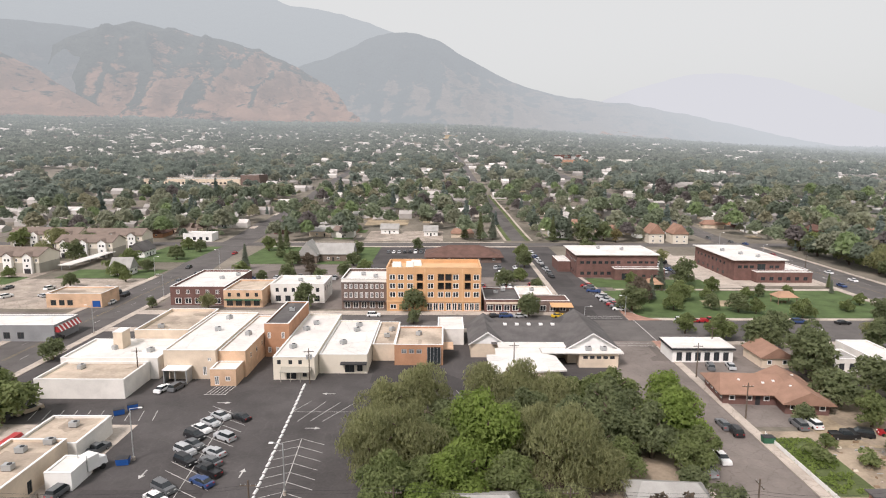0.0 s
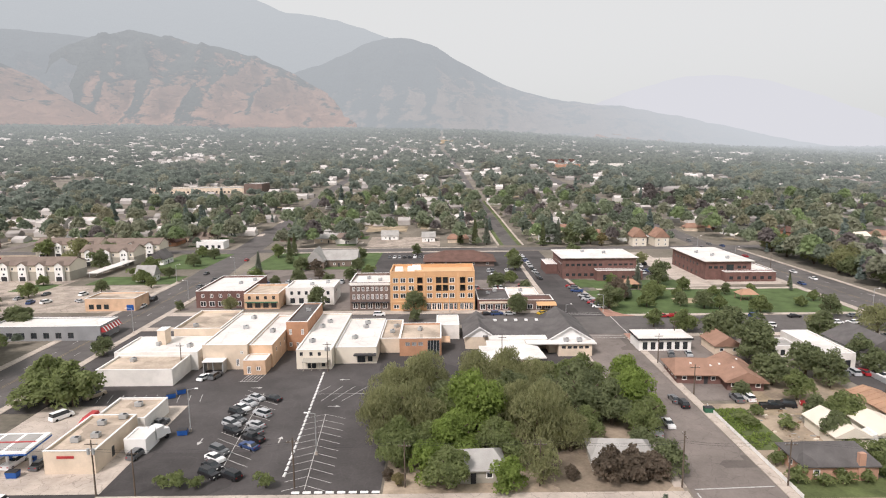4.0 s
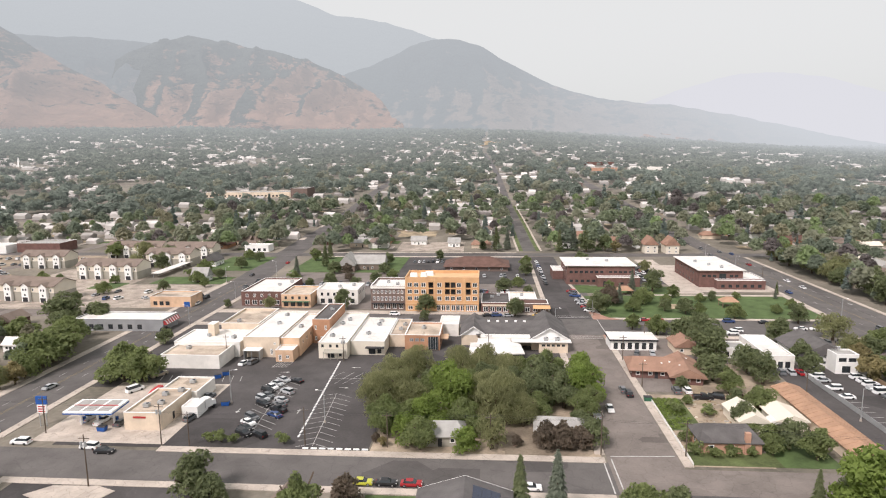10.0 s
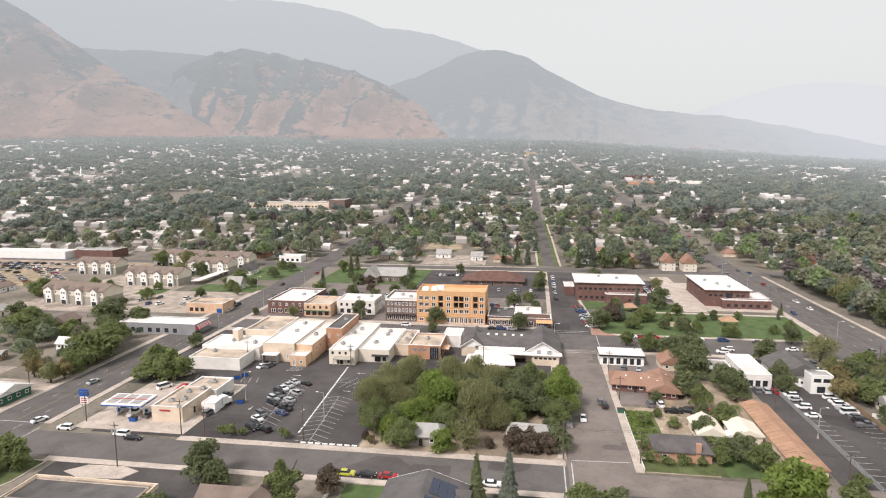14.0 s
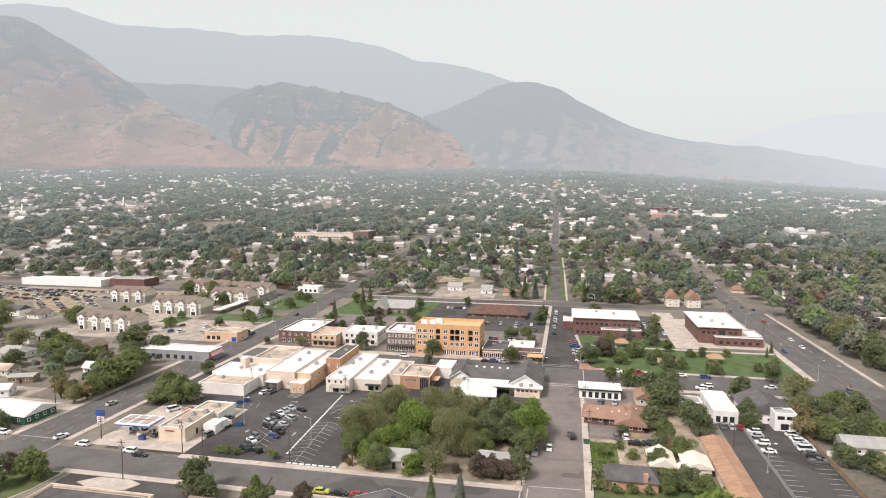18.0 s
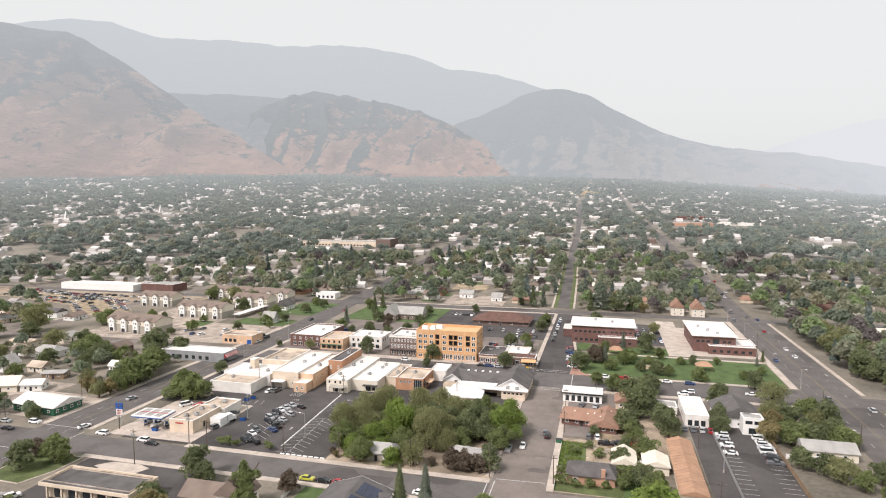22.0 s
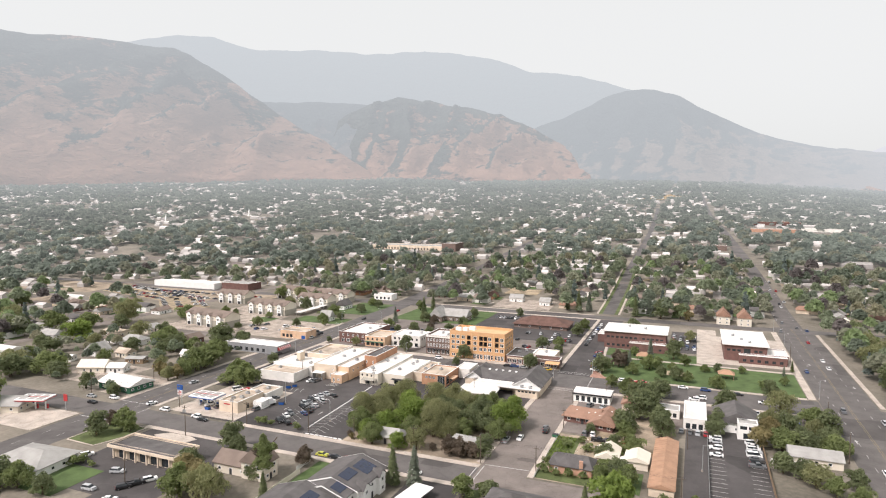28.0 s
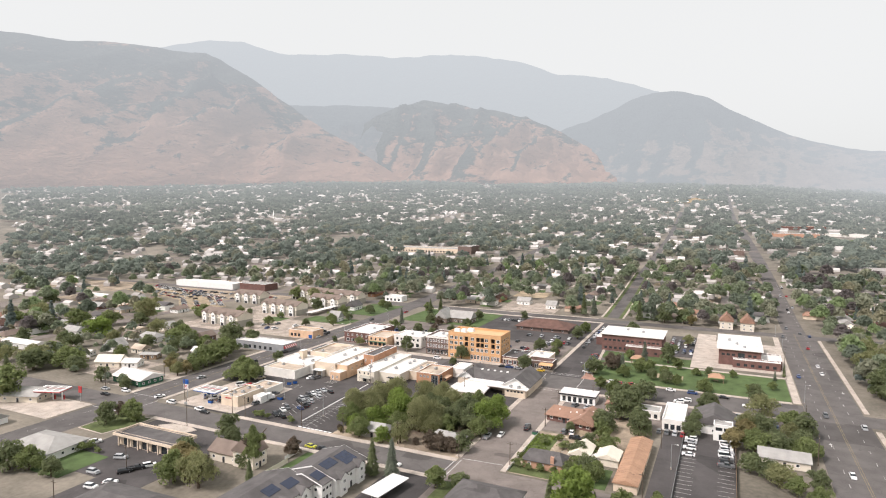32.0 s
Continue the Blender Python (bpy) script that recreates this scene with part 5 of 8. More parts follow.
rack = lambda u0, n, v0, m: [(u0 + 1.06 * i, v0 + 1.75 * j) for i in range(n) for j in range(m)]
apartment(0, -168.8, 17.4, 17.4, 6.0, 2.8, rack(-7.2, 6, 1.0, 2) + rack(0.4, 6, 1.6, 3), (-5.5, 4.5))
apartment(0.4, -180.3, 5.2, 14.2, 6.2, 2.4, rack(-2.2, 4, 2.0, 2), ())
apartment(-5.4, -194, 21.6, 19, 6.0, 2.9, rack(-4, 5, 2.0, 2) + rack(3, 5, 3.4, 2), (6, -2))
ds_ = gable_house(19, 11, 3.4, 2.4, "siding", "roof_lgrey", "station_house", "cream filling station shop with broad pale roof", eave=1.0, nwin=3)
ds_.matrix_basis = pose(-178, -158.5, 0, rz=20)
ls_ = gable_house(3, 2.6, 2.2, 0.6, "siding_w", "roof_white", "garden_shed", "small white garden shed with red door", eave=0.2, nwin=0)
ls_.matrix_basis = pose(77.2, -115.6, 0, rz=90)
cp_ = thing("carport", "long carport with a white roof over parked cars", "carport", pose(21.3, -168, 0, rz=-8))
part("roof", MB().box(-3.3, 3.3, -8, 8, 2.6, 2.85), M["white"], cp_)
for yy in (-7, -2.3, 2.3, 7):
    part("post", MB().box(-0.1, 0.1, yy - 0.1, yy + 0.1, 0, 2.6), M["metal"], cp_)
br = gable_house(20, 16, 5.0, 3.0, "siding_w", "roof_grey", "apartment_house", "white apartment house with dark grey hipped roof", hip=0.8, eave=0.6, nwin=4)
br.matrix_basis = pose(54, -166, 0)

# ---------- west of the main road ----------
gr = gable_house(22, 13, 3.4, 2.2, "green", "roof_white", "office_house", "green-sided office with pale metal roof", eave=0.8, nwin=4)
gr.matrix_basis = pose(-156, -116, 0, rz=-4)
rs = block("store", "long low store with white roof and red awning front", -166, -128, -36, -24, 5.0, "grey_paint", "roof_white", 0.3, {"S": row(1, 30, 7, 0.8, 2.0, 2.0)}, "dark")
part("red_awning", MB().taper((37.95, 39.4, 0.4, 11.6), 2.7, (37.95, 38.3, 0.4, 11.6), 4.3), M["red"], rs, "faded red sloping awning")
for i in range(6):
    part("awning_stripe", MB().taper((37.97, 39.43, 1.2 + i * 1.8, 1.8 + i * 1.8), 2.72, (37.97, 38.33, 1.2 + i * 1.8, 1.8 + i * 1.8), 4.34), M["white"], rs, "white awning stripe")
ps = block("workshop", "peach brick workshop with a painted front", -156, -136, 4, 16, 5.2, "stucco_peach", "roof_tan", 0.5, {"S": row(1, 10, 3, 0.8, 2.0, 2.0)}, "dark")
part("mural", MB().box(16.6, 19.4, -0.08, -0.02, 0.3, 2.6), M["blue"], ps, "blue painted wall panel")
block("warehouse", "long white warehouse shed", -438, -356, 160, 176, 6.0, "siding_w", "roof_white", 0.2)
for x, y, w, d, rz, rf, wl_ in ((-160, 66, 9, 7, 0, "roof_lgrey", "siding_w"), (-176, 116, 13, 9, 90, "roof_grey", "siding_w")):
    h_ = gable_house(w, d, 3.6, 4.0, wl_, rf, "house", "white gabled cottage beside green lawn", nwin=2)
    h_.matrix_basis = pose(x, y, 0, rz=rz)
def townhouses(x, y, w, d, rz, h=8.0):
    t = thing("townhouse_row", "row of cream and grey-green townhouses with taupe roofs", "townhouses", pose(x, y, 0, rz=rz))
    part("lower_wall", MB().box(-w / 2, w / 2, -d / 2, d / 2, -0.5, 4.6), M["siding_g"], t, "grey-green lower wall")
    part("upper_wall", MB().box(-w / 2, w / 2, -d / 2, d / 2, 4.604, h), M["siding"], t, "cream upper wall")
    rh, e = 3.0, 0.6
    k = rh / (d / 2)
    for sx in (-w / 2, w / 2 - 0.2):
        part("gable_end", MB().add([(sx, -d / 2, h), (sx + .2, -d / 2, h), (sx + .2, d / 2, h), (sx, d / 2, h), (sx, 0, h + rh), (sx + .2, 0, h + rh)], [(0, 1, 5, 4), (2, 3, 4, 5), (1, 2, 5), (3, 0, 4)]), M["siding"], t)
    X, Y, zl = w / 2 + e, d / 2 + e, h - e * k
    for sy in (-1, 1):
        part("roof", MB().add([(-X, sy * Y, zl), (X, sy * Y, zl), (X, 0, h + rh), (-X, 0, h + rh), (-X, sy * Y, zl + .25), (X, sy * Y, zl + .25), (X, 0, h + rh + .25), (-X, 0, h + rh + .25)],
                              [(0, 1, 2, 3), (4, 5, 6, 7), (0, 1, 5, 4), (1, 2, 6, 5), (2, 3, 7, 6), (3, 0, 4, 7)]), M["roof_taupe"], t)
    n = int(w / 9)
    for i in range(n):
        u = -w / 2 + w * (i + 0.5) / n
        f = -d / 2 - 1.5
        by = part("bay", MB().add([(u - 2.1, f, -0.5), (u + 2.1, f, -0.5), (u + 2.1, f, h), (u - 2.1, f, h), (u, f, h + 1.5), (u - 2.1, 0, -0.5), (u + 2.1, 0, -0.5), (u + 2.1, 0, h), (u - 2.1, 0, h), (u, 0, h + 1.5)],
                                  [(0, 1, 2, 4, 3), (1, 6, 7, 2), (5, 0, 3, 8), (3, 4, 9, 8), (4, 2, 7, 9), (6, 5, 8, 9, 7)]), M["siding_w"], t, "pale gabled bay")
        for sx in (-1, 1):
            part("bay_roof", MB().add([(u + sx * 2.6, f - 0.4, h - 0.35), (u, f - 0.4, h + 1.55), (u, -0.5, h + 1.55), (u + sx * 2.6, -0.5, h - 0.35), (u + sx * 2.6, f - 0.4, h - 0.15), (u, f - 0.4, h + 1.75), (u, -0.5, h + 1.75), (u + sx * 2.6, -0.5, h - 0.15)],
                                      [(0, 1, 2, 3), (4, 5, 6, 7), (0, 1, 5, 4), (1, 2, 6, 5), (2, 3, 7, 6), (3, 0, 4, 7)]), M["roof_taupe"], by)
        window_parts(by, pose(u - 1.4, f - 0.1, 5.4), 1.2, 1.5, "white", "single")
        window_parts(by, pose(u + 0.2, f - 0.1, 5.4), 1.2, 1.5, "white", "single")
        window_parts(by, pose(u - 0.7, f - 0.1, 2.9), 1.4, 1.3, "white", "single")
        # Flat dark panel on the wall stands in for the shade inside an entry.
        part("entry", MB().box(u - 1.5, u + 1.5, f - 0.06, f - 0.01, 0, 2.3), M["dark"], by, "dark panel painted as garage entry shade")
        window_parts(t, pose(u + 2.9, -d / 2 - 0.1, 5.2), 1.1, 1.5, "white", "single")
    return t


for a in ((-229, 21, 42, 14, -8), (-218, 75, 38, 14, -3), (-204, 118, 30, 14, 0), (-283, 108, 30, 13, 0), (-246, 150, 40, 14, 0), (-204, 146, 34, 13, 0)):
    townhouses(*a)
block("brick_gym", "brick hall with a broad pale roof", -352, -318, 166, 186, 7.0, "brick", "roof_lgrey", 0.3)
block("shop", "white flat-roofed corner shop", -176, -158, 163 + 6, 180, 5.0, "siding_w", "roof_white", 0.3, {"S": row(1, 17, 4, 0.8, 2, 2)}, "dark")
t = thing("long_carport", "long open carport with a pale flat roof", "carport", pose(-191, 92, 0))
part("roof", MB().box(-3, 3, -20, 20, 2.7, 2.95), M["roof_white"], t)
for yy in range(-18, 19, 6):
    part("post", MB().box(-2.7, -2.5, yy - .1, yy + .1, 0, 2.7), M["metal"], t)
h_ = gable_house(12, 10, 5.0, 3.0, "siding", "roof_taupe", "house", "yellow-cream house with low pale roof", nwin=2)
h_.matrix_basis = pose(-207, 190, 1, rz=0)
sc = block("school", "long flat-roofed pale school among trees", -374, -256, 525, 560, 8, "stucco", "roof_lgrey", 0.5, {"S": row(2, 112, 22, 2, 2.5, 2.2)}, "dark", z=15)
block("school_wing", "tall brick wing of the school", -254, -232, 520, 555, 13, "brick_dk", "roof_lgrey", 0.5, {"S": row(2, 20, 4, 3, 2.5, 2.2)}, "dark", z=15)
for x, y in ((118, 172), (132, 170)):
    h_ = gable_house(13, 9, 6.5, 5.0, "siding", "roof_red", "house", "tall cream house with steep rust-brown gables", nwin=2)
    h_.matrix_basis = pose(x, y, rise(x, y), rz=90)
# park pavilions
for x, y in ((114, 13.5), (72, 36)):
    t = thing("park_pavilion", "open park pavilion with an orange-brown hipped roof", "pavilion", pose(x, y, 0.1))
    part("roof", MB().taper((-4, 4, -3.2, 3.2), 2.7, (-1.5, 1.5, -0.3, 0.3), 4.6), M["roof_orange"], t)
    for a in (-3.4, 3.4):
        for b in (-2.6, 2.6):
            part("post", MB().box(a - .12, a + .12, b - .12, b + .12, 0, 2.7), M["wood"], t)
    part("table", MB().box(-1.2, 1.2, -0.4, 0.4, 0.65, 0.75).box(-0.8, -0.6, -0.3, 0.3, 0, 0.65).box(0.6, 0.8, -0.3, 0.3, 0, 0.65), M["wood"], t)


# ---------- trees ----------


def leaf_cloud(blobs, n, size, droop=0.0, seed=0):
    """n leaf clumps (tilted three-cornered sprays) over the shells of ellipsoid blobs (cx, cy, cz, rx, ry, rz)."""
    r = np.random.default_rng(seed)
    vol = np.array([b[3] * b[4] + b[3] * b[5] for b in blobs])
    which = r.choice(len(blobs), n, p=vol / vol.sum())
    B = np.array(blobs)[which]
    d = r.normal(size=(n, 3))
    d /= np.linalg.norm(d, axis=1)[:, None]
    d[:, 2] = np.where(d[:, 2] < -0.35, -d[:, 2], d[:, 2])
    rad = 0.66 + 0.46 * r.random(n) ** 0.9
    p = B[:, :3] + d * B[:, 3:6] * rad[:, None]
    nrm = d + r.normal(size=(n, 3)) * 0.75
    nrm[:, 2] += 0.45
    nrm /= np.linalg.norm(nrm, axis=1)[:, None]
    a = np.cross(nrm, r.normal(size=(n, 3)))
    a[:, 2] += droop * 2.2
    a /= np.linalg.norm(a, axis=1)[:, None]
    b = np.cross(nrm, a)
    s = size * (0.6 + 0.8 * r.random(n))[:, None]
    asp = (0.55 + 0.5 * r.random(n))[:, None] * (1 - 0.55 * droop)
    v = np.stack([p + a * s * 1.15, p - a * s * 0.6 + b * s * asp + nrm * s * 0.2, p - a * s * 0.6 - b * s * asp - nrm * s * 0.1], 1).reshape(-1, 3)
    return v, np.arange(3 * n).reshape(-1, 3)


def mesh_np(name, v, f, material):
    me = bpy.data.meshes.new(name)
    k = f.shape[1]
    me.vertices.add(len(v))
    me.vertices.foreach_set("co", np.ascontiguousarray(v, dtype=np.float32).ravel())
    me.loops.add(f.size)
    me.loops.foreach_set("vertex_index", np.ascontiguousarray(f, dtype=np.int32).ravel())
    me.polygons.add(len(f))
    me.polygons.foreach_set("loop_start", np.arange(0, f.size, k, dtype=np.int32))
    me.update(calc_edges=True)
    me.materials.append(material)
    return me


def trunk_mb(h, r, limbs, seed):
    q = random.Random(seed)
    mb = MB().cyl(0, 0, -0.3, h * 0.45, r * 1.15, r * 0.75, 8).cyl(0, 0, h * 0.45, h * 0.8, r * 0.75, r * 0.25, 6)
    for i in range(limbs):
        a = 2 * math.pi * (i + q.random() * 0.6) / limbs
        z = h * (0.3 + 0.25 * q.random())
        L_ = h * (0.25 + 0.15 * q.random())
        mb.rod((0, 0, z), (math.cos(a) * L_ * 0.8, math.sin(a) * L_ * 0.8, z + L_ * 0.7), r * 0.3, 5)
    return mb


def round_tree(seed, leaf, h=11.0, w=9.0, n=1450, size=0.45, lobes=20, droop=0.0):
    q = random.Random(seed)
    t = thing("tree", "broad leafy shade tree with uneven crown", "tree", pose(0, 0, -60))
    part("trunk", trunk_mb(h, 0.035 * h, 6, seed), M["bark"], t)
    blobs = []
    for i in range(lobes):
        a, rr = 2.4 * i + q.random(), w * 0.5 * math.sqrt(q.random()) * 0.78
        zz = h * (0.24 + 0.56 * q.random() * (1 - 0.5 * rr / w))
        s = w * (0.11 + 0.11 * q.random()) * (1.0 if lobes > 16 else 1.22)
        blobs.append((math.cos(a) * rr, math.sin(a) * rr, zz, s * 1.15, s * 1.15, s * (0.75 + 0.5 * q.random())))
    blobs.append((0, 0, h * 0.56, w * 0.34, w * 0.34, h * 0.30) if lobes > 16 else (0, 0, h * 0.50, w * 0.26, w * 0.26, h * 0.24))
    blobs.append((w * 0.06, w * 0.04, h * 0.80, w * 0.18, w * 0.18, h * 0.17))
    v, f = leaf_cloud(blobs, int(n * 1.8), size * 0.86, droop, seed)
    part("crown", mesh_np("crown", v, f, leaf), None, t)
    return t


def conifer(seed, leaf, h=14.0, w=5.5, n=1100):
    r = np.random.default_rng(seed)
    t = thing("conifer", "dark pointed spruce tree", "tree", pose(0, 0, -60))
    part("trunk", MB().cyl(0, 0, -0.3, h * 0.95, 0.22, 0.04, 6), M["bark"], t)
    k = r.random(n) ** 0.7
    z = h * (0.07 + 0.93 * (1 - k))
    rad = w / 2 * k * (0.55 + 0.5 * r.random(n)) * (0.85 + 0.15 * np.sin(z * 4.5))
    a = r.random(n) * 6.283
    p = np.stack([np.cos(a) * rad, np.sin(a) * rad, z], 1)
    out = np.stack([np.cos(a), np.sin(a), -0.45 + 0 * a], 1)
    side = np.stack([-np.sin(a), np.cos(a), 0.2 * r.normal(size=n)], 1)
    s = (0.34 + 0.3 * r.random(n))[:, None]
    v = np.stack([p + out * s * 1.3, p + side * s * 0.6, p - out * s * 0.9, p - side * s * 0.6], 1).reshape(-1, 3)
    part("crown", mesh_np("crown", v, np.arange(4 * n).reshape(-1, 4), leaf), None, t)
    return t


TR = {"green": [round_tree(1, LEAF[0]), round_tree(2, LEAF[0], 10, 9.5)], "olive": [round_tree(3, LEAF[1], 12, 9.5, 1600, 0.48, 24, 0.6), round_tree(4, LEAF[1], 11, 8.5, 1500, 0.48, 22, 0.6)],
      "bright": [round_tree(5, LEAF[2], 12, 10, 1600, 0.47, 22)], "dark": [round_tree(6, LEAF[3], 10, 8.5, 1400, 0.44), round_tree(12, LEAF[3], 12, 9, 1400, 0.44)],
      "yellow": [round_tree(7, LEAF[4], 9, 7, 1300)], "plum": [round_tree(8, LEAF[5], 9, 7, 1200)], "conifer": [conifer(9, LEAF[6]), conifer(10, LEAF[3])],
      "poplar": [round_tree(11, LEAF[0], 16, 6.5, 3200, 0.34)], "grove_olive": [round_tree(21, LEAF[1], 12, 10, 5200, 0.33, 15, 0.9), round_tree(22, LEAF[1], 11.5, 9.5, 5200, 0.33, 14, 0.8)], "grove_green": [round_tree(23, LEAF[0], 11, 9.5, 4600, 0.31, 13)], "grove_bright": [round_tree(24, LEAF[2], 12, 10, 4600, 0.31, 14)], "grove_dark": [round_tree(25, LEAF[3], 11, 9, 4400, 0.31, 13)],
      "bush": [round_tree(13, LEAF[0], 3.2, 4.2, 350, 0.3, 6)]}
LABEL = {"green": "leafy green shade tree in a garden", "olive": "willowy olive-green tree with loose crown", "bright": "bright green leafy tree with full crown", "dark": "dense dark green tree beside houses", "yellow": "small yellowing tree with thin crown",
         "plum": "dark plum-leaved tree in a yard", "conifer": "pointed blue-green spruce in a yard", "poplar": "tall narrow bright green poplar", "bush": "rounded green shrub on the ground"}
tree_n = 0


def plant(kind, x, y, s=1.0, z=None, sz=None):
    global tree_n
    tree_n += 1
    t = TR[kind][tree_n % len(TR[kind])]
    o = copy_thing(t, Matrix.Identity(4))
    o.matrix_basis = Matrix.LocRotScale((x, y, (rise(x, y) if z is None else z) - (0 if kind in ("conifer", "bush", "poplar") else 0.9 * (sz or s))), Euler((0, 0, tree_n * 2.4)), (s, s, (sz or s)))
    o["label"] = LABEL[kind.replace("grove_", "")] + (" with broad crown" if s > 1.25 else "")
    if kind == "bush":
        o.name = "shrub"
        o["category"] = "shrub"
    return o


# the grove beside the parking lot
q = random.Random(3)
# The dark tree at (-13, -98) is added for a shaded gap between crowns.
for x, y, s, k in ((-24, -96, 1.25, "olive"), (-18, -91, 1.2, "olive"), (-25.5, -102, 0.95, "olive"), (-25, -113, 1.15, "olive"), (-19, -110, 1.2, "olive"), (-23.5, -106, 1.0, "olive"), (-13, -98, 1.0, "dark"), (-22, -123.5, 0.95, "green"), (-11, -119, 0.92, "bright"), (-16, -119, 0.85, "green"),
                   (-6, -110.5, 1.2, "bright"), (-10.5, -104, 1.05, "green"), (-1, -105.5, 1.0, "green"), (-3.5, -89, 1.15, "olive"), (4, -87, 1.2, "olive"), (10, -91.5, 1.1, "olive"), (3, -97, 1.0, "dark"), (6.5, -116.5, 1.2, "olive"), (10.5, -110, 1.15, "olive"), (4, -108.5, 1.05, "olive"), (11, -101, 1.0, "dark"),
                   (15, -87.5, 1.05, "green"), (21.5, -89, 1.1, "green"), (19.5, -103.5, 1.15, "dark"), (25.5, -105, 1.2, "dark"), (27.5, -97.5, 1.15, "green"), (20, -96, 1.1, "dark"), (14.5, -107.5, 0.85, "dark"), (31.5, -95, 1.1, "bright"), (30.5, -103, 1.05, "bright"), (31, -110.5, 0.85, "green"),
                   (5.5, -130, 0.72, "olive"), (-12, -131.6, 0.9, "green"), (-15.5, -129, 0.7, "bright"), (-0.8, -132.4, 0.62, "bright"), (18, -129.6, 0.82, "plum"), (22.4, -130, 0.82, "plum"), (26.6, -129, 0.86, "plum"), (30, -127.5, 0.78, "dark"), (11.5, -128.6, 0.42, "plum"), (-23.4, -128.4, 0.3, "plum"), (-21.4, -130.6, 0.34, "yellow"), (-26, -86, 0.7, "olive"), (28, -117, 0.6, "dark"), (13.5, -117.5, 0.9, "olive"), (-2, -118, 0.85, "green"), (17, -113, 0.85, "green"), (1, -124, 0.6, "green")):
    plant("grove_" + k if s > 0.8 and k != "plum" else k, x, y, s, sz=q.uniform(0.84, 1.18) * s)
# street, park and garden trees
for k, x, y, s in (("green", -147, -80, 1.5), ("green", -149, -66, 1.4), ("green", -145.5, -90, 1.0), ("green", -115, -85, 1.15), ("green", -104.5, -91.5, 1.3), ("green", -152, -58, 1.3), ("dark", -160, -50, 1.2), ("dark", -118.5, -52, 0.7),
                   ("dark", -63, 2, 0.95), ("dark", -24, -1, 1.0), ("dark", -23, -16, 0.5), ("dark", 16, -6, 0.95), ("plum", 20, 4, 0.6), ("olive", -97, 2, 0.6), ("dark", -118, 4, 0.4),
                   ("plum", 60.5, 15, 1.25), ("plum", 63, 20, 1.0), ("conifer", 75.5, 36, 0.95), ("dark", 87.7, 44, 1.15), ("dark", 83, 4, 0.7), ("green", 69, 3, 0.75), ("green", 62, -26, 0.7), ("green", 70, -32.5, 0.9), ("olive", 113, -38.5, 0.8),
                   ("dark", 131.5, -14.5, 0.85), ("green", 96, -2, 0.6), ("dark", 110, 24, 0.5), ("conifer", 142, 30, 0.4), ("conifer", 147, 40, 0.45), ("dark", 76, -44, 1.2), ("dark", 82, -58, 1.25), ("dark", 87, -75, 1.1), ("dark", 88, -84, 1.0),
                   ("green", 75, -92, 0.8), ("dark", 72, -104, 0.6), ("dark", 62, -90, 0.5), ("bush", 53, -131, 1), ("bush", 57, -132, 0.8), ("bush", 61, -131.5, 0.9), ("bush", 66, -131, 0.8), ("bush", 52.5, -124, 0.9), ("dark", 70.5, -114, 0.75), ("green", 73, -124, 0.6), ("green", 71, -130, 0.55), ("dark", 76, -127, 0.75), ("green", 80, -132, 0.8), ("dark", 108, -66, 0.85), ("olive", 127, -60, 0.9), ("yellow", 126, -66, 1.0), ("dark", 136, -70, 0.8), ("olive", 142, -62, 0.8), ("dark", 145, -70, 0.9),
                   ("dark", 132, -104, 0.7), ("green", 140, -114, 0.7), ("green", 146, -118, 0.7), ("dark", 128, -94, 0.6), ("olive", 96, 95, 0.8), ("dark", 60, 100, 1.4), ("conifer", 55, 172, 1.2), ("conifer", 66, 176, 1.3), ("dark", 74, 172, 1.5), ("dark", 88, 176, 1.4), ("conifer", 10, 178, 1.3), ("conifer", 18, 180, 1.2), ("conifer", 0, 182, 1.1), ("yellow", 94, 170, 1.1),
                   ("conifer", -100, 112, 1.1), ("dark", -88, 88, 0.9), ("plum", -80, 86, 0.9), ("conifer", -108, 78, 0.9), ("dark", -60, 118, 0.8), ("dark", -58, 88, 0.8),
                   ("conifer", 10.7, -158.9, 0.95), ("conifer", 17.9, -158.3, 1.02), ("plum", -24.4, -157, 0.9), ("poplar", -29, -172, 1.0), ("dark", -57, -156, 1.0), ("dark", -52, -158, 0.8), ("yellow", -50, -183, 1.3), ("yellow", -42, -188, 1.35), ("green", -46, -191, 1.2), ("olive", -35, -191, 1.2), ("dark", -54, -178, 0.9), ("dark", -33, -172, 0.7),
                   ("dark", -113.9, -165.5, 0.95), ("green", -109, -157, 0.95), ("plum", -117, -155.5, 0.85), ("green", -105, -158, 0.7), ("bush", -97, -188, 1.1), ("bush", -95.5, -185, 1.0), ("green", -98, -206, 1.0), ("dark", -104, -209, 1.2), ("bush", -90, -186, 0.7), ("dark", -86, -206, 0.8), ("conifer", -18.6, -185.7, 0.75), ("dark", 42, -156, 0.7), ("bush", 40, -155, 1.3), ("green", 34, -158, 0.8), ("conifer", 70, -152, 0.6),
                   ("dark", 77, -150, 0.6), ("conifer", 84, -153, 0.5), ("green", 92, -152, 0.9), ("bush", -62, -130.5, 0.9), ("bush", -59, -130.5, 0.7), ("bush", -65, -130.5, 0.8), ("bush", -46, -130.5, 0.9), ("bush", 100, -137, 1), ("dark", -150, -128, 0.7), ("olive", -146, -100, 0.8), ("yellow", -138 - 6, -96, 1.0), ("dark", -172, -125, 0.8)):
    plant(k, x, y, s)

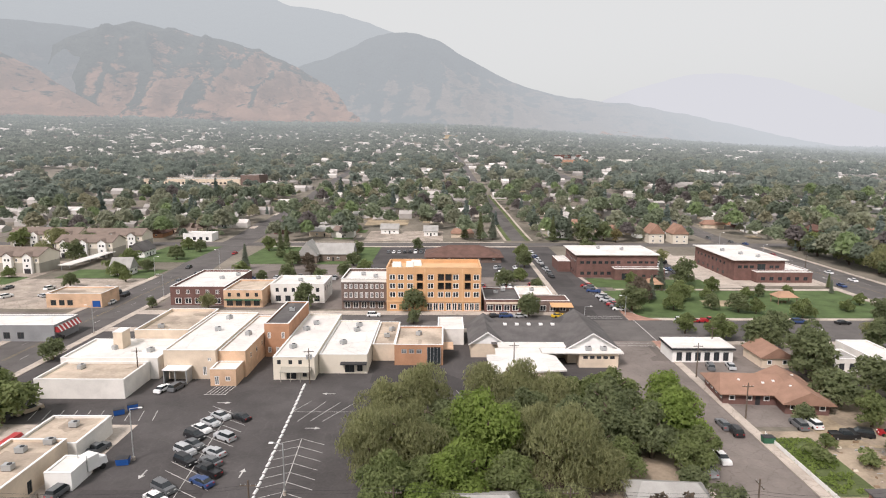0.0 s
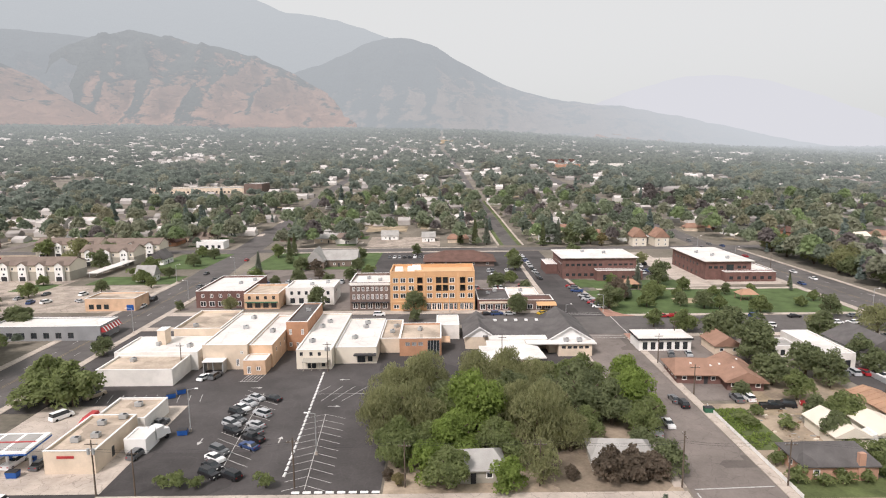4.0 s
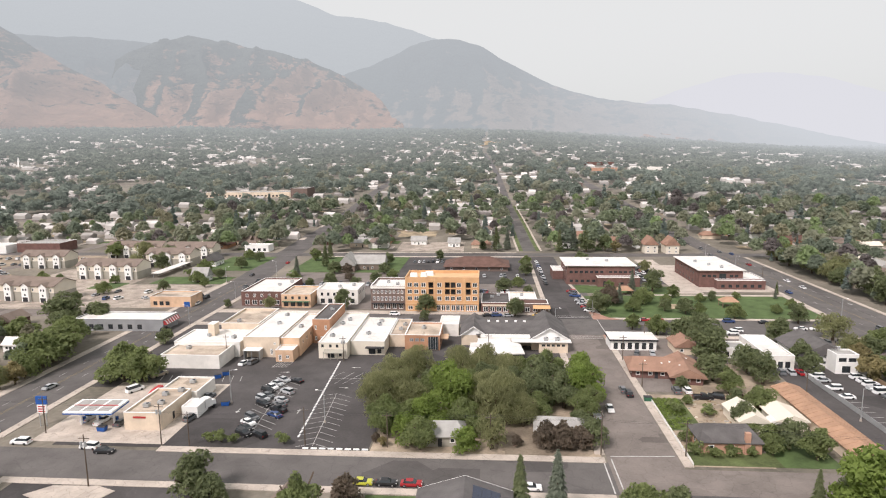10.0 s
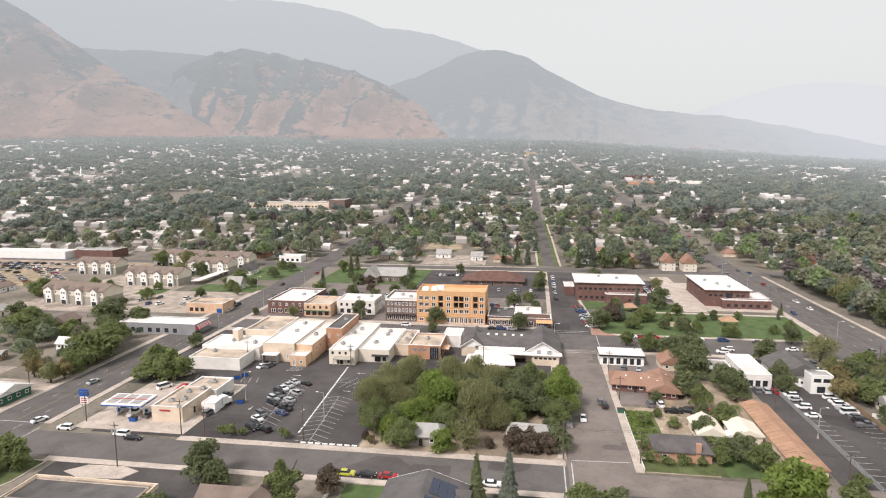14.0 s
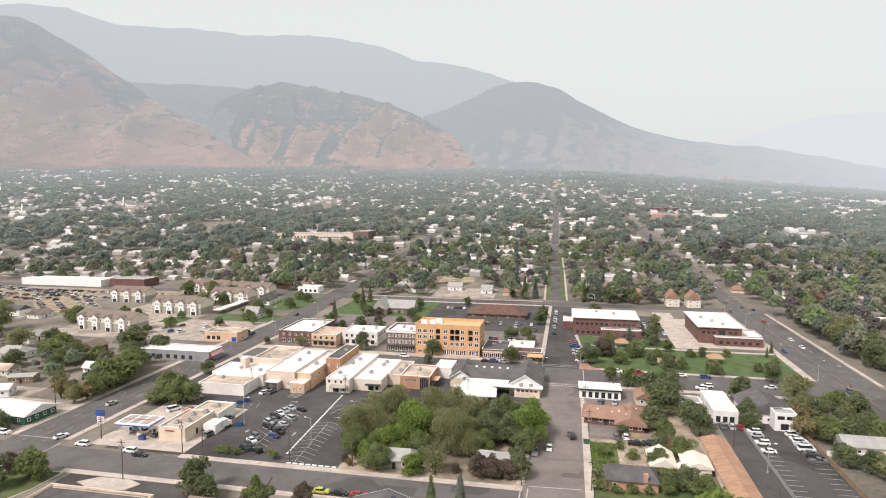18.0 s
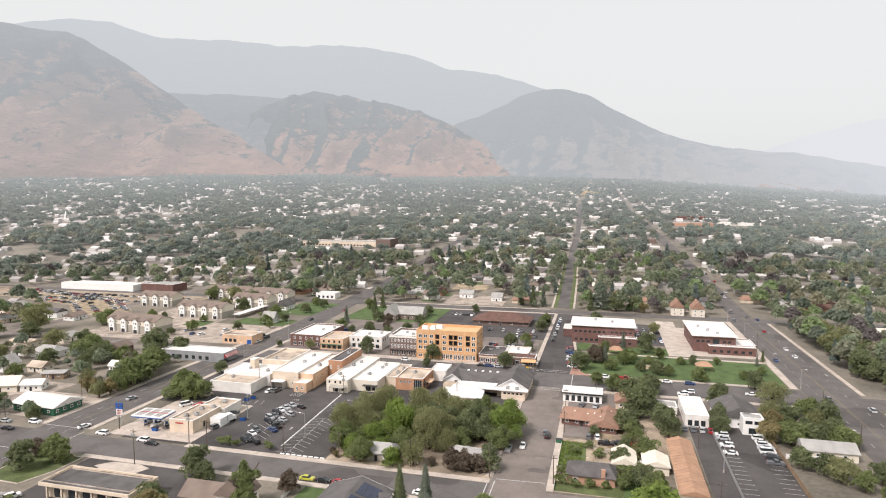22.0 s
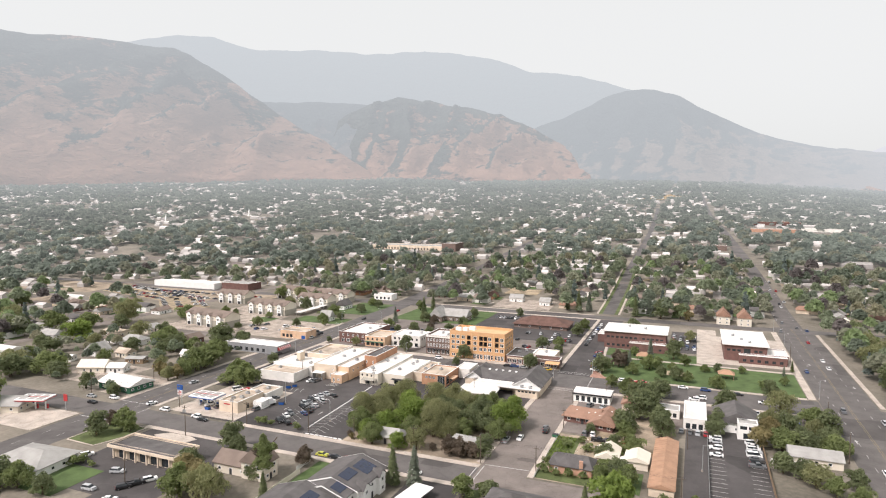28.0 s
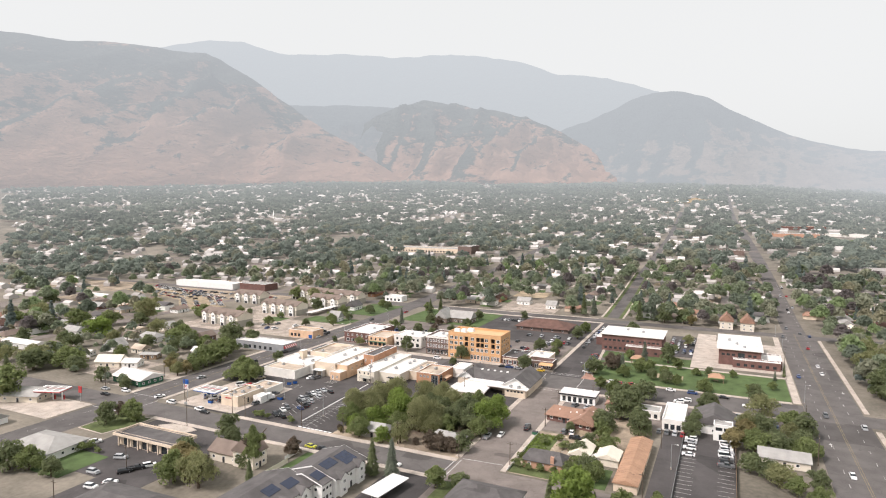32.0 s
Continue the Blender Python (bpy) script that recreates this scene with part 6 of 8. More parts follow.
plant("green", -147, -74, 2.1, sz=1.25)
plant("green", -112, -90, 1.55, sz=1.0)
plant("dark", -116.5, -79, 1.2, sz=0.9)
for x, y, s in ((80, 26, 0.6), (94, 30, 0.7), (104, 22, 0.5), (122, 26, 0.45), (130, 2, 0.5), (66, 44, 0.6), (88, 20, 0.5), (140, 10, 0.5)):
    plant("green", x, y, s)
# trees west of the main road, beside the east lot and along the avenue
for k, x, y, s, h in (("dark", -174, -30, 1.9, 1.4), ("dark", -163, -24, 1.3, 1.1), ("green", -203, -46, 2.1, 1.5), ("dark", -192, -52, 1.5, 1.2), ("olive", -290, 0, 2.0, 1.9), ("bright", -270, -54, 1.9, 1.3), ("green", -217, -112, 1.9, 1.3), ("dark", -226, -126, 2.0, 1.4), ("olive", -238, -118, 1.6, 1.2),
                      ("dark", -203, -117, 1.3, 1.0), ("dark", -320, -60, 1.9, 1.4), ("green", -318, -38, 2.0, 1.4), ("green", -265, 32, 1.7, 1.2), ("dark", -433, 16, 1.6, 1.2), ("dark", -298, -88, 1.0, 1.0), ("yellow", -157, -95, 1.0, 1.0), ("olive", -334, 46, 1.2, 1.0), ("dark", -362, 24, 0.8, 0.8),
                      ("green", -180, -48, 1.2, 1.0), ("dark", -214, -62, 1.2, 1.0), ("olive", -246, -62, 1.0, 0.9), ("dark", -256, -84, 1.3, 1.1), ("green", -250, -100, 1.2, 1.0), ("dark", -272, -78, 1.1, 1.0), ("green", -210, -84, 0.8, 0.8), ("olive", -242, -32, 1.3, 1.1), ("dark", -226, -26, 1.2, 1.0), ("green", -300, -24, 1.6, 1.2), ("dark", -278, -16, 1.3, 1.0),
                      ("green", -160, -70, 1.0, 0.9), ("dark", -186, -68, 0.9, 0.9), ("olive", -168, -84, 0.7, 0.7), ("green", -300, -110, 1.6, 1.2), ("dark", -280, -118, 1.5, 1.2), ("olive", -258, -122, 1.3, 1.0), ("green", -350, -60, 1.8, 1.3), ("dark", -345, -90, 1.7, 1.3), ("olive", -370, -30, 1.7, 1.3),
                      ("green", -196, 30, 0.8, 0.8), ("dark", -168, 38, 0.7, 0.7), ("green", -160, 60, 0.8, 0.8), ("dark", -152, 72, 0.7, 0.7), ("green", -170, 92, 1.0, 0.9), ("dark", -152, 104, 0.9, 0.9), ("dark", -200, 96, 1.2, 1.1), ("olive", -218, 100, 1.1, 1.0), ("green", -196, 120, 1.2, 1.1), ("dark", -216, 134, 1.4, 1.2), ("olive", -236, 140, 1.5, 1.3), ("green", -258, 142, 1.4, 1.2),
                      ("dark", 53.4, 0.5, 1.2, 0.95), ("conifer", 65.8, 18, 0.8, 0.7), ("green", 76.5, 16.7, 1.0, 0.9), ("dark", 90.7, -0.3, 0.9, 0.85), ("green", 109, -7.6, 0.8, 0.8), ("dark", 84, -36, 1.3, 1.15), ("dark", 111, -42.7, 1.1, 0.95), ("olive", 133, -37.5, 1.2, 1.0),
                      ("dark", 132, -62, 1.1, 0.9), ("green", 143, -50, 1.1, 0.9), ("dark", 147.5, -57, 1.2, 1.0), ("dark", 74, -82, 1.2, 1.0), ("dark", 78, -66, 1.4, 1.2), ("dark", 107, -74, 0.9, 0.85), ("yellow", 121.7, -80, 1.2, 1.1), ("green", 129, -80, 1.2, 0.9), ("green", 146, -78, 1.1, 0.9), ("dark", 137, -78, 1.1, 0.9), ("olive", 135.5, -108.5, 1.1, 0.8), ("dark", 127, -101, 0.8, 0.8),
                      ("dark", 147, -107, 0.8, 0.7), ("dark", 60, -126, 0.6, 0.5), ("bush", 66, -124, 1.2, 0.9), ("bush", 70, -118, 1.3, 0.9), ("bush", 64, -108, 1.2, 0.8), ("bush", 73, -110, 1.4, 1.0), ("green", 79, -104, 0.9, 0.8), ("bush", 56, -106, 1.2, 0.8), ("bush", 60, -101, 1.0, 0.8)):
    plant(k, x, y, s, sz=h)
q = random.Random(5)
for y in range(-130, 152, 9):
    if abs(y + 24) > 14:
        plant(q.choice(("green", "dark", "olive", "dark", "green")), 189 + q.uniform(-4, 9), y + q.uniform(-3, 3), q.uniform(1.2, 1.8), sz=q.uniform(1.0, 1.4))

loose = []
WEST_HOUSES = ((-196, -101), (-184, -97), (-283, -63), (-229, -47), (-227, -75), (-262, -33), (-231, -93), (-285, -95), (-270, -95), (-298, -95), (-197, -31), (-171, -62), (-250, -16), (-246, -48), (-208, -72), (-190, -80), (-156, -116), (-166, -114))
for i in range(120):
    x, y = q.uniform(-304, -150), q.uniform(-127, -40)
    if all(math.hypot(x - a, y - b) > 10.5 for a, b in WEST_HOUSES) and not (x > -215 and -120 < y < -88):
        loose.append((0, x, y, q.choice(("green", "dark", "olive", "dark", "green", "yellow")), q.uniform(0.4, 1.0)))
for k, x, y, s in (("dark", -66, 44, 0.7), ("dark", -58, 60, 0.8), ("green", -50, 72, 0.7), ("dark", -82, 56, 0.8), ("plum", -74, 66, 0.7), ("dark", -92, 50, 0.6), ("green", -104, 60, 0.8), ("dark", 12, 40, 0.9), ("green", 20, 52, 0.7), ("dark", 24, 30, 0.7), ("dark", 26, 84, 0.9), ("green", 27, 104, 0.9), ("dark", -28, 136, 0.7), ("green", -112, 132, 0.9), ("conifer", -104, 140, 1.0),
                   ("green", -150, 48, 0.6), ("bush", -152, 20, 1.2), ("bush", -147, 20, 1.2), ("bush", -142.6, 21, 1.1), ("bush", -168, 80, 1.3), ("bush", -163, 81, 1.3), ("bush", -158, 80, 1.2), ("bush", -174, 79, 1.3), ("dark", -150, 130, 0.8), ("green", -160, 138, 0.8), ("dark", -240, 58, 0.6), ("green", -206, 56, 0.6), ("dark", -200, 14, 0.6), ("green", -252, 60, 0.7)):
    plant(k, x, y, s)

# ---------- the town around: trees and houses ----------
FOOT = [(-74, -38, 234, 264), (-66, -12, 168, 214), (-380, -228, 515, 568), (85, 145, 622, 662), (180, 400, 850, 1000), (195, 385, 1070, 1170), (-121, 32, -24, 151), (-125, 35, -150, 30), (-118, -48, 88, 122), (-26, 22, 92, 124), (30, 152, -150, 150), (-205, -120, -45, 70), (-300, -142, -5, 160), (-430, -262, 100, 180), (-180, -135, -172, -100), (-125, -20, -235, -150), (-30, 70, -235, -150), (-305, -142, -130, -5)]
ROADX = ((-131.5, 11), (38, 10), (162.5, 12), (-300, 5), (-470, 5), (-650, 5), (330, 5), (500, 5))
ROADY = ((-141.5, 10), (-9, 11), (159, 8.5), (330, 5), (500, 5), (680, 5), (900, 5))


def road_x(i, y):
    pts = (R1, R2, R3)[i] if i < 3 else None
    if pts is None:
        return ROADX[i][0] * (1 + 0.05 * max(0, y) / 900)
    for (xa, ya), (xb, yb) in zip(pts, pts[1:]):
        if ya <= y <= yb:
            return xa + (xb - xa) * (y - ya) / (yb - ya)
    return pts[-1][0]


def free(x, y, m=0.0):
    if any(abs(x - road_x(i, y)) < (w if y < 230 else w * 0.55) + m for i, (_, w) in enumerate(ROADX)) or any(abs(y - c) < w + m for c, w in ROADY):
        return False
    return not any(a - m < x < b + m and c - m < y < d + m for a, b, c, d in FOOT)


def seen(x, y, m=25):
    return x > 117 - 1.72 * (y + 332) - m and x < max(-13 + 0.735 * (y + 212), 117 + 0.22 * (y + 332)) + m and y > -240


houses = []
HK = [("siding_w", "roof_lgrey", "white one-storey house with pale roof"), ("siding", "roof_taupe", "cream house with taupe roof"), ("brick_or", "roof_brown", "brick house with brown roof"), ("siding_w", "roof_grey", "white house with dark grey roof"),
      ("stucco", "roof_red", "tan house with red-brown roof"), ("brick", "roof_lgrey", "brick house with pale grey roof"), ("siding_g", "siding", "grey-green house with pale metal roof"), ("stucco_white", "roof_taupe", "white stuccoed house with brown roof")]
HT = []
for i, (a, b, c) in enumerate(HK):
    t = gable_house(13 + (i % 3) * 1.5, 8.5 + (i % 2), 2.9 + (1.6 if i in (3, 7) else 0), 2.3 + 0.3 * (i % 3), a, b, "house", c, hip=(0.0, 0.5, 0.0)[i % 3], nwin=1)
    t.matrix_basis = pose(0, 0, -80)
    HT.append(t)
# houses and sheds west of the main road
for x, y, w, d, h, up, wl, rf, a, hp, lb in ((-196, -101, 14, 9, 3.2, 3.0, "siding", "siding", 22, 0.0, "cream house with cream metal gabled roof"), (-184, -97, 9, 7, 3.0, 1.6, "siding_w", "roof_white", 22, 0.0, "small white shop with bright low roof"), (-283, -63, 16, 9, 5.6, 2.4, "siding_w", "roof_lgrey", 0, 0.4, "white two-storey house with pale roof"),
                                           (-229, -47, 15, 11, 3.2, 2.6, "siding_w", "roof_lgrey", 0, 0.6, "white house with pale hipped roof"), (-227, -75, 10, 9, 3.2, 3.8, "siding_w", "roof_lgrey", 90, 0.0, "white gabled cottage with pale roof"), (-388, -8, 9, 9, 3.2, 4.4, "siding_w", "roof_lgrey", 90, 0.0, "white steep-gabled house among trees"),
                                           (-262, -33, 16, 9, 3.2, 1.0, "siding", "roof_tan", 0, 0.0, "low tan-roofed house with carport"), (-231, -93, 11, 6, 2.8, 0.8, "siding_w", "roof_white", 20, 0.0, "low white garage with flat roof"), (-285, -95, 32, 9, 3.4, 1.4, "siding_w", "roof_white", 0, 0.0, "long white shed with bright metal roof"),
                                           (-197, -31, 10, 8, 3.6, 2.6, "brick", "roof_taupe", 90, 0.0, "brick gabled house behind trees"), (-171, -62, 6, 5, 3.0, 2.0, "siding_w", "roof_white", 0, 0.0, "tiny white gabled shed"), (-372, 45, 17, 9, 3.4, 1.0, "siding", "roof_white", 0, 0.0, "low house with a pale flat roof"), (-505, 56, 28, 10, 4.0, 1.0, "siding", "roof_tan", 0, 0.0, "long low building with a tan roof"),
                                           (-250, -16, 13, 9, 3.0, 2.4, "siding", "roof_lgrey", 90, 0.3, "cream house with pale hipped roof"), (-246, -48, 9, 8, 2.9, 2.2, "siding_w", "roof_taupe", 0, 0.0, "white bungalow with taupe roof"), (-208, -72, 9, 7, 2.8, 2.0, "siding", "roof_tan", 0, 0.0, "small tan-roofed garden house beside trees"), (-190, -80, 10, 6, 2.8, 0.6, "wood", "roof_lgrey", 20, 0.0, "open wooden shed with pale roof"),
                                           (-330, -10, 13, 9, 3.0, 2.4, "siding_w", "roof_grey", 0, 0.0, "white house with grey roof"), (-340, 20, 15, 9, 3.0, 2.2, "stucco", "roof_lgrey", 90, 0.3, "tan house with pale roof"), (-300, 40, 12, 9, 3.0, 2.2, "siding_w", "roof_taupe", 90, 0.0, "white house with taupe roof")):
    t = gable_house(w, d, h, up, wl, rf, "house", lb, hip=hp, nwin=2)
    t.matrix_basis = pose(x, y, 0, rz=a)
q = random.Random(11)
cells = {}
for yy in range(-230, 620, 21):
    for xx in range(-900, 620, 20):
        x, y = xx + q.uniform(-4, 4), yy + q.uniform(-3.5, 3.5)
        if seen(x, y) and free(x, y, 8) and q.random() < 0.72 and math.hypot(x - 60, y + 300) < 780:
            houses.append((x, y, q.choice((0, 90)) + q.uniform(-4, 4)))
# bare yards and low sheds round the warehouse
YARD = [(-452, 130), (-400, 118), (-345, 104), (-296, 62)]
open_ground = lambda x, y: -590 < x < -285 and 18 < y < 150 and y > -28 - 0.16 * (x + 285)
in_yard = lambda x, y, m=0.0: any(math.hypot(x - xa - (xb - xa) * k / 6, y - ya - (yb - ya) * k / 6) < 21 + m for (xa, ya), (xb, yb) in zip(YARD, YARD[1:]) for k in range(7))
strip("car_yard", YARD, -19, 19, 0.06, M["straw"], "bare tan gravel yard full of parked cars", "yard")
strip("bare_yard", [(-585, 112), (-462, 128)], -34, 30, 0.05, M["dry"], "bare dusty ground round low sheds", "yard")
strip("bare_yard_south", [(-470, 62), (-352, 44)], -22, 22, 0.055, M["dry"], "bare dusty ground between low houses", "yard")
strip("yard_asphalt", [(-455, 36), (-305, 12)], -7, 7, 0.062, M["asphalt_old"], "worn asphalt lane beside bare yards", "road")
houses = [p for p in houses if not in_yard(p[0], p[1], 8)]
houses.sort(key=lambda p: math.hypot(p[0] - 60, p[1] + 300))
far_list = houses[80:]
for i, (x, y, a) in enumerate(houses):
    if i < 80:
        copy_thing(HT[q.randrange(len(HT))], pose(x, y, rise(x, y) - 0.1, rz=a + q.choice((0, 180))))
    cells.setdefault((int(x // 20), int(y // 20)), []).append((x, y))


def patches(name, material, label, category, seed, w, d, side, share, z):
    """Thin ground patches beside the houses, joined: one sloped quad each."""
    r, mb = random.Random(seed), MB()
    for x, y, a in houses[:420]:
        if r.random() < share:
            c, n = math.cos(radians(a)), math.sin(radians(a))
            u, v, hw, hd = side[0] + r.uniform(-2, 2), side[1] + r.uniform(-2, 2), w * r.uniform(0.7, 1.3) / 2, d * r.uniform(0.7, 1.3) / 2
            pts = [(x + (u + i) * c - (v + j) * n, y + (u + i) * n + (v + j) * c) for i, j in ((-hw, -hd), (hw, -hd), (hw, hd), (-hw, hd))]
            mb.add([(px, py, rise(px, py) + z) for px, py in pts], [(0, 1, 2, 3)])
    tagged(part(name, mb, M[material]), label, category, kind="structure")


patches("driveways", "concrete", "pale concrete driveways beside the houses", "pavement", 31, 4.0, 13.0, (9.5, -3.0), 0.7, 0.075)
patches("house_lawns", "lawn", "small green lawns before and behind the houses", "lawn", 32, 13.0, 7.0, (0.0, -8.5), 0.55, 0.065)
patches("house_yards", "straw", "dry straw-coloured back yards of the houses", "yard", 33, 14.0, 8.0, (0.0, 9.0), 0.4, 0.07)


def near_house(x, y, r=7.5):
    i, j = int(x // 20), int(y // 20)
    return any(math.hypot(x - a, y - b) < r for di in (-1, 0, 1) for dj in (-1, 0, 1) for a, b in cells.get((i + di, j + dj), ()))


kinds = ("green", "olive", "dark", "olive", "green", "dark", "green", "yellow", "conifer", "olive", "dark", "green", "bright", "plum")
spots = []
for yy in range(-235, 520, 10):
    for xx in range(-760, 460, 10):
        x, y = xx + q.uniform(-4.5, 4.5), yy + q.uniform(-4.5, 4.5)
        d = math.hypot(x - 60, y + 300)
        if d < 760 and seen(x, y, 12) and free(x, y, 3) and not near_house(x, y, 6.5) and q.random() < (0.74 if x < 150 else 0.80):
            spots.append((d, x, y, kinds[q.randrange(len(kinds))], q.uniform(0.75, 1.75) if q.random() < 0.75 else q.uniform(0.4, 0.8)))
thin = random.Random(77)
spots = [p for p in spots if p[1] > -280 or not in_yard(p[1], p[2], 3) and thin.random() < (0.22 if open_ground(p[1], p[2]) else 0.62)]
spots.sort()
for d, x, y, k, s in spots[:52]:
    plant(k, x, y, s)
# the rest of the suburb's trees, leaf by leaf but joined
low = {k: (lambda bl: leaf_cloud(bl, 460, 0.72, 0.0, 5 + i))([(0, 0, 6.3, 3.2, 3.2, 3.4), (1.8, 0.6, 5.6, 2.2, 2.2, 2.2), (-1.6, 1.2, 6.0, 2.2, 2.2, 2.3), (0.3, -1.9, 5.4, 2.3, 2.3, 2.0), (-0.4, 0.4, 8.6, 1.9, 1.9, 1.7)] if k != "conifer" else [(0, 0, 3, 2.2, 2.2, 2), (0, 0, 6, 1.6, 1.6, 2.2), (0, 0, 9.5, 0.9, 0.9, 2.4), (0, 0, 12, 0.4, 0.4, 1.5)])
       for i, k in enumerate(sorted(set(kinds)))}
LF = {"green": 0, "olive": 1, "bright": 2, "dark": 3, "yellow": 4, "plum": 5, "conifer": 6}
for k in sorted(low):
    V, n = [], 0
    v0 = low[k][0]
    for d, x, y, kk, s in spots[52:] + loose:
        if kk == k:
            a = x * 7.3
            c, sn = math.cos(a) * s, math.sin(a) * s
            V.append(np.stack([v0[:, 0] * c - v0[:, 1] * sn + x, v0[:, 0] * sn + v0[:, 1] * c + y, v0[:, 2] * s + rise(x, y)], 1))
    V = np.concatenate(V)
    me = mesh_np("garden_trees", V, np.arange(len(V)).reshape(-1, 3), HAZED_LEAF[LF[k]])
    tagged(new("garden_trees", me), k + " garden trees filling the suburb blocks", "trees", kind="stuff")

# landmarks among the far trees
for x, y, w, d, h in ((-965, 678, 13, 22, 6), (-932, 907, 13, 22, 6), (-1402, 1042, 14, 24, 6)):
    z = rise(x, y)
    t = thing("far_church", "white church with a pointed steeple among trees", "church", pose(x, y, z - 1))
    part("nave", MB().box(-w / 2, w / 2, 0, d, 0, h), M["siding_w"], t)
    part("roof", MB().add([(-w / 2 - 1, -1, h), (w / 2 + 1, -1, h), (w / 2 + 1, d + 1, h), (-w / 2 - 1, d + 1, h), (0, -1, h + 7), (0, d + 1, h + 7)], [(0, 1, 4), (2, 3, 5), (0, 4, 5, 3), (1, 2, 5, 4), (3, 2, 1, 0)]), M["roof_lgrey"], t)
    part("tower", MB().box(-1.6, 1.6, -2.6, 0.6, 0, h + 5), M["siding_w"], t)
    part("steeple", MB().taper((-1.6, 1.6, -2.6, 0.6), h + 5, (-0.1, 0.1, -1.1, -0.9), h + 15), M["white"], t)
for x0, x1, y0, y1, h, wl, rf, lb in ((206, 290, 1085, 1125, 7, "brick", "brick_pink", "long low factory hall with pink-red roof"), (300, 380, 1100, 1150, 6, "stucco_white", "brick_pink", "wide hall with pink roof and white wall"), (190, 262, 930, 968, 6, "brick_pink", "roof_lgrey", "long brick school hall with pale roof"),
                                      (276, 352, 965, 995, 6, "stucco_white", "roof_white", "low white hall with flat roof"), (92, 138, 628, 652, 7, "brick_dk", "roof_taupe", "broad brown-roofed meeting hall among trees")):
    block("far_hall", lb, x0, x1, y0, y1, h, wl, rf, 0.4, z=rise(x0, y0) - 0.5)
strip("sports_field", [(225, 885), (390, 885)], -26, 26, 0.25, M["lawn"], "green sports field among the suburb trees", "field")
strip("tan_field", [(-66, 1900), (48, 2150)], -55, 55, 3.0, M["straw"], "dry tan field below the foothills", "field")
strip("bare_lot", [(-72, 250), (-40, 250)], -14, 12, 0.15, M["straw"], "bare tan lot behind houses", "yard")
strip("gravel_lot", [(-64, 192), (-14, 192)], -22, 20, 0.12, M["concrete_dirty"], "pale gravel lot beside cottages", "yard")
for x, y, w, d, wl, rf, lb in ((-50, 206, 12, 9, "siding_w", "roof_lgrey", "pale blue-white cottage with grey roof"), (-22, 198, 9, 12, "siding_w", "roof_lgrey", "white gabled cottage beside a gravel lot"), (-92, 196, 20, 11, "stucco", "roof_lgrey", "low shop with broad pale roof"), (-96, 236, 16, 10, "siding_w", "roof_taupe", "white house with taupe roof"),
                               (-172, 232, 16, 10, "siding_w", "roof_lgrey", "white house with pale roof beside road"), (-196, 206, 22, 10, "stucco", "roof_taupe", "low motel with brown roof"), (-186, 262, 30, 12, "stucco_white", "roof_lgrey", "long low white house row")):
    t = gable_house(w, d, 3.4, 3.0, wl, rf, "house", lb, nwin=2)
    t.matrix_basis = pose(x, y, rise(x, y))

# farther woods and roofs, too many to count
spots2 = [(x, y) for x, y, a in far_list]
for yy in range(200, 3900, 26):
    for k in range(int((2.6 * yy + 1200) / 60)):
        x, y = q.uniform(117 - 1.75 * (yy + 332), 0.74 * (yy + 260)), yy + q.uniform(-11, 11)
        if math.hypot(x - 60, y + 300) > 780 and free(x, y, 3):
            spots2.append((x, y))
room = {}
for x, y in spots2:
    room.setdefault((int(x // 40), int(y // 40)), []).append((x, y))


def roofed(x, y, r):
    """True where a tree would stand on a far house or right before it."""
    i, j = int(x // 40), int(y // 40)
    return any(abs(x - a) < r and -r * 1.7 < y - b < r * 0.6 for di in (-1, 0, 1) for dj in (-1, 0, 1) for a, b in room.get((i + di, j + dj), ()))


clump = [leaf_cloud([(0, 0, 5.2, 3.4, 3.4, 3.6), (2.0, 0.8, 4.4, 2.3, 2.3, 2.3), (-1.7, 1.4, 5.0, 2.3, 2.3, 2.5), (0.2, -2.1, 4.2, 2.4, 2.4, 2.1)], 104, 1.45, 0.0, 60 + i)[0] for i in range(5)]
far_clump = [leaf_cloud([(0, 0, 5.0, 3.6, 3.6, 3.6), (2.2, 0.8, 4.2, 2.5, 2.5, 2.4), (-1.9, -1.2, 4.6, 2.5, 2.5, 2.5)], 25, 3.1, 0.0, 80 + i)[0] for i in range(5)]
groves = {"leaf_mid": [], "leaf_mid_olive": []}
for yy in range(60, 1100, 11):
    for xx in range(-2000, 850, 11):
        x, y = xx + q.uniform(-5, 5), yy + q.uniform(-5, 5)
        d = math.hypot(x - 60, y + 300)
        if 745 < d < 1300 and seen(x, y) and free(x, y, 4) and not roofed(x, y, 10) and noise.noise((x * 0.012, y * 0.012, 1.1)) + q.uniform(-0.3, 0.3) > -0.10:
            c = clump[q.randrange(5)]
            a, s = q.uniform(0, 6.3), q.uniform(0.75, 2.0)
            ca, sa = math.cos(a) * s, math.sin(a) * s
            groves["leaf_mid" if q.random() < 0.75 else "leaf_mid_olive"].append(np.stack([c[:, 0] * ca - c[:, 1] * sa + x, c[:, 0] * sa + c[:, 1] * ca + y, c[:, 2] * s * q.uniform(0.75, 1.05) + rise(x, y)], 1))
for k, lb in (("leaf_mid", "green garden trees filling the suburb, haze painted in"), ("leaf_mid_olive", "olive garden trees among the suburb houses, haze painted in")):
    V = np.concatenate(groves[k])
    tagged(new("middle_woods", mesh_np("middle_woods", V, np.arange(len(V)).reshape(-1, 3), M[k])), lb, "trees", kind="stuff")
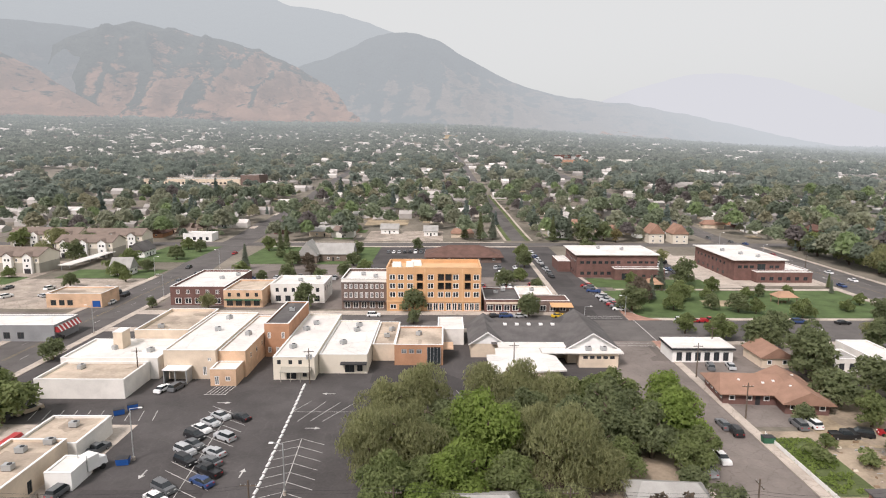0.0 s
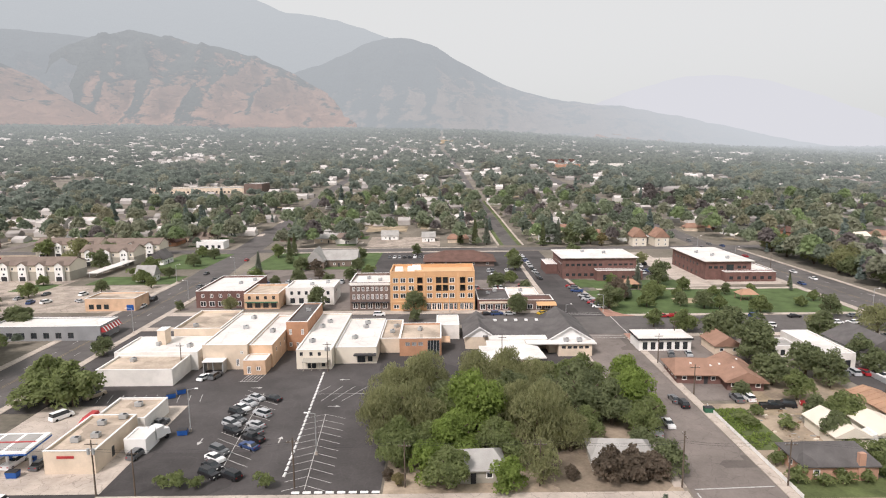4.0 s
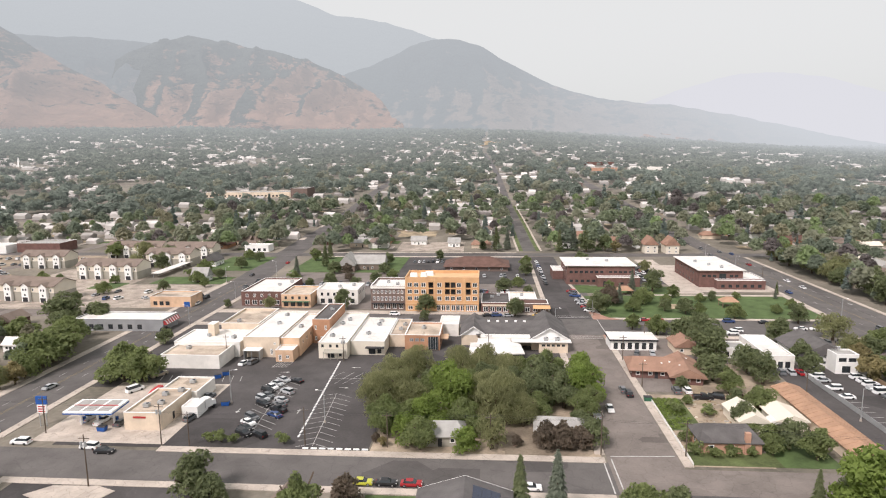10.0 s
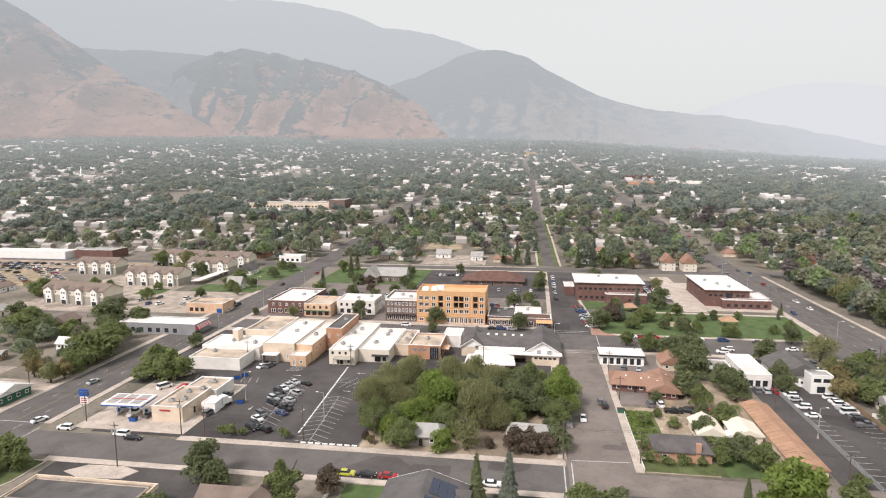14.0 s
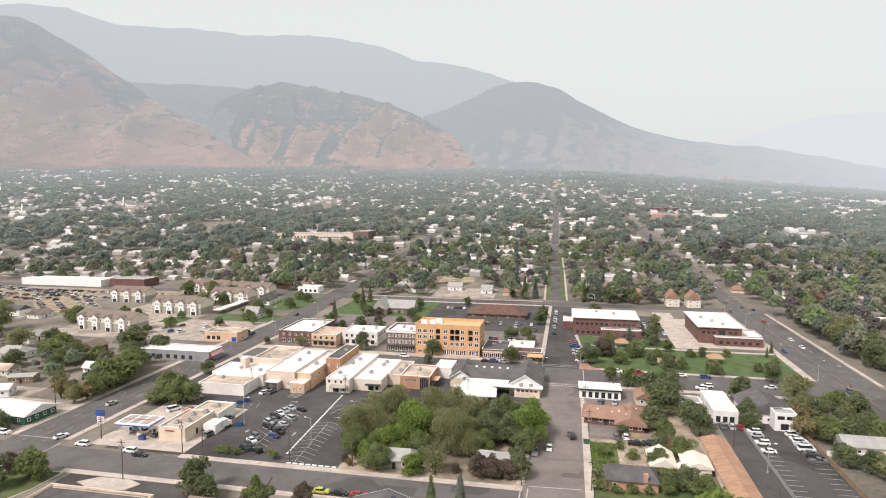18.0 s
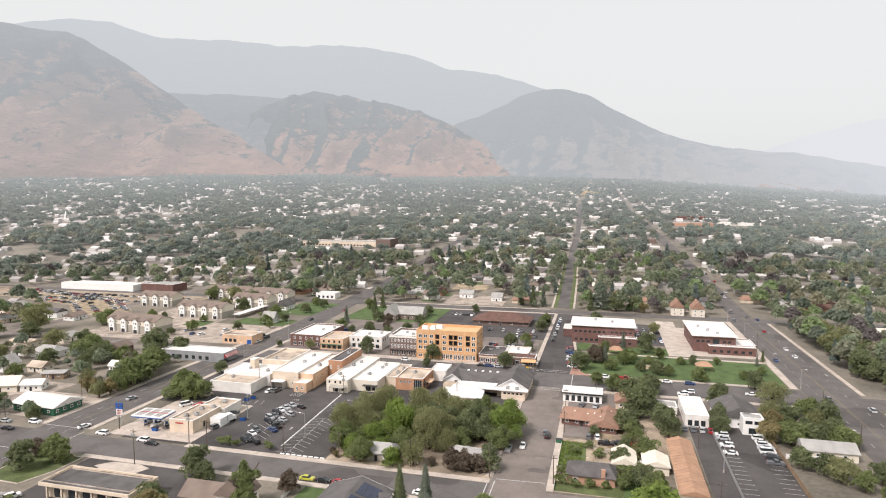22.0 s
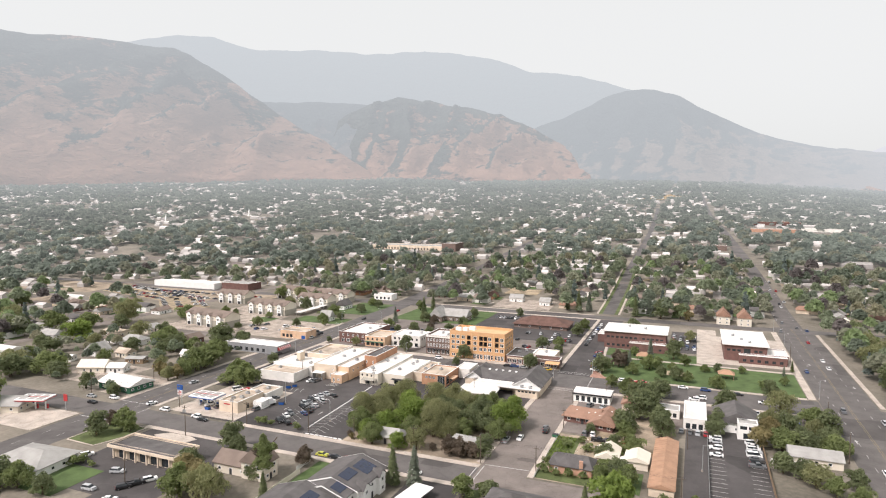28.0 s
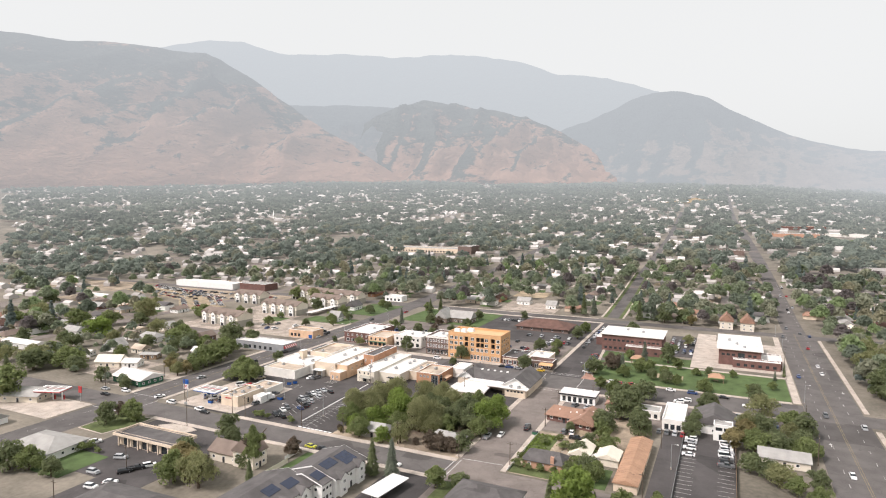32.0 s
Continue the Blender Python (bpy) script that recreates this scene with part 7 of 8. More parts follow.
# Far leaves, with haze painted over them as pale glow.
M["leaf_far"] = haze_glow(leafy(mat("hazed_distant_leaves", (0.165, 0.192, 0.156), 0.9, 0.25, 0.006, 0.08, island=0.5, col2=(0.350, 0.380, 0.305))), 600, 4200, 0.58)
groves = {False: [], True: []}
for yy in range(200, 3950, 17):
    for k in range(int((2.6 * yy + 1200) / (17 if yy < 2300 else 32))):
        x = q.uniform(117 - 1.75 * (yy + 332), 0.76 * (yy + 280))
        y = yy + q.uniform(-9, 9)
        d = math.hypot(x - 60, y + 300)
        if d >= 1290 and d < 4050 and not (yy < 2300 and roofed(x, y, 12.5)) and all(abs(x - road_x(i, y)) > 11 for i in range(3)):
            if noise.noise((x * 0.006, y * 0.004, 3.1)) + 0.35 * noise.noise((x * 0.03, y * 0.03, 0.4)) + q.uniform(-0.25, 0.25) > -0.24:
                c = far_clump[q.randrange(5)]
                a, sc = q.uniform(0, 6.3), q.uniform(0.9, 1.9) * (1.0 if yy < 2300 else 1.35)
                ca, sa = math.cos(a) * sc, math.sin(a) * sc
                groves[yy >= 2300].append(np.stack([c[:, 0] * ca - c[:, 1] * sa + x, c[:, 0] * sa + c[:, 1] * ca + y, c[:, 2] * sc * q.uniform(0.55, 0.9) + rise(x, y)], 1))
for back, name, lb in ((False, "far_woods", "distant suburb trees greyed by painted haze"), (True, "backdrop_woods", "trees below the foothills paled by painted haze")):
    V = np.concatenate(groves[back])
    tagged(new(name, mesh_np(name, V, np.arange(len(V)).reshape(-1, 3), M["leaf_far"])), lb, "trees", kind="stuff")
FAR_ROOF = mat("hazed_distant_roofs", (0.24, 0.21, 0.19), 0.8, 0.35, 0.01, 0.2, island=0.9, col2=(0.78, 0.74, 0.70))
# Roofs pale with distance through the same painted haze.
haze_glow(FAR_ROOF, 700, 4200, 0.55)
mb = MB()
for x, y in spots2:
    w, d, h, z = q.uniform(8, 14), q.uniform(7, 10), q.uniform(2.6, 4.2), rise(x, y) - 0.5
    if q.random() < 0.04:
        w, d, h = w * 2.5, d * 1.6, h * 1.3
    mb.add([(x - w / 2, y - d / 2, z), (x + w / 2, y - d / 2, z), (x + w / 2, y + d / 2, z), (x - w / 2, y + d / 2, z), (x - w / 2, y - d / 2, z + h), (x + w / 2, y - d / 2, z + h), (x + w / 2, y + d / 2, z + h), (x - w / 2, y + d / 2, z + h),
            (x - w / 2, y, z + h * 1.6), (x + w / 2, y, z + h * 1.6)], [(0, 1, 5, 4), (1, 2, 6, 9, 5), (2, 3, 7, 6), (3, 0, 4, 8, 7), (4, 5, 9, 8), (6, 7, 8, 9)])
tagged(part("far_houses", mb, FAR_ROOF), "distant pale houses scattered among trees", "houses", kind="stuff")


# rows of parked cars in the yard by the warehouse, far off
lot = random.Random(78)
rows_of = {k: MB() for k in ("white", "silver", "grey", "black", "red")}
glass_of = MB()
for (xa, ya), (xb, yb) in zip(YARD, YARD[1:]):
    run = math.hypot(xb - xa, yb - ya)
    ux, uy = (xb - xa) / run, (yb - ya) / run
    for side in (-15.5, -9.0, 4.0, 14.5):
        for i in range(int(run / 3.1)):
            if lot.random() < (0.85 if side < -10 else 0.5):
                a, b = i * 3.1 + lot.uniform(-0.3, 0.3), side + lot.uniform(-0.6, 0.6)
                x, y = xa + ux * a + uy * b, ya + uy * a - ux * b
                h = lot.choice((0.0, 0.0, 0.35))
                at = lambda u, v, z: (x + ux * u + uy * v, y + uy * u - ux * v, z + 0.08)
                tops = [at(u, v, z) for z, hu, v0, v1 in ((0.35, 0.88, -2.2, 2.2), (0.85 + h, 0.9, -2.25, 2.2), (1.42 + h, 0.66, -0.95, 1.35)) for u, v in ((-hu, v0), (hu, v0), (hu, v1), (-hu, v1))]
                k = lot.choice(("white", "white", "silver", "silver", "grey", "black", "red"))
                rows_of[k].add(tops[:8], [(0, 1, 5, 4), (1, 2, 6, 5), (2, 3, 7, 6), (3, 0, 4, 7), (4, 5, 6, 7)])
                rows_of[k].add(tops[8:], [(0, 1, 2, 3)])
                cab = [at(u, v, 0.85 + h) for u, v in ((-0.8, -1.4), (0.8, -1.4), (0.8, 1.8), (-0.8, 1.8))]
                glass_of.add(cab + tops[8:], [(0, 1, 5, 4), (1, 2, 6, 5), (2, 3, 7, 6), (3, 0, 4, 7)])


# ---------- mountains ----------
def smooth_at(b, xs, ys):
    """Value at b of a line through the points, its corners rounded off."""
    w = 1.1
    return sum(float(np.interp(b + w * k, xs, ys)) * c for k, c in ((-1, 0.22), (-0.5, 0.18), (0, 0.2), (0.5, 0.18), (1, 0.22)))


def ridge(name, line, foot, base_z, material, label, seed, rough=1.0, nx=240, ny=56):
    """A mountain side: its crest follows (bearing, distance, height) and falls to the foot line before it; foot: how far the spur reaches forward, by bearing."""
    bs = [p[0] for p in line]
    mb = MB()
    for j in range(ny + 1):
        f = j / ny
        for i in range(nx + 1):
            b = bs[0] + (bs[-1] - bs[0]) * i / nx
            d = smooth_at(b, bs, [p[1] for p in line])
            h = smooth_at(b, bs, [p[2] for p in line])
            ft = smooth_at(b, [p[0] for p in foot], [p[1] for p in foot])
            rr = d - ft * (1 - f)
            x, y = math.sin(radians(b)) * rr, math.cos(radians(b)) * rr - 250
            base = base_z(b) if callable(base_z) else base_z
            prof = 0.55 * f + 0.45 * f ** 1.7
            wx = x + 130 * noise.noise((x / 500 + seed, rr / 420, 1.7))
            spur = 1 - 2.0 * abs(noise.noise((wx / 620 + seed * 3, rr / 1500, 0.3)))
            rib = 1 - 2.0 * abs(noise.noise((wx / 210 + seed, rr / 520, 4.3)))
            g = noise.fractal((wx / 130 + seed, rr / 170, seed), 0.9, 2.1, 5)
            k = max(0.0, math.sin(math.pi * f)) ** 0.8
            z = base + (h - base) * prof + rough * (h - base) * (0.24 * (spur - 0.3) + 0.19 * (rib - 0.3) + 0.12 * g) * k
            z += (10 * noise.fractal((x / 150, rr / 150, seed), 0.8, 2.1, 4) + 9 * (rib - 0.3)) * f ** 3
            if j == 0:
                z -= 140
            z -= 320 * max(0.0, 1 - min(i, nx - i) / 10) ** 2
            mb.v.append((x, y, z))
    nn = nx + 1
    mb.f = [(j * nn + i, j * nn + i + 1, (j + 1) * nn + i + 1, (j + 1) * nn + i) for j in range(ny) for i in range(nx)]
    o = setting(name, mb, material, label, "mountain")
    for p in o.data.polygons:
        p.use_smooth = True
    return o


def foot_z(b):
    return float(np.interp(b, [-64, -45, -28, -4, 10, 20, 34], [150, 195, 210, 205, 130, 75, 45]))


PINK, SCRUB = (0.335, 0.208, 0.152), (0.078, 0.086, 0.076)
# Each slope carries its haze as painted glow, thicker for farther ridges.
H_NEAR = haze_glow(slope_mat("dry_foothills", PINK, SCRUB, 0.015, 260, 760, 0.27), 3000, 4400, 0.40, 0.40, up=0.24)
H_MID = haze_glow(slope_mat("hazed_mountain", (0.190, 0.150, 0.120), (0.050, 0.064, 0.062), 0.0, 330, 660, 0.28), 3000, 4400, 0.60, 0.60, up=0.12)
H_BACK = haze_glow(slope_mat("hazed_ridge", (0.090, 0.100, 0.090), (0.055, 0.070, 0.064), 0.1, 300, 1100), 3000, 4400, 0.72, 0.72, air=(0.562, 0.604, 0.584), up=0.12)
H_FAR = haze_glow(slope_mat("faint_ridge", (0.09, 0.10, 0.10), (0.08, 0.09, 0.09), 0.1, 100, 600), 3000, 4400, 0.74, 0.74, air=(0.637, 0.656, 0.640))
# Canyon shade is put into these darker colours, with haze glow on top.
H_CANYON = haze_glow(slope_mat("canyon_painted_shade", (0.150, 0.125, 0.108), (0.050, 0.062, 0.060), 0.10, 250, 600), 3000, 4400, 0.52, 0.52, up=0.20)


def crest(d0, pts):
    """Crest points (bearing, distance, height), their height given as it would stand d0 metres off."""
    return [(b, d, 70 + (h - 70) * d / d0) for b, d, h in pts]


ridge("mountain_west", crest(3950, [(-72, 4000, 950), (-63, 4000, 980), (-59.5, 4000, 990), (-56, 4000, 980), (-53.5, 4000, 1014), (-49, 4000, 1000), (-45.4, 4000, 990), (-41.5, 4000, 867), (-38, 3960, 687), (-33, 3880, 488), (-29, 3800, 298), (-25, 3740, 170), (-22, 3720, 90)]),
      [(-72, 800), (-50, 800), (-40, 700), (-32, 480), (-22, 250)], foot_z, H_NEAR, "dry pink-brown mountain slope with painted smoke haze", 1.3, 0.9)
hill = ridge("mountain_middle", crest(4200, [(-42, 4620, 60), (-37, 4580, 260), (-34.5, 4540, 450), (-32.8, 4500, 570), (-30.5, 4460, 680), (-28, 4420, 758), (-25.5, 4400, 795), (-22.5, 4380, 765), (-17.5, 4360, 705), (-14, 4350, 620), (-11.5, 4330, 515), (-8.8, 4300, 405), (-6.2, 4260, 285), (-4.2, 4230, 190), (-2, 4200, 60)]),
             [(-42, 300), (-33, 400), (-27, 850), (-22, 980), (-14, 900), (-6, 480), (-2, 300)], foot_z, H_NEAR, "dry foothill with rocky crest and painted smoke haze", 5.1, 1.1)
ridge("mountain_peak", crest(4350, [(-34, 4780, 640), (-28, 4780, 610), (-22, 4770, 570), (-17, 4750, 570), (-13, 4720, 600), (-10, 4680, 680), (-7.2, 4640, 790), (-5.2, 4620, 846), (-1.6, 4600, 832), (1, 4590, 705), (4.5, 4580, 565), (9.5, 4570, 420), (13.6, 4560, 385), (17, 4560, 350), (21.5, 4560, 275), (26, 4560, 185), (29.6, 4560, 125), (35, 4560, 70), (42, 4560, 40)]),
      [(-34, 420), (-14, 520), (-7, 850), (1, 1250), (10, 1150), (20, 900), (42, 500)], foot_z, H_MID, "pointed mountain behind the foothills, haze-painted blue-grey", 2.2, 0.8)
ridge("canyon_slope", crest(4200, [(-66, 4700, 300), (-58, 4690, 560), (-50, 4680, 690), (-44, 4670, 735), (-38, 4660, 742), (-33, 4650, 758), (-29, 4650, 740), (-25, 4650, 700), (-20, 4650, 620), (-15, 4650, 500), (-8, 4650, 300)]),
      [(-66, 700), (-30, 800), (-24, 500), (-8, 400)], foot_z, H_CANYON, "canyon slope between the foothills, painted dark as shade", 9.3, 1.2)
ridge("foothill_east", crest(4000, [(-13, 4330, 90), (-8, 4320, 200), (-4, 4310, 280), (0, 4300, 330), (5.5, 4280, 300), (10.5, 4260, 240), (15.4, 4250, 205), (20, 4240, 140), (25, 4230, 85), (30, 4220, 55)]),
      [(-13, 500), (2, 900), (12, 900), (30, 600)], foot_z, H_NEAR, "low dry foothills with painted smoke haze", 8.4)
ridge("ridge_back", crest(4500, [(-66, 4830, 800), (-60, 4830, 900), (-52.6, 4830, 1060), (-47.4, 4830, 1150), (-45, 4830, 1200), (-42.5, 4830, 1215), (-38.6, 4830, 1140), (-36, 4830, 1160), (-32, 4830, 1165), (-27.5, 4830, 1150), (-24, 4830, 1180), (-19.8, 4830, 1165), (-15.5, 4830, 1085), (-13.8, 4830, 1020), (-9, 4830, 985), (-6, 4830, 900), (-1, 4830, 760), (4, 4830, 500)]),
      [(-66, 160), (4, 160)], 260, H_BACK, "long mountain ridge, haze-painted blue-grey", 3.7, 0.5)
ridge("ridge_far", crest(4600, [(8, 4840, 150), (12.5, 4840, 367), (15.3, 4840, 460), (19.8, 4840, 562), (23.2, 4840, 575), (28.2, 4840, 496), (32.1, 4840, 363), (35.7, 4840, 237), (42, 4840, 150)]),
      [(8, 400), (42, 400)], 60, H_FAR, "faint mountain almost lost in painted haze", 6.6, 0.4, nx=120, ny=12)
side = [v.co for v in hill.data.vertices if abs(math.degrees(math.atan2(v.co.x, v.co.y + 255)) + 20.0) < 0.3]
spot = min(side, key=lambda c: abs(c.z - 68 - 0.111 * math.hypot(c.x, c.y + 255)))
LETTER = (spot.x, spot.y - 16, spot.z + 5)
sg = thing("hillside_letter", "large white letter painted on the hillside", "sign", look(LETTER, (LETTER[0], 0, LETTER[2])) @ pose(0, 0, 0, rx=48) @ Matrix.Scale(0.8, 4))
part("letter_bar", MB().box(-26, 26, 14, 20, -2, 2).box(-26, -18, -20, 14, -2, 2).box(-18, 26, -20, -14, -2, 2).box(18, 26, -14, 2, -2, 2), M["white"], sg)


# ---------- vehicles ----------
def car_template(kind, paint, label, near=True):
    t = thing("car", label, "car", pose(0, 0, -70))
    L_, W, H = {"sedan": (4.7, 1.82, 1.45), "suv": (4.75, 1.9, 1.75), "pickup": (5.6, 1.95, 1.85), "van": (5.2, 2.0, 2.1)}[kind]
    bz, hz = 0.32, {"sedan": 0.92, "suv": 1.08, "pickup": 1.1, "van": 1.15}[kind]
    a, w = L_ / 2, W / 2
    body = MB().taper((-a, a, -w + .06, w - .06), bz - 0.08, (-a + 0.03, a - 0.03, -w, w), bz + 0.2).taper((-a + 0.03, a - 0.03, -w, w), bz + 0.2, (-a + 0.12, a - 0.2, -w + 0.07, w - 0.07), hz)
    c0, c1, d0, d1 = {"sedan": (-1.75, 1.15, -1.15, 0.35), "suv": (-2.15, 1.2, -1.95, 0.5), "pickup": (-0.65, 1.45, -0.5, 0.75), "van": (-2.4, 1.9, -2.3, 1.0)}[kind]
    if kind == "pickup":
        body.box(-a + 0.1, -0.75, -w + 0.06, -w + 0.16, hz, hz + 0.18).box(-a + 0.1, -0.75, w - 0.16, w - 0.06, hz, hz + 0.18)
    part("body", body, paint, t)
    part("cabin_glass", MB().taper((c0, c1, -w + 0.10, w - 0.10), hz - 0.02, (d0, d1, -w + 0.28, w - 0.28), H - 0.05), M["glass"], t)
    part("roof", MB().taper((d0 - .04, d1 + .04, -w + 0.25, w - 0.25), H - 0.06, (d0 + .1, d1 - .1, -w + 0.34, w - 0.34), H), paint, t)
    for sx in (-1, 1):
        for sy in (-1, 1):
            wh = part("wheel", MB().wheel(sx * a * 0.62, sy * (w - 0.1), 0.33, 0.33, 0.22), M["tyre"], t)
            if near and sy < 0:
                part("rim", MB().wheel(sx * a * 0.62, sy * (w - 0.02), 0.33, 0.2, 0.1, 8), M["rim"], wh)
    for sy in (-1, 1) if near else ():
        part("headlight", MB().box(a - 0.2, a - 0.02, sy * (w - 0.35) - 0.2, sy * (w - 0.35) + 0.2, 0.62, 0.78), M["white"], t)
        part("tail_light", MB().box(-a + 0.02, -a + 0.14, sy * (w - 0.3) - 0.16, sy * (w - 0.3) + 0.16, 0.7, 0.88), M["red"], t)
    return t


PAINT = {k: mat("paint_" + k, c, 0.3, 0.04, spec=0.6) for k, c in (("white", (0.78, 0.78, 0.77)), ("black", (0.016, 0.016, 0.018)), ("silver", (0.42, 0.43, 0.44)), ("grey", (0.12, 0.125, 0.13)), ("red", (0.32, 0.015, 0.02)), ("blue", (0.03, 0.06, 0.16)), ("yellow", (0.62, 0.40, 0.02)), ("lime", (0.45, 0.45, 0.05)), ("tan", (0.36, 0.30, 0.22)))}
for k in rows_of:
    tagged(part("yard_cars", rows_of[k], PAINT[k]), k + " cars parked in rows on a gravel yard", "cars", kind="stuff")
tagged(part("yard_car_windows", glass_of, PAINT["black"]), "dark windows of the cars in the gravel yard", "cars", kind="stuff")
CARS = {}


def car(kind, colour, x, y, rz, z=None):
    near = math.hypot(x - 20, y + 250) < 185
    key = kind, colour, near
    if key not in CARS:
        nm = {"suv": "sport utility car", "pickup": "pickup truck", "van": "delivery van"}.get(kind, kind)
        CARS[key] = car_template(kind, PAINT[colour], "%s %s standing on the asphalt" % (colour, nm), near)
    return copy_thing(CARS[key], pose(x, y, (rise(x, y) + 0.05) if z is None else z, rz=rz))


q = random.Random(21)
cols = ("white", "black", "silver", "grey", "white", "black", "red", "blue", "silver", "grey")
kn = ("sedan", "suv", "suv", "sedan", "pickup")
# two slanting rows in the lot
for x, y, c, k in ((-60, -88.6, "silver", "sedan"), (-61, -91.8, "silver", "sedan"), (-61.7, -94.8, "white", "sedan"), (-61.9, -97.8, "black", "suv"), (-60.6, -101.4, "grey", "sedan"), (-61.2, -104.0, "silver", "suv"), (-59.6, -107.8, "black", "suv"), (-59.4, -116.9, "grey", "suv"), (-59.2, -120, "white", "sedan"), (-58.6, -123.2, "black", "sedan"), (-58, -126.4, "black", "suv"),
                   (-55.6, -89.2, "black", "sedan"), (-55.8, -98.3, "silver", "suv"), (-55.5, -104.5, "silver", "sedan"), (-54.9, -107.9, "grey", "sedan"), (-54, -111.4, "black", "pickup"), (-53.8, -114.9, "blue", "sedan"), (-53.6, -127, "black", "suv")):
    car(k, c, x, y, -33 if x < -57 else 148)
for k, c, x, y, r in (("sedan", "white", -79, -73.6, 75), ("suv", "grey", -76.2, -72.6, 75), ("pickup", "tan", -102.4, -86, 62), ("pickup", "grey", -77.8, -104, 75), ("suv", "white", -93, -135.5, 175), ("suv", "grey", -76, -118, 80), ("van", "white", -103, -99, 60), ("sedan", "silver", -131, -98, 80), ("pickup", "white", -99, -121, 85), ("sedan", "grey", -93.5, -121.8, 88), ("pickup", "silver", -104, -119, 85),
                      ("suv", "black", -128, -35, 90), ("suv", "white", -125, -44, 90), ("suv", "black", -128, -62, 270), ("sedan", "white", -136, 10, 270), ("suv", "black", -137, 22, 270), ("sedan", "grey", -127, 48, 90), ("sedan", "red", -128, 122, 90), ("pickup", "black", -125, 62, 90), ("sedan", "black", -136, 80, 270),
                      ("suv", "white", -37, -3 - 4, 0), ("sedan", "black", 4, -7.5, 12), ("suv", "blue", 8, -7.5, 10), ("sedan", "silver", 13, -7.5, 8), ("sedan", "yellow", 26, -7, 20), ("sedan", "white", -12, -16, 180), ("suv", "silver", -9.5, -29, 90),
                      ("suv", "black", 45.5, -95, 90), ("sedan", "grey", 44.5, -92, 90), ("pickup", "silver", 33.6, -110, 90), ("sedan", "white", 38, -106, 270),
                      ("suv", "white", 66, -13, 0), ("sedan", "red", 70, -13, 0), ("pickup", "red", 75, -13, 0), ("sedan", "white", 94, -13.4, 0), ("suv", "blue", 104, -14, 0), ("suv", "white", 102, -27.5, 180), ("suv", "white", 99, -31, 180), ("sedan", "black", 118, -15, 0), ("sedan", "white", 128, -24, 180), ("sedan", "white", 134, -24, 180), ("sedan", "grey", 140, -15, 0),
                      ("suv", "grey", 56.5, -57.5, 75), ("sedan", "silver", 62, -57, 80), ("suv", "grey", 60, -92, 90), ("suv", "white", 63, -91.5, 95), ("suv", "black", 70, -96, 160), ("sedan", "red", 76, -96, 160), ("pickup", "black", 66, -97, 0),
                      ("sedan", "lime", -22.8, -148.2, 0), ("sedan", "black", -17.5, -148.2, 0), ("sedan", "red", -12, -148.2, 0), ("sedan", "white", 13.5, -148.4, 0),
                      ("suv", "white", -112, -134, 180), ("sedan", "black", -88, -137.5, 0), ("sedan", "white", -124, -130, 70), ("suv", "white", -146, -131, 0), ("sedan", "black", -150, -139, 0), ("sedan", "silver", -158, -133, 0),
                      ("suv", "silver", -78, -186, 20), ("pickup", "black", -65, -190, 55), ("suv", "black", -66.5, -193.5, 55), ("suv", "white", -63, -186.5, 55), ("suv", "silver", -75.7, -198.3, 5), ("sedan", "white", -63.6, -201, 30), ("suv", "white", -66, -206, 10), ("suv", "white", -99.5, -180.5, 60)):
    car(k, c, x, y, r)
for i in range(13):   # angled stalls beside the park
    if i in (7, 8, 10):
        continue
    car(kn[i % 5], cols[(i * 3) % 10], 49.4 - i * 0.25, 2 + i * 3.2, 155)
for i, (c, k) in enumerate((("white", "suv"), ("white", "sedan"), ("white", "suv"), ("silver", "pickup"), ("white", "van"), ("grey", "sedan"), ("black", "suv"), ("grey", "pickup"))):    # the east lot
    car(k, c, 119.4 + q.uniform(-.3, .3), -78 - i * 3.1, 5)
for i, (c, k) in enumerate((("white", "suv"), ("silver", "sedan"), ("", ""), ("white", "suv"), ("", ""), ("white", "sedan"))):
    if c:
        car(k, c, 106.8, -78 - i * 3.3, 180)
for i, c in enumerate(("grey", "grey", "silver", "red")):
    car(kn[i], c, 94.6 + i * 3.0, -74.6, 88)
for i in range(10):   # offices' lot
    car(kn[q.randrange(5)], cols[q.randrange(10)], 124 + (i % 5) * 4.6 + q.uniform(-.4, .4), -42 - 7.5 * (i // 5), 90 + q.uniform(-8, 8))
for r_ in range(4):   # behind the brick hall
    for i in range(7):
        if q.random() < 0.75:
            car(kn[q.randrange(5)], cols[q.randrange(10)], 86 + r_ * 4.2, 72 + i * 6.4, q.choice((85, 95)))
for i in range(26):   # lots behind the shop row
    x, y = q.choice((-28, -20, -8, 2, 12, 22)) + q.uniform(-2, 2), q.choice((40, 58, 66, 80)) + q.uniform(-1, 1)
    car(kn[q.randrange(5)], cols[q.randrange(10)], x, y, 90 + q.uniform(-6, 6))
for i in range(14):
    car(kn[q.randrange(5)], cols[q.randrange(10)], -108 + i * 5.2, 52 + q.uniform(-2, 6), 90 + q.uniform(-25, 25))
for i in range(8):
    car(kn[q.randrange(5)], cols[q.randrange(10)], -44 + i * 3.0, 127, 90)
for i in range(9):    # along the street north of the crossing
    car(kn[q.randrange(5)], cols[q.randrange(10)], 35.2, 60 + i * 8.5, 100)
for i in range(40):   # the gravel yard
    car(kn[q.randrange(5)], cols[q.randrange(10)], -410 + (i % 20) * 7, 112 + (i // 20) * 22 + q.uniform(-2, 2), 90 + q.uniform(-10, 10))
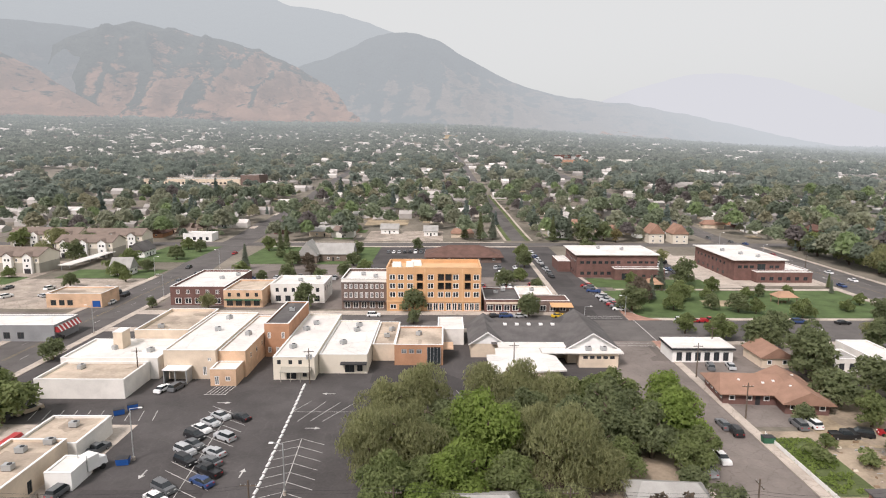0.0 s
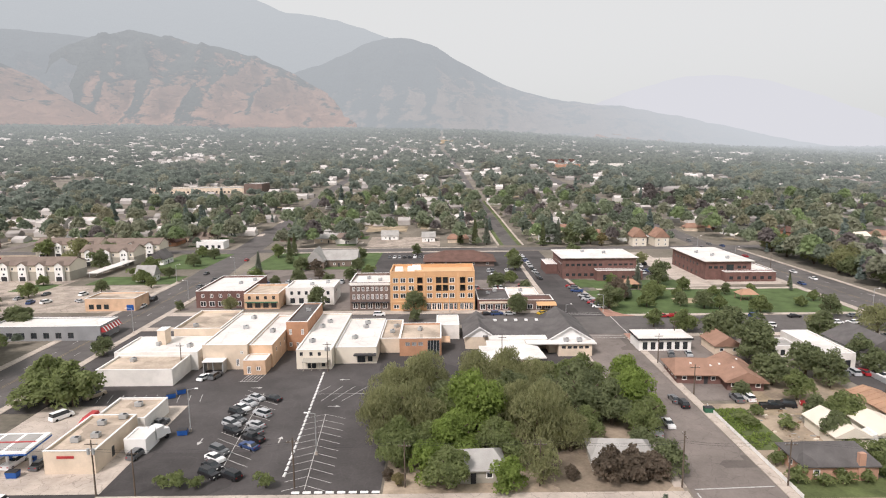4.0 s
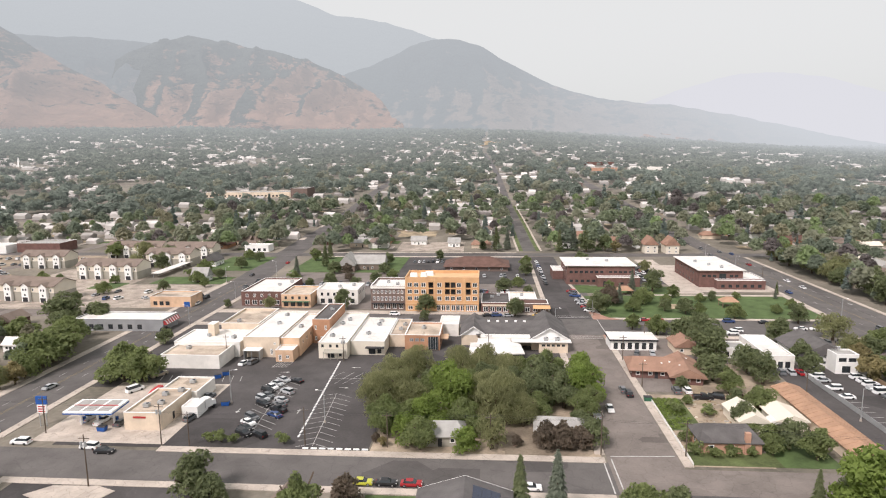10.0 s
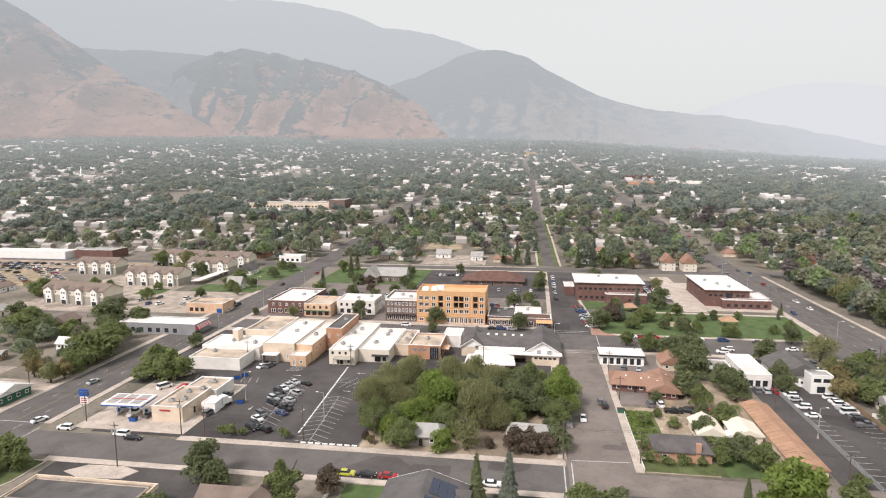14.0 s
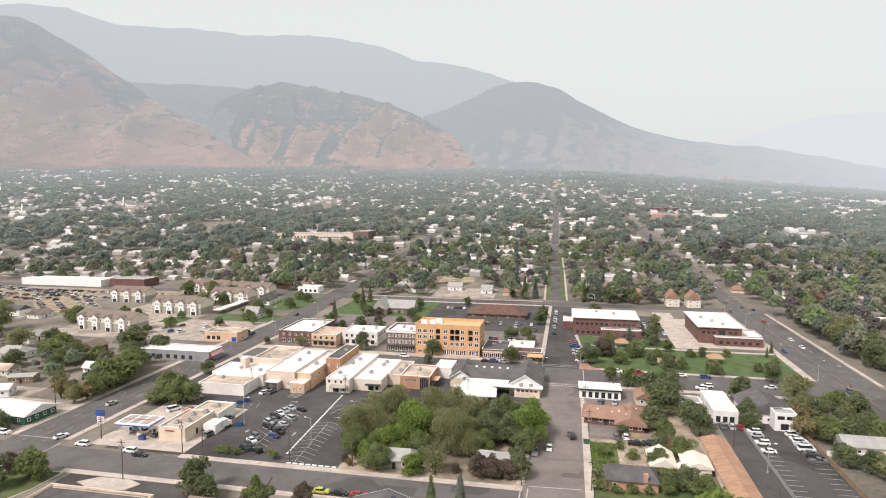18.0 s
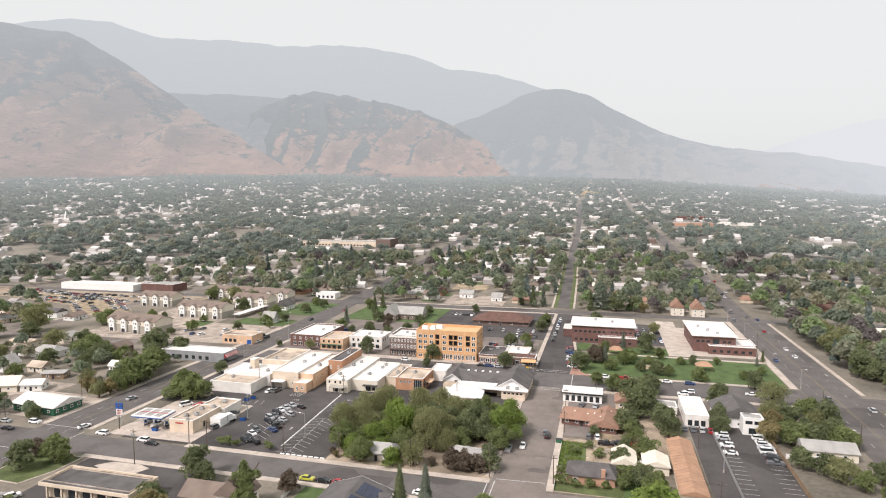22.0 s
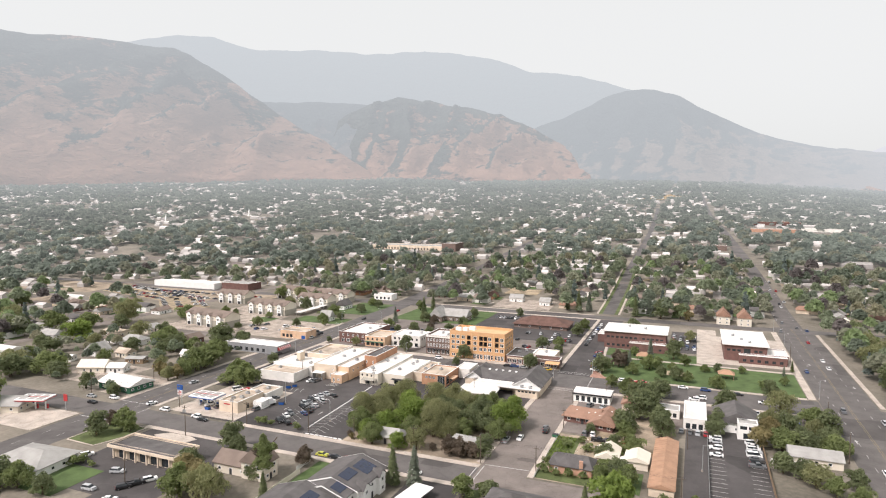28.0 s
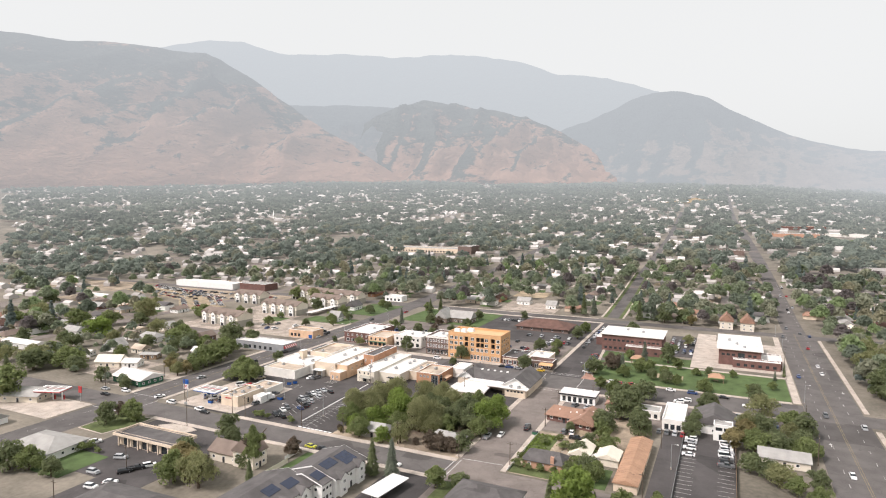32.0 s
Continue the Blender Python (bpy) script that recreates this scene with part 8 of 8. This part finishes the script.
for i in range(10):
    car(kn[q.randrange(5)], cols[q.randrange(10)], -198 + i * 6 + q.uniform(-2, 2), 24 + q.uniform(-6, 12), q.uniform(0, 360))
for i in range(22):   # traffic on the avenue
    x = q.choice((154, 158.5, 166, 171))
    y = q.uniform(-110, 420)
    car(kn[q.randrange(5)], cols[q.randrange(10)], x - max(0, y - 170) * 0.017, y, 90 if x > 165 else 270)


# ---------- poles, lamps, signs ----------
def utility_pole(x, y, h=11.0, rz=0, box=False):
    t = thing("utility_pole", "brown wooden utility pole with crossarm", "pole", pose(x, y, rise(x, y), rz=rz))
    part("post", MB().cyl(0, 0, 0, h, 0.17, 0.11, 7), M["pole"], t)
    part("crossarm", MB().box(-1.2, 1.2, -0.06, 0.06, h - 0.9, h - 0.76), M["pole"], t)
    for u in (-1.05, -0.4, 0.4, 1.05):
        part("insulator", MB().cyl(u, 0, h - 0.76, h - 0.55, 0.05, 0.03, 5), M["metal"], t)
    if box:
        for u in (-0.45, 0.45):
            part("transformer", MB().cyl(u, -0.3, h - 2.6, h - 1.5, 0.26, 0.26, 8), M["metal"], t)
    return t


for a in ((-76, -133.2, 11, 0, True), (-40.5, -131, 10, 0), (-69, -133, 9, 0), (31, -132, 11, 90), (50.5, -132, 9, 0), (-87, -69, 9, 0), (-45.5, -69, 9, 10, True), (4.5, -64, 9, 0), (-82, -152.5, 12, 0, True), (-110, -128, 10, 0), (50.2, -64, 9, 0), (51, -88, 8, 0), (148.5, -48, 11, 90), (149, -84, 11, 90),
          (148.5, 60, 11, 90), (96, -140, 10, 0), (5, -131, 9, 0), (-20, -131, 9, 0), (-160, -131.5, 10, 0), (-150, -105, 10, 0), (-70, -190, 8, 0), (-66, -218, 8, 0), (97, -92, 8, 0), (62, -45, 8, 0)):
    utility_pole(*a)


def lamp_post(x, y, h=9.0, rz=0):
    t = thing("street_lamp", "tall pale metal lamp post with one arm", "street lamp", pose(x, y, rise(x, y), rz=rz))
    part("post", MB().cyl(0, 0, 0, h, 0.12, 0.08, 7), M["metal"], t)
    part("arm", MB().rod((0, 0, h - 0.1), (1.8, 0, h + 0.2), 0.05), M["metal"], t)
    part("lamp_head", MB().taper((1.5, 2.3, -0.17, 0.17), h + 0.1, (1.6, 2.2, -0.1, 0.1), h + 0.28), M["white"], t)
    part("foot", MB().cyl(0, 0, 0, 0.7, 0.3, 0.28, 8), M["concrete"], t)
    return t


for a in ((-69.5, -106.6, 10, 0), (-39, -118, 9, 180), (49.5, -5, 7, 180), (32, -20, 7, 0), (150, 100, 9, 0), (152, -8, 9, 0), (-121, -28, 9, 180), (-121, 20, 9, 180), (-143, 60, 9, 0), (102, -110, 9, 0), (149, 148, 9, 0), (-121, 80, 9, 180), (-60, -3, 6, 90), (-10, -3, 6, 90)):
    lamp_post(*a)
# overhead wires along the front street
wires = thing("overhead_wires", "thin dark overhead wires between the poles", "wires")
for pa, pb in (((-160, -131.5), (-110, -128)), ((-110, -128), (-76, -133.2)), ((-76, -133.2), (-40.5, -131)), ((-40.5, -131), (-20, -131)), ((-20, -131), (5, -131)), ((5, -131), (31, -132)), ((31, -132), (50.5, -132)), ((50.5, -132), (96, -140)), ((148.5, -48), (149, -84)), ((148.5, 60), (148.5, -48))):
    for o_ in (-0.9, 0.9):
        mb = MB()
        P_ = []
        for k in range(9):
            f = k / 8
            P_.append((pa[0] + (pb[0] - pa[0]) * f, pa[1] + (pb[1] - pa[1]) * f + o_ * 0.5, 9.0 - 3.2 * f * (1 - f)))
        for k in range(8):
            mb.rod(P_[k], P_[k + 1], 0.018, 4)
        part("wire", mb, M["dark"], wires)
sgn = thing("station_sign", "tall blue and white filling station price sign", "sign", pose(-113.5, -124, 0))
part("post", MB().cyl(-0.9, 0, 0, 8, 0.13, 0.13, 8).cyl(0.9, 0, 0, 8, 0.13, 0.13, 8), M["metal"], sgn)
part("top_panel", MB().box(-1.5, 1.5, -0.2, 0.2, 6.2, 8.4), M["blue"], sgn, "blue sign panel")
part("price_panel", MB().box(-1.3, 1.3, -0.18, 0.18, 3.8, 6.0), M["white"], sgn, "white panel with plain bars")
for k in range(3):
    part("bar", MB().box(-1.0, 1.0, -0.22, -0.19, 4.1 + k * 0.65, 4.4 + k * 0.65), M["red"], sgn)
sg2 = thing("station_sign", "red filling station sign on a post", "sign", pose(-152, -150, 0))
part("post", MB().cyl(0, 0, 0, 5, 0.12, 0.12, 8), M["metal"], sg2)
part("panel", MB().box(-1, 1, -0.2, 0.2, 4, 7), M["red"], sg2)


# ---------- loose things in the lots ----------
def dumpster(x, y, rz, paint):
    t = thing("dumpster", paint + " steel waste container on the lot", "dumpster", pose(x, y, 0.03, rz=rz))
    part("bin", MB().taper((-1.0, 1.0, -0.6, 0.6), 0.1, (-1.1, 1.1, -0.75, 0.75), 1.3), M[paint], t)
    part("lid", MB().taper((-1.12, 1.12, -0.78, 0.78), 1.3, (-1.05, 1.05, -0.7, 0.7), 1.42), M["dark"], t)
    for u in (-0.8, 0.8):
        part("caster", MB().wheel(u, 0, 0.08, 0.08, 0.1, 8), M["tyre"], t)


for a in ((-82.4, -87, 30, "blue"), (-80.9, -84.2, 30, "blue"), (-70.6, -108.2, 10, "blue"), (50, -99, 0, "green"), (-96, -126, 0, "blue")):
    dumpster(*a)


def truck_tractor(x, y, rz):
    t = thing("truck_tractor", "white truck tractor parked without its trailer", "truck", pose(x, y, 0.03, rz=rz))
    part("cab", MB().box(0.4, 2.6, -1.2, 1.2, 0.9, 3.4).taper((2.6, 4.4, -1.1, 1.1), 0.8, (2.6, 4.2, -1.0, 1.0), 2.2), M["white"], t)
    part("windscreen", MB().box(2.58, 2.66, -1.0, 1.0, 2.3, 3.1), M["glass"], t)
    part("frame", MB().box(-3.6, 0.5, -0.45, 0.45, 0.7, 1.0), M["dark"], t)
    part("fifth_wheel", MB().cyl(-2.2, 0, 1.0, 1.15, 0.5, 0.5, 10), M["dark"], t)
    for u in (3.3, -1.6, -2.9):
        for s_ in (-1, 1):
            part("wheel", MB().wheel(u, s_ * 1.0, 0.52, 0.52, 0.4), M["tyre"], t)
    for s_ in (-1, 1):
        part("exhaust", MB().cyl(0.3, s_ * 1.0, 1.0, 3.9, 0.07, 0.07, 6), M["metal"], t)


truck_tractor(-75.5, -112.5, 70)


def fence(pts, h, material, label):
    t = thing("fence", label, "fence")
    n = 0
    for (xa, ya), (xb, yb) in zip(pts, pts[1:]):
        L_ = math.hypot(xb - xa, yb - ya)
        a = math.degrees(math.atan2(yb - ya, xb - xa))
        k = max(1, int(L_ / 2.4))
        pm = MB().box(0.06, L_ / k - 0.06, -0.025, 0.025, 0.08, h).mesh("panel", M[material])
        po = MB().box(-0.06, 0.06, -0.06, 0.06, 0, h + 0.1).mesh("post", M[material])
        for i in range(k):
            m = pose(xa + (xb - xa) * i / k, ya + (yb - ya) * i / k, 0.02, rz=a)
            part("panel", pm, None, t, at=m)
            part("post", po, None, t, at=m)
            n += 1


fence([(104, -139), (104, -76)], 1.5, "metal", "low grey metal fence between the lots")
fence([(122.6, -139), (122.6, -80)], 1.9, "wood", "weathered wooden board fence beside the lot")
fence([(-21.8, -163), (-21.8, -204)], 1.8, "siding", "cream board fence beside a narrow lawn")
fence([(-24.2, -84), (-24.2, -120)], 1.4, "concrete_dirty", "low pale block wall at the edge of the lot")
fence([(124, -93.5), (138, -93.5)], 1.8, "siding_w", "white board fence behind houses")
fence([(50.9, -96.2), (50.9, -136.4)], 0.9, "siding_w", "low pale fence beside the pavement")
fence([(-24, -152.6), (-24, -162)], 1.5, "siding_w", "white board fence beside a house")
fence([(70.5, -104), (88, -104)], 1.2, "wood", "weathered low fence behind the garages")
q = random.Random(21)
junk = thing("garden_debris", "heap of boards, pots and rubble in a dusty garden", "debris", kind="stuff")
for k, mt in enumerate(("wood", "concrete_dirty", "metal", "straw", "siding")):
    mb = MB()
    for i in range(18 if mt != "siding" else 7):
        x, y, w, d, h = q.uniform(59.5, 70), q.uniform(-117, -97), q.uniform(0.2, 1.1), q.uniform(0.15, 0.5), q.uniform(0.08, 0.4)
        mb.taper((x, x + w, y, y + d), 0.03, (x + 0.05, x + w - 0.03, y + 0.02, y + d - 0.05), h)
    part("scrap", mb, M[mt], junk)["kind"] = "stuff"
rows_ = thing("vegetable_rows", "rows of leafy garden plants in a bed", "plants", kind="stuff")
cl = [leaf_cloud([(x, y, 0.45, 0.7, 0.5, 0.5)], 60, 0.16, 0.0, int(x * 7 + y * 3 + 9000))[0] for x in np.arange(51.6, 59, 1.5) for y in np.arange(-117, -98, 1.3) if q.random() < 0.75]
V = np.concatenate(cl)
part("leaves", mesh_np("leaves", V, np.arange(len(V)).reshape(-1, 3), LEAF[2]), None, rows_)["kind"] = "stuff"
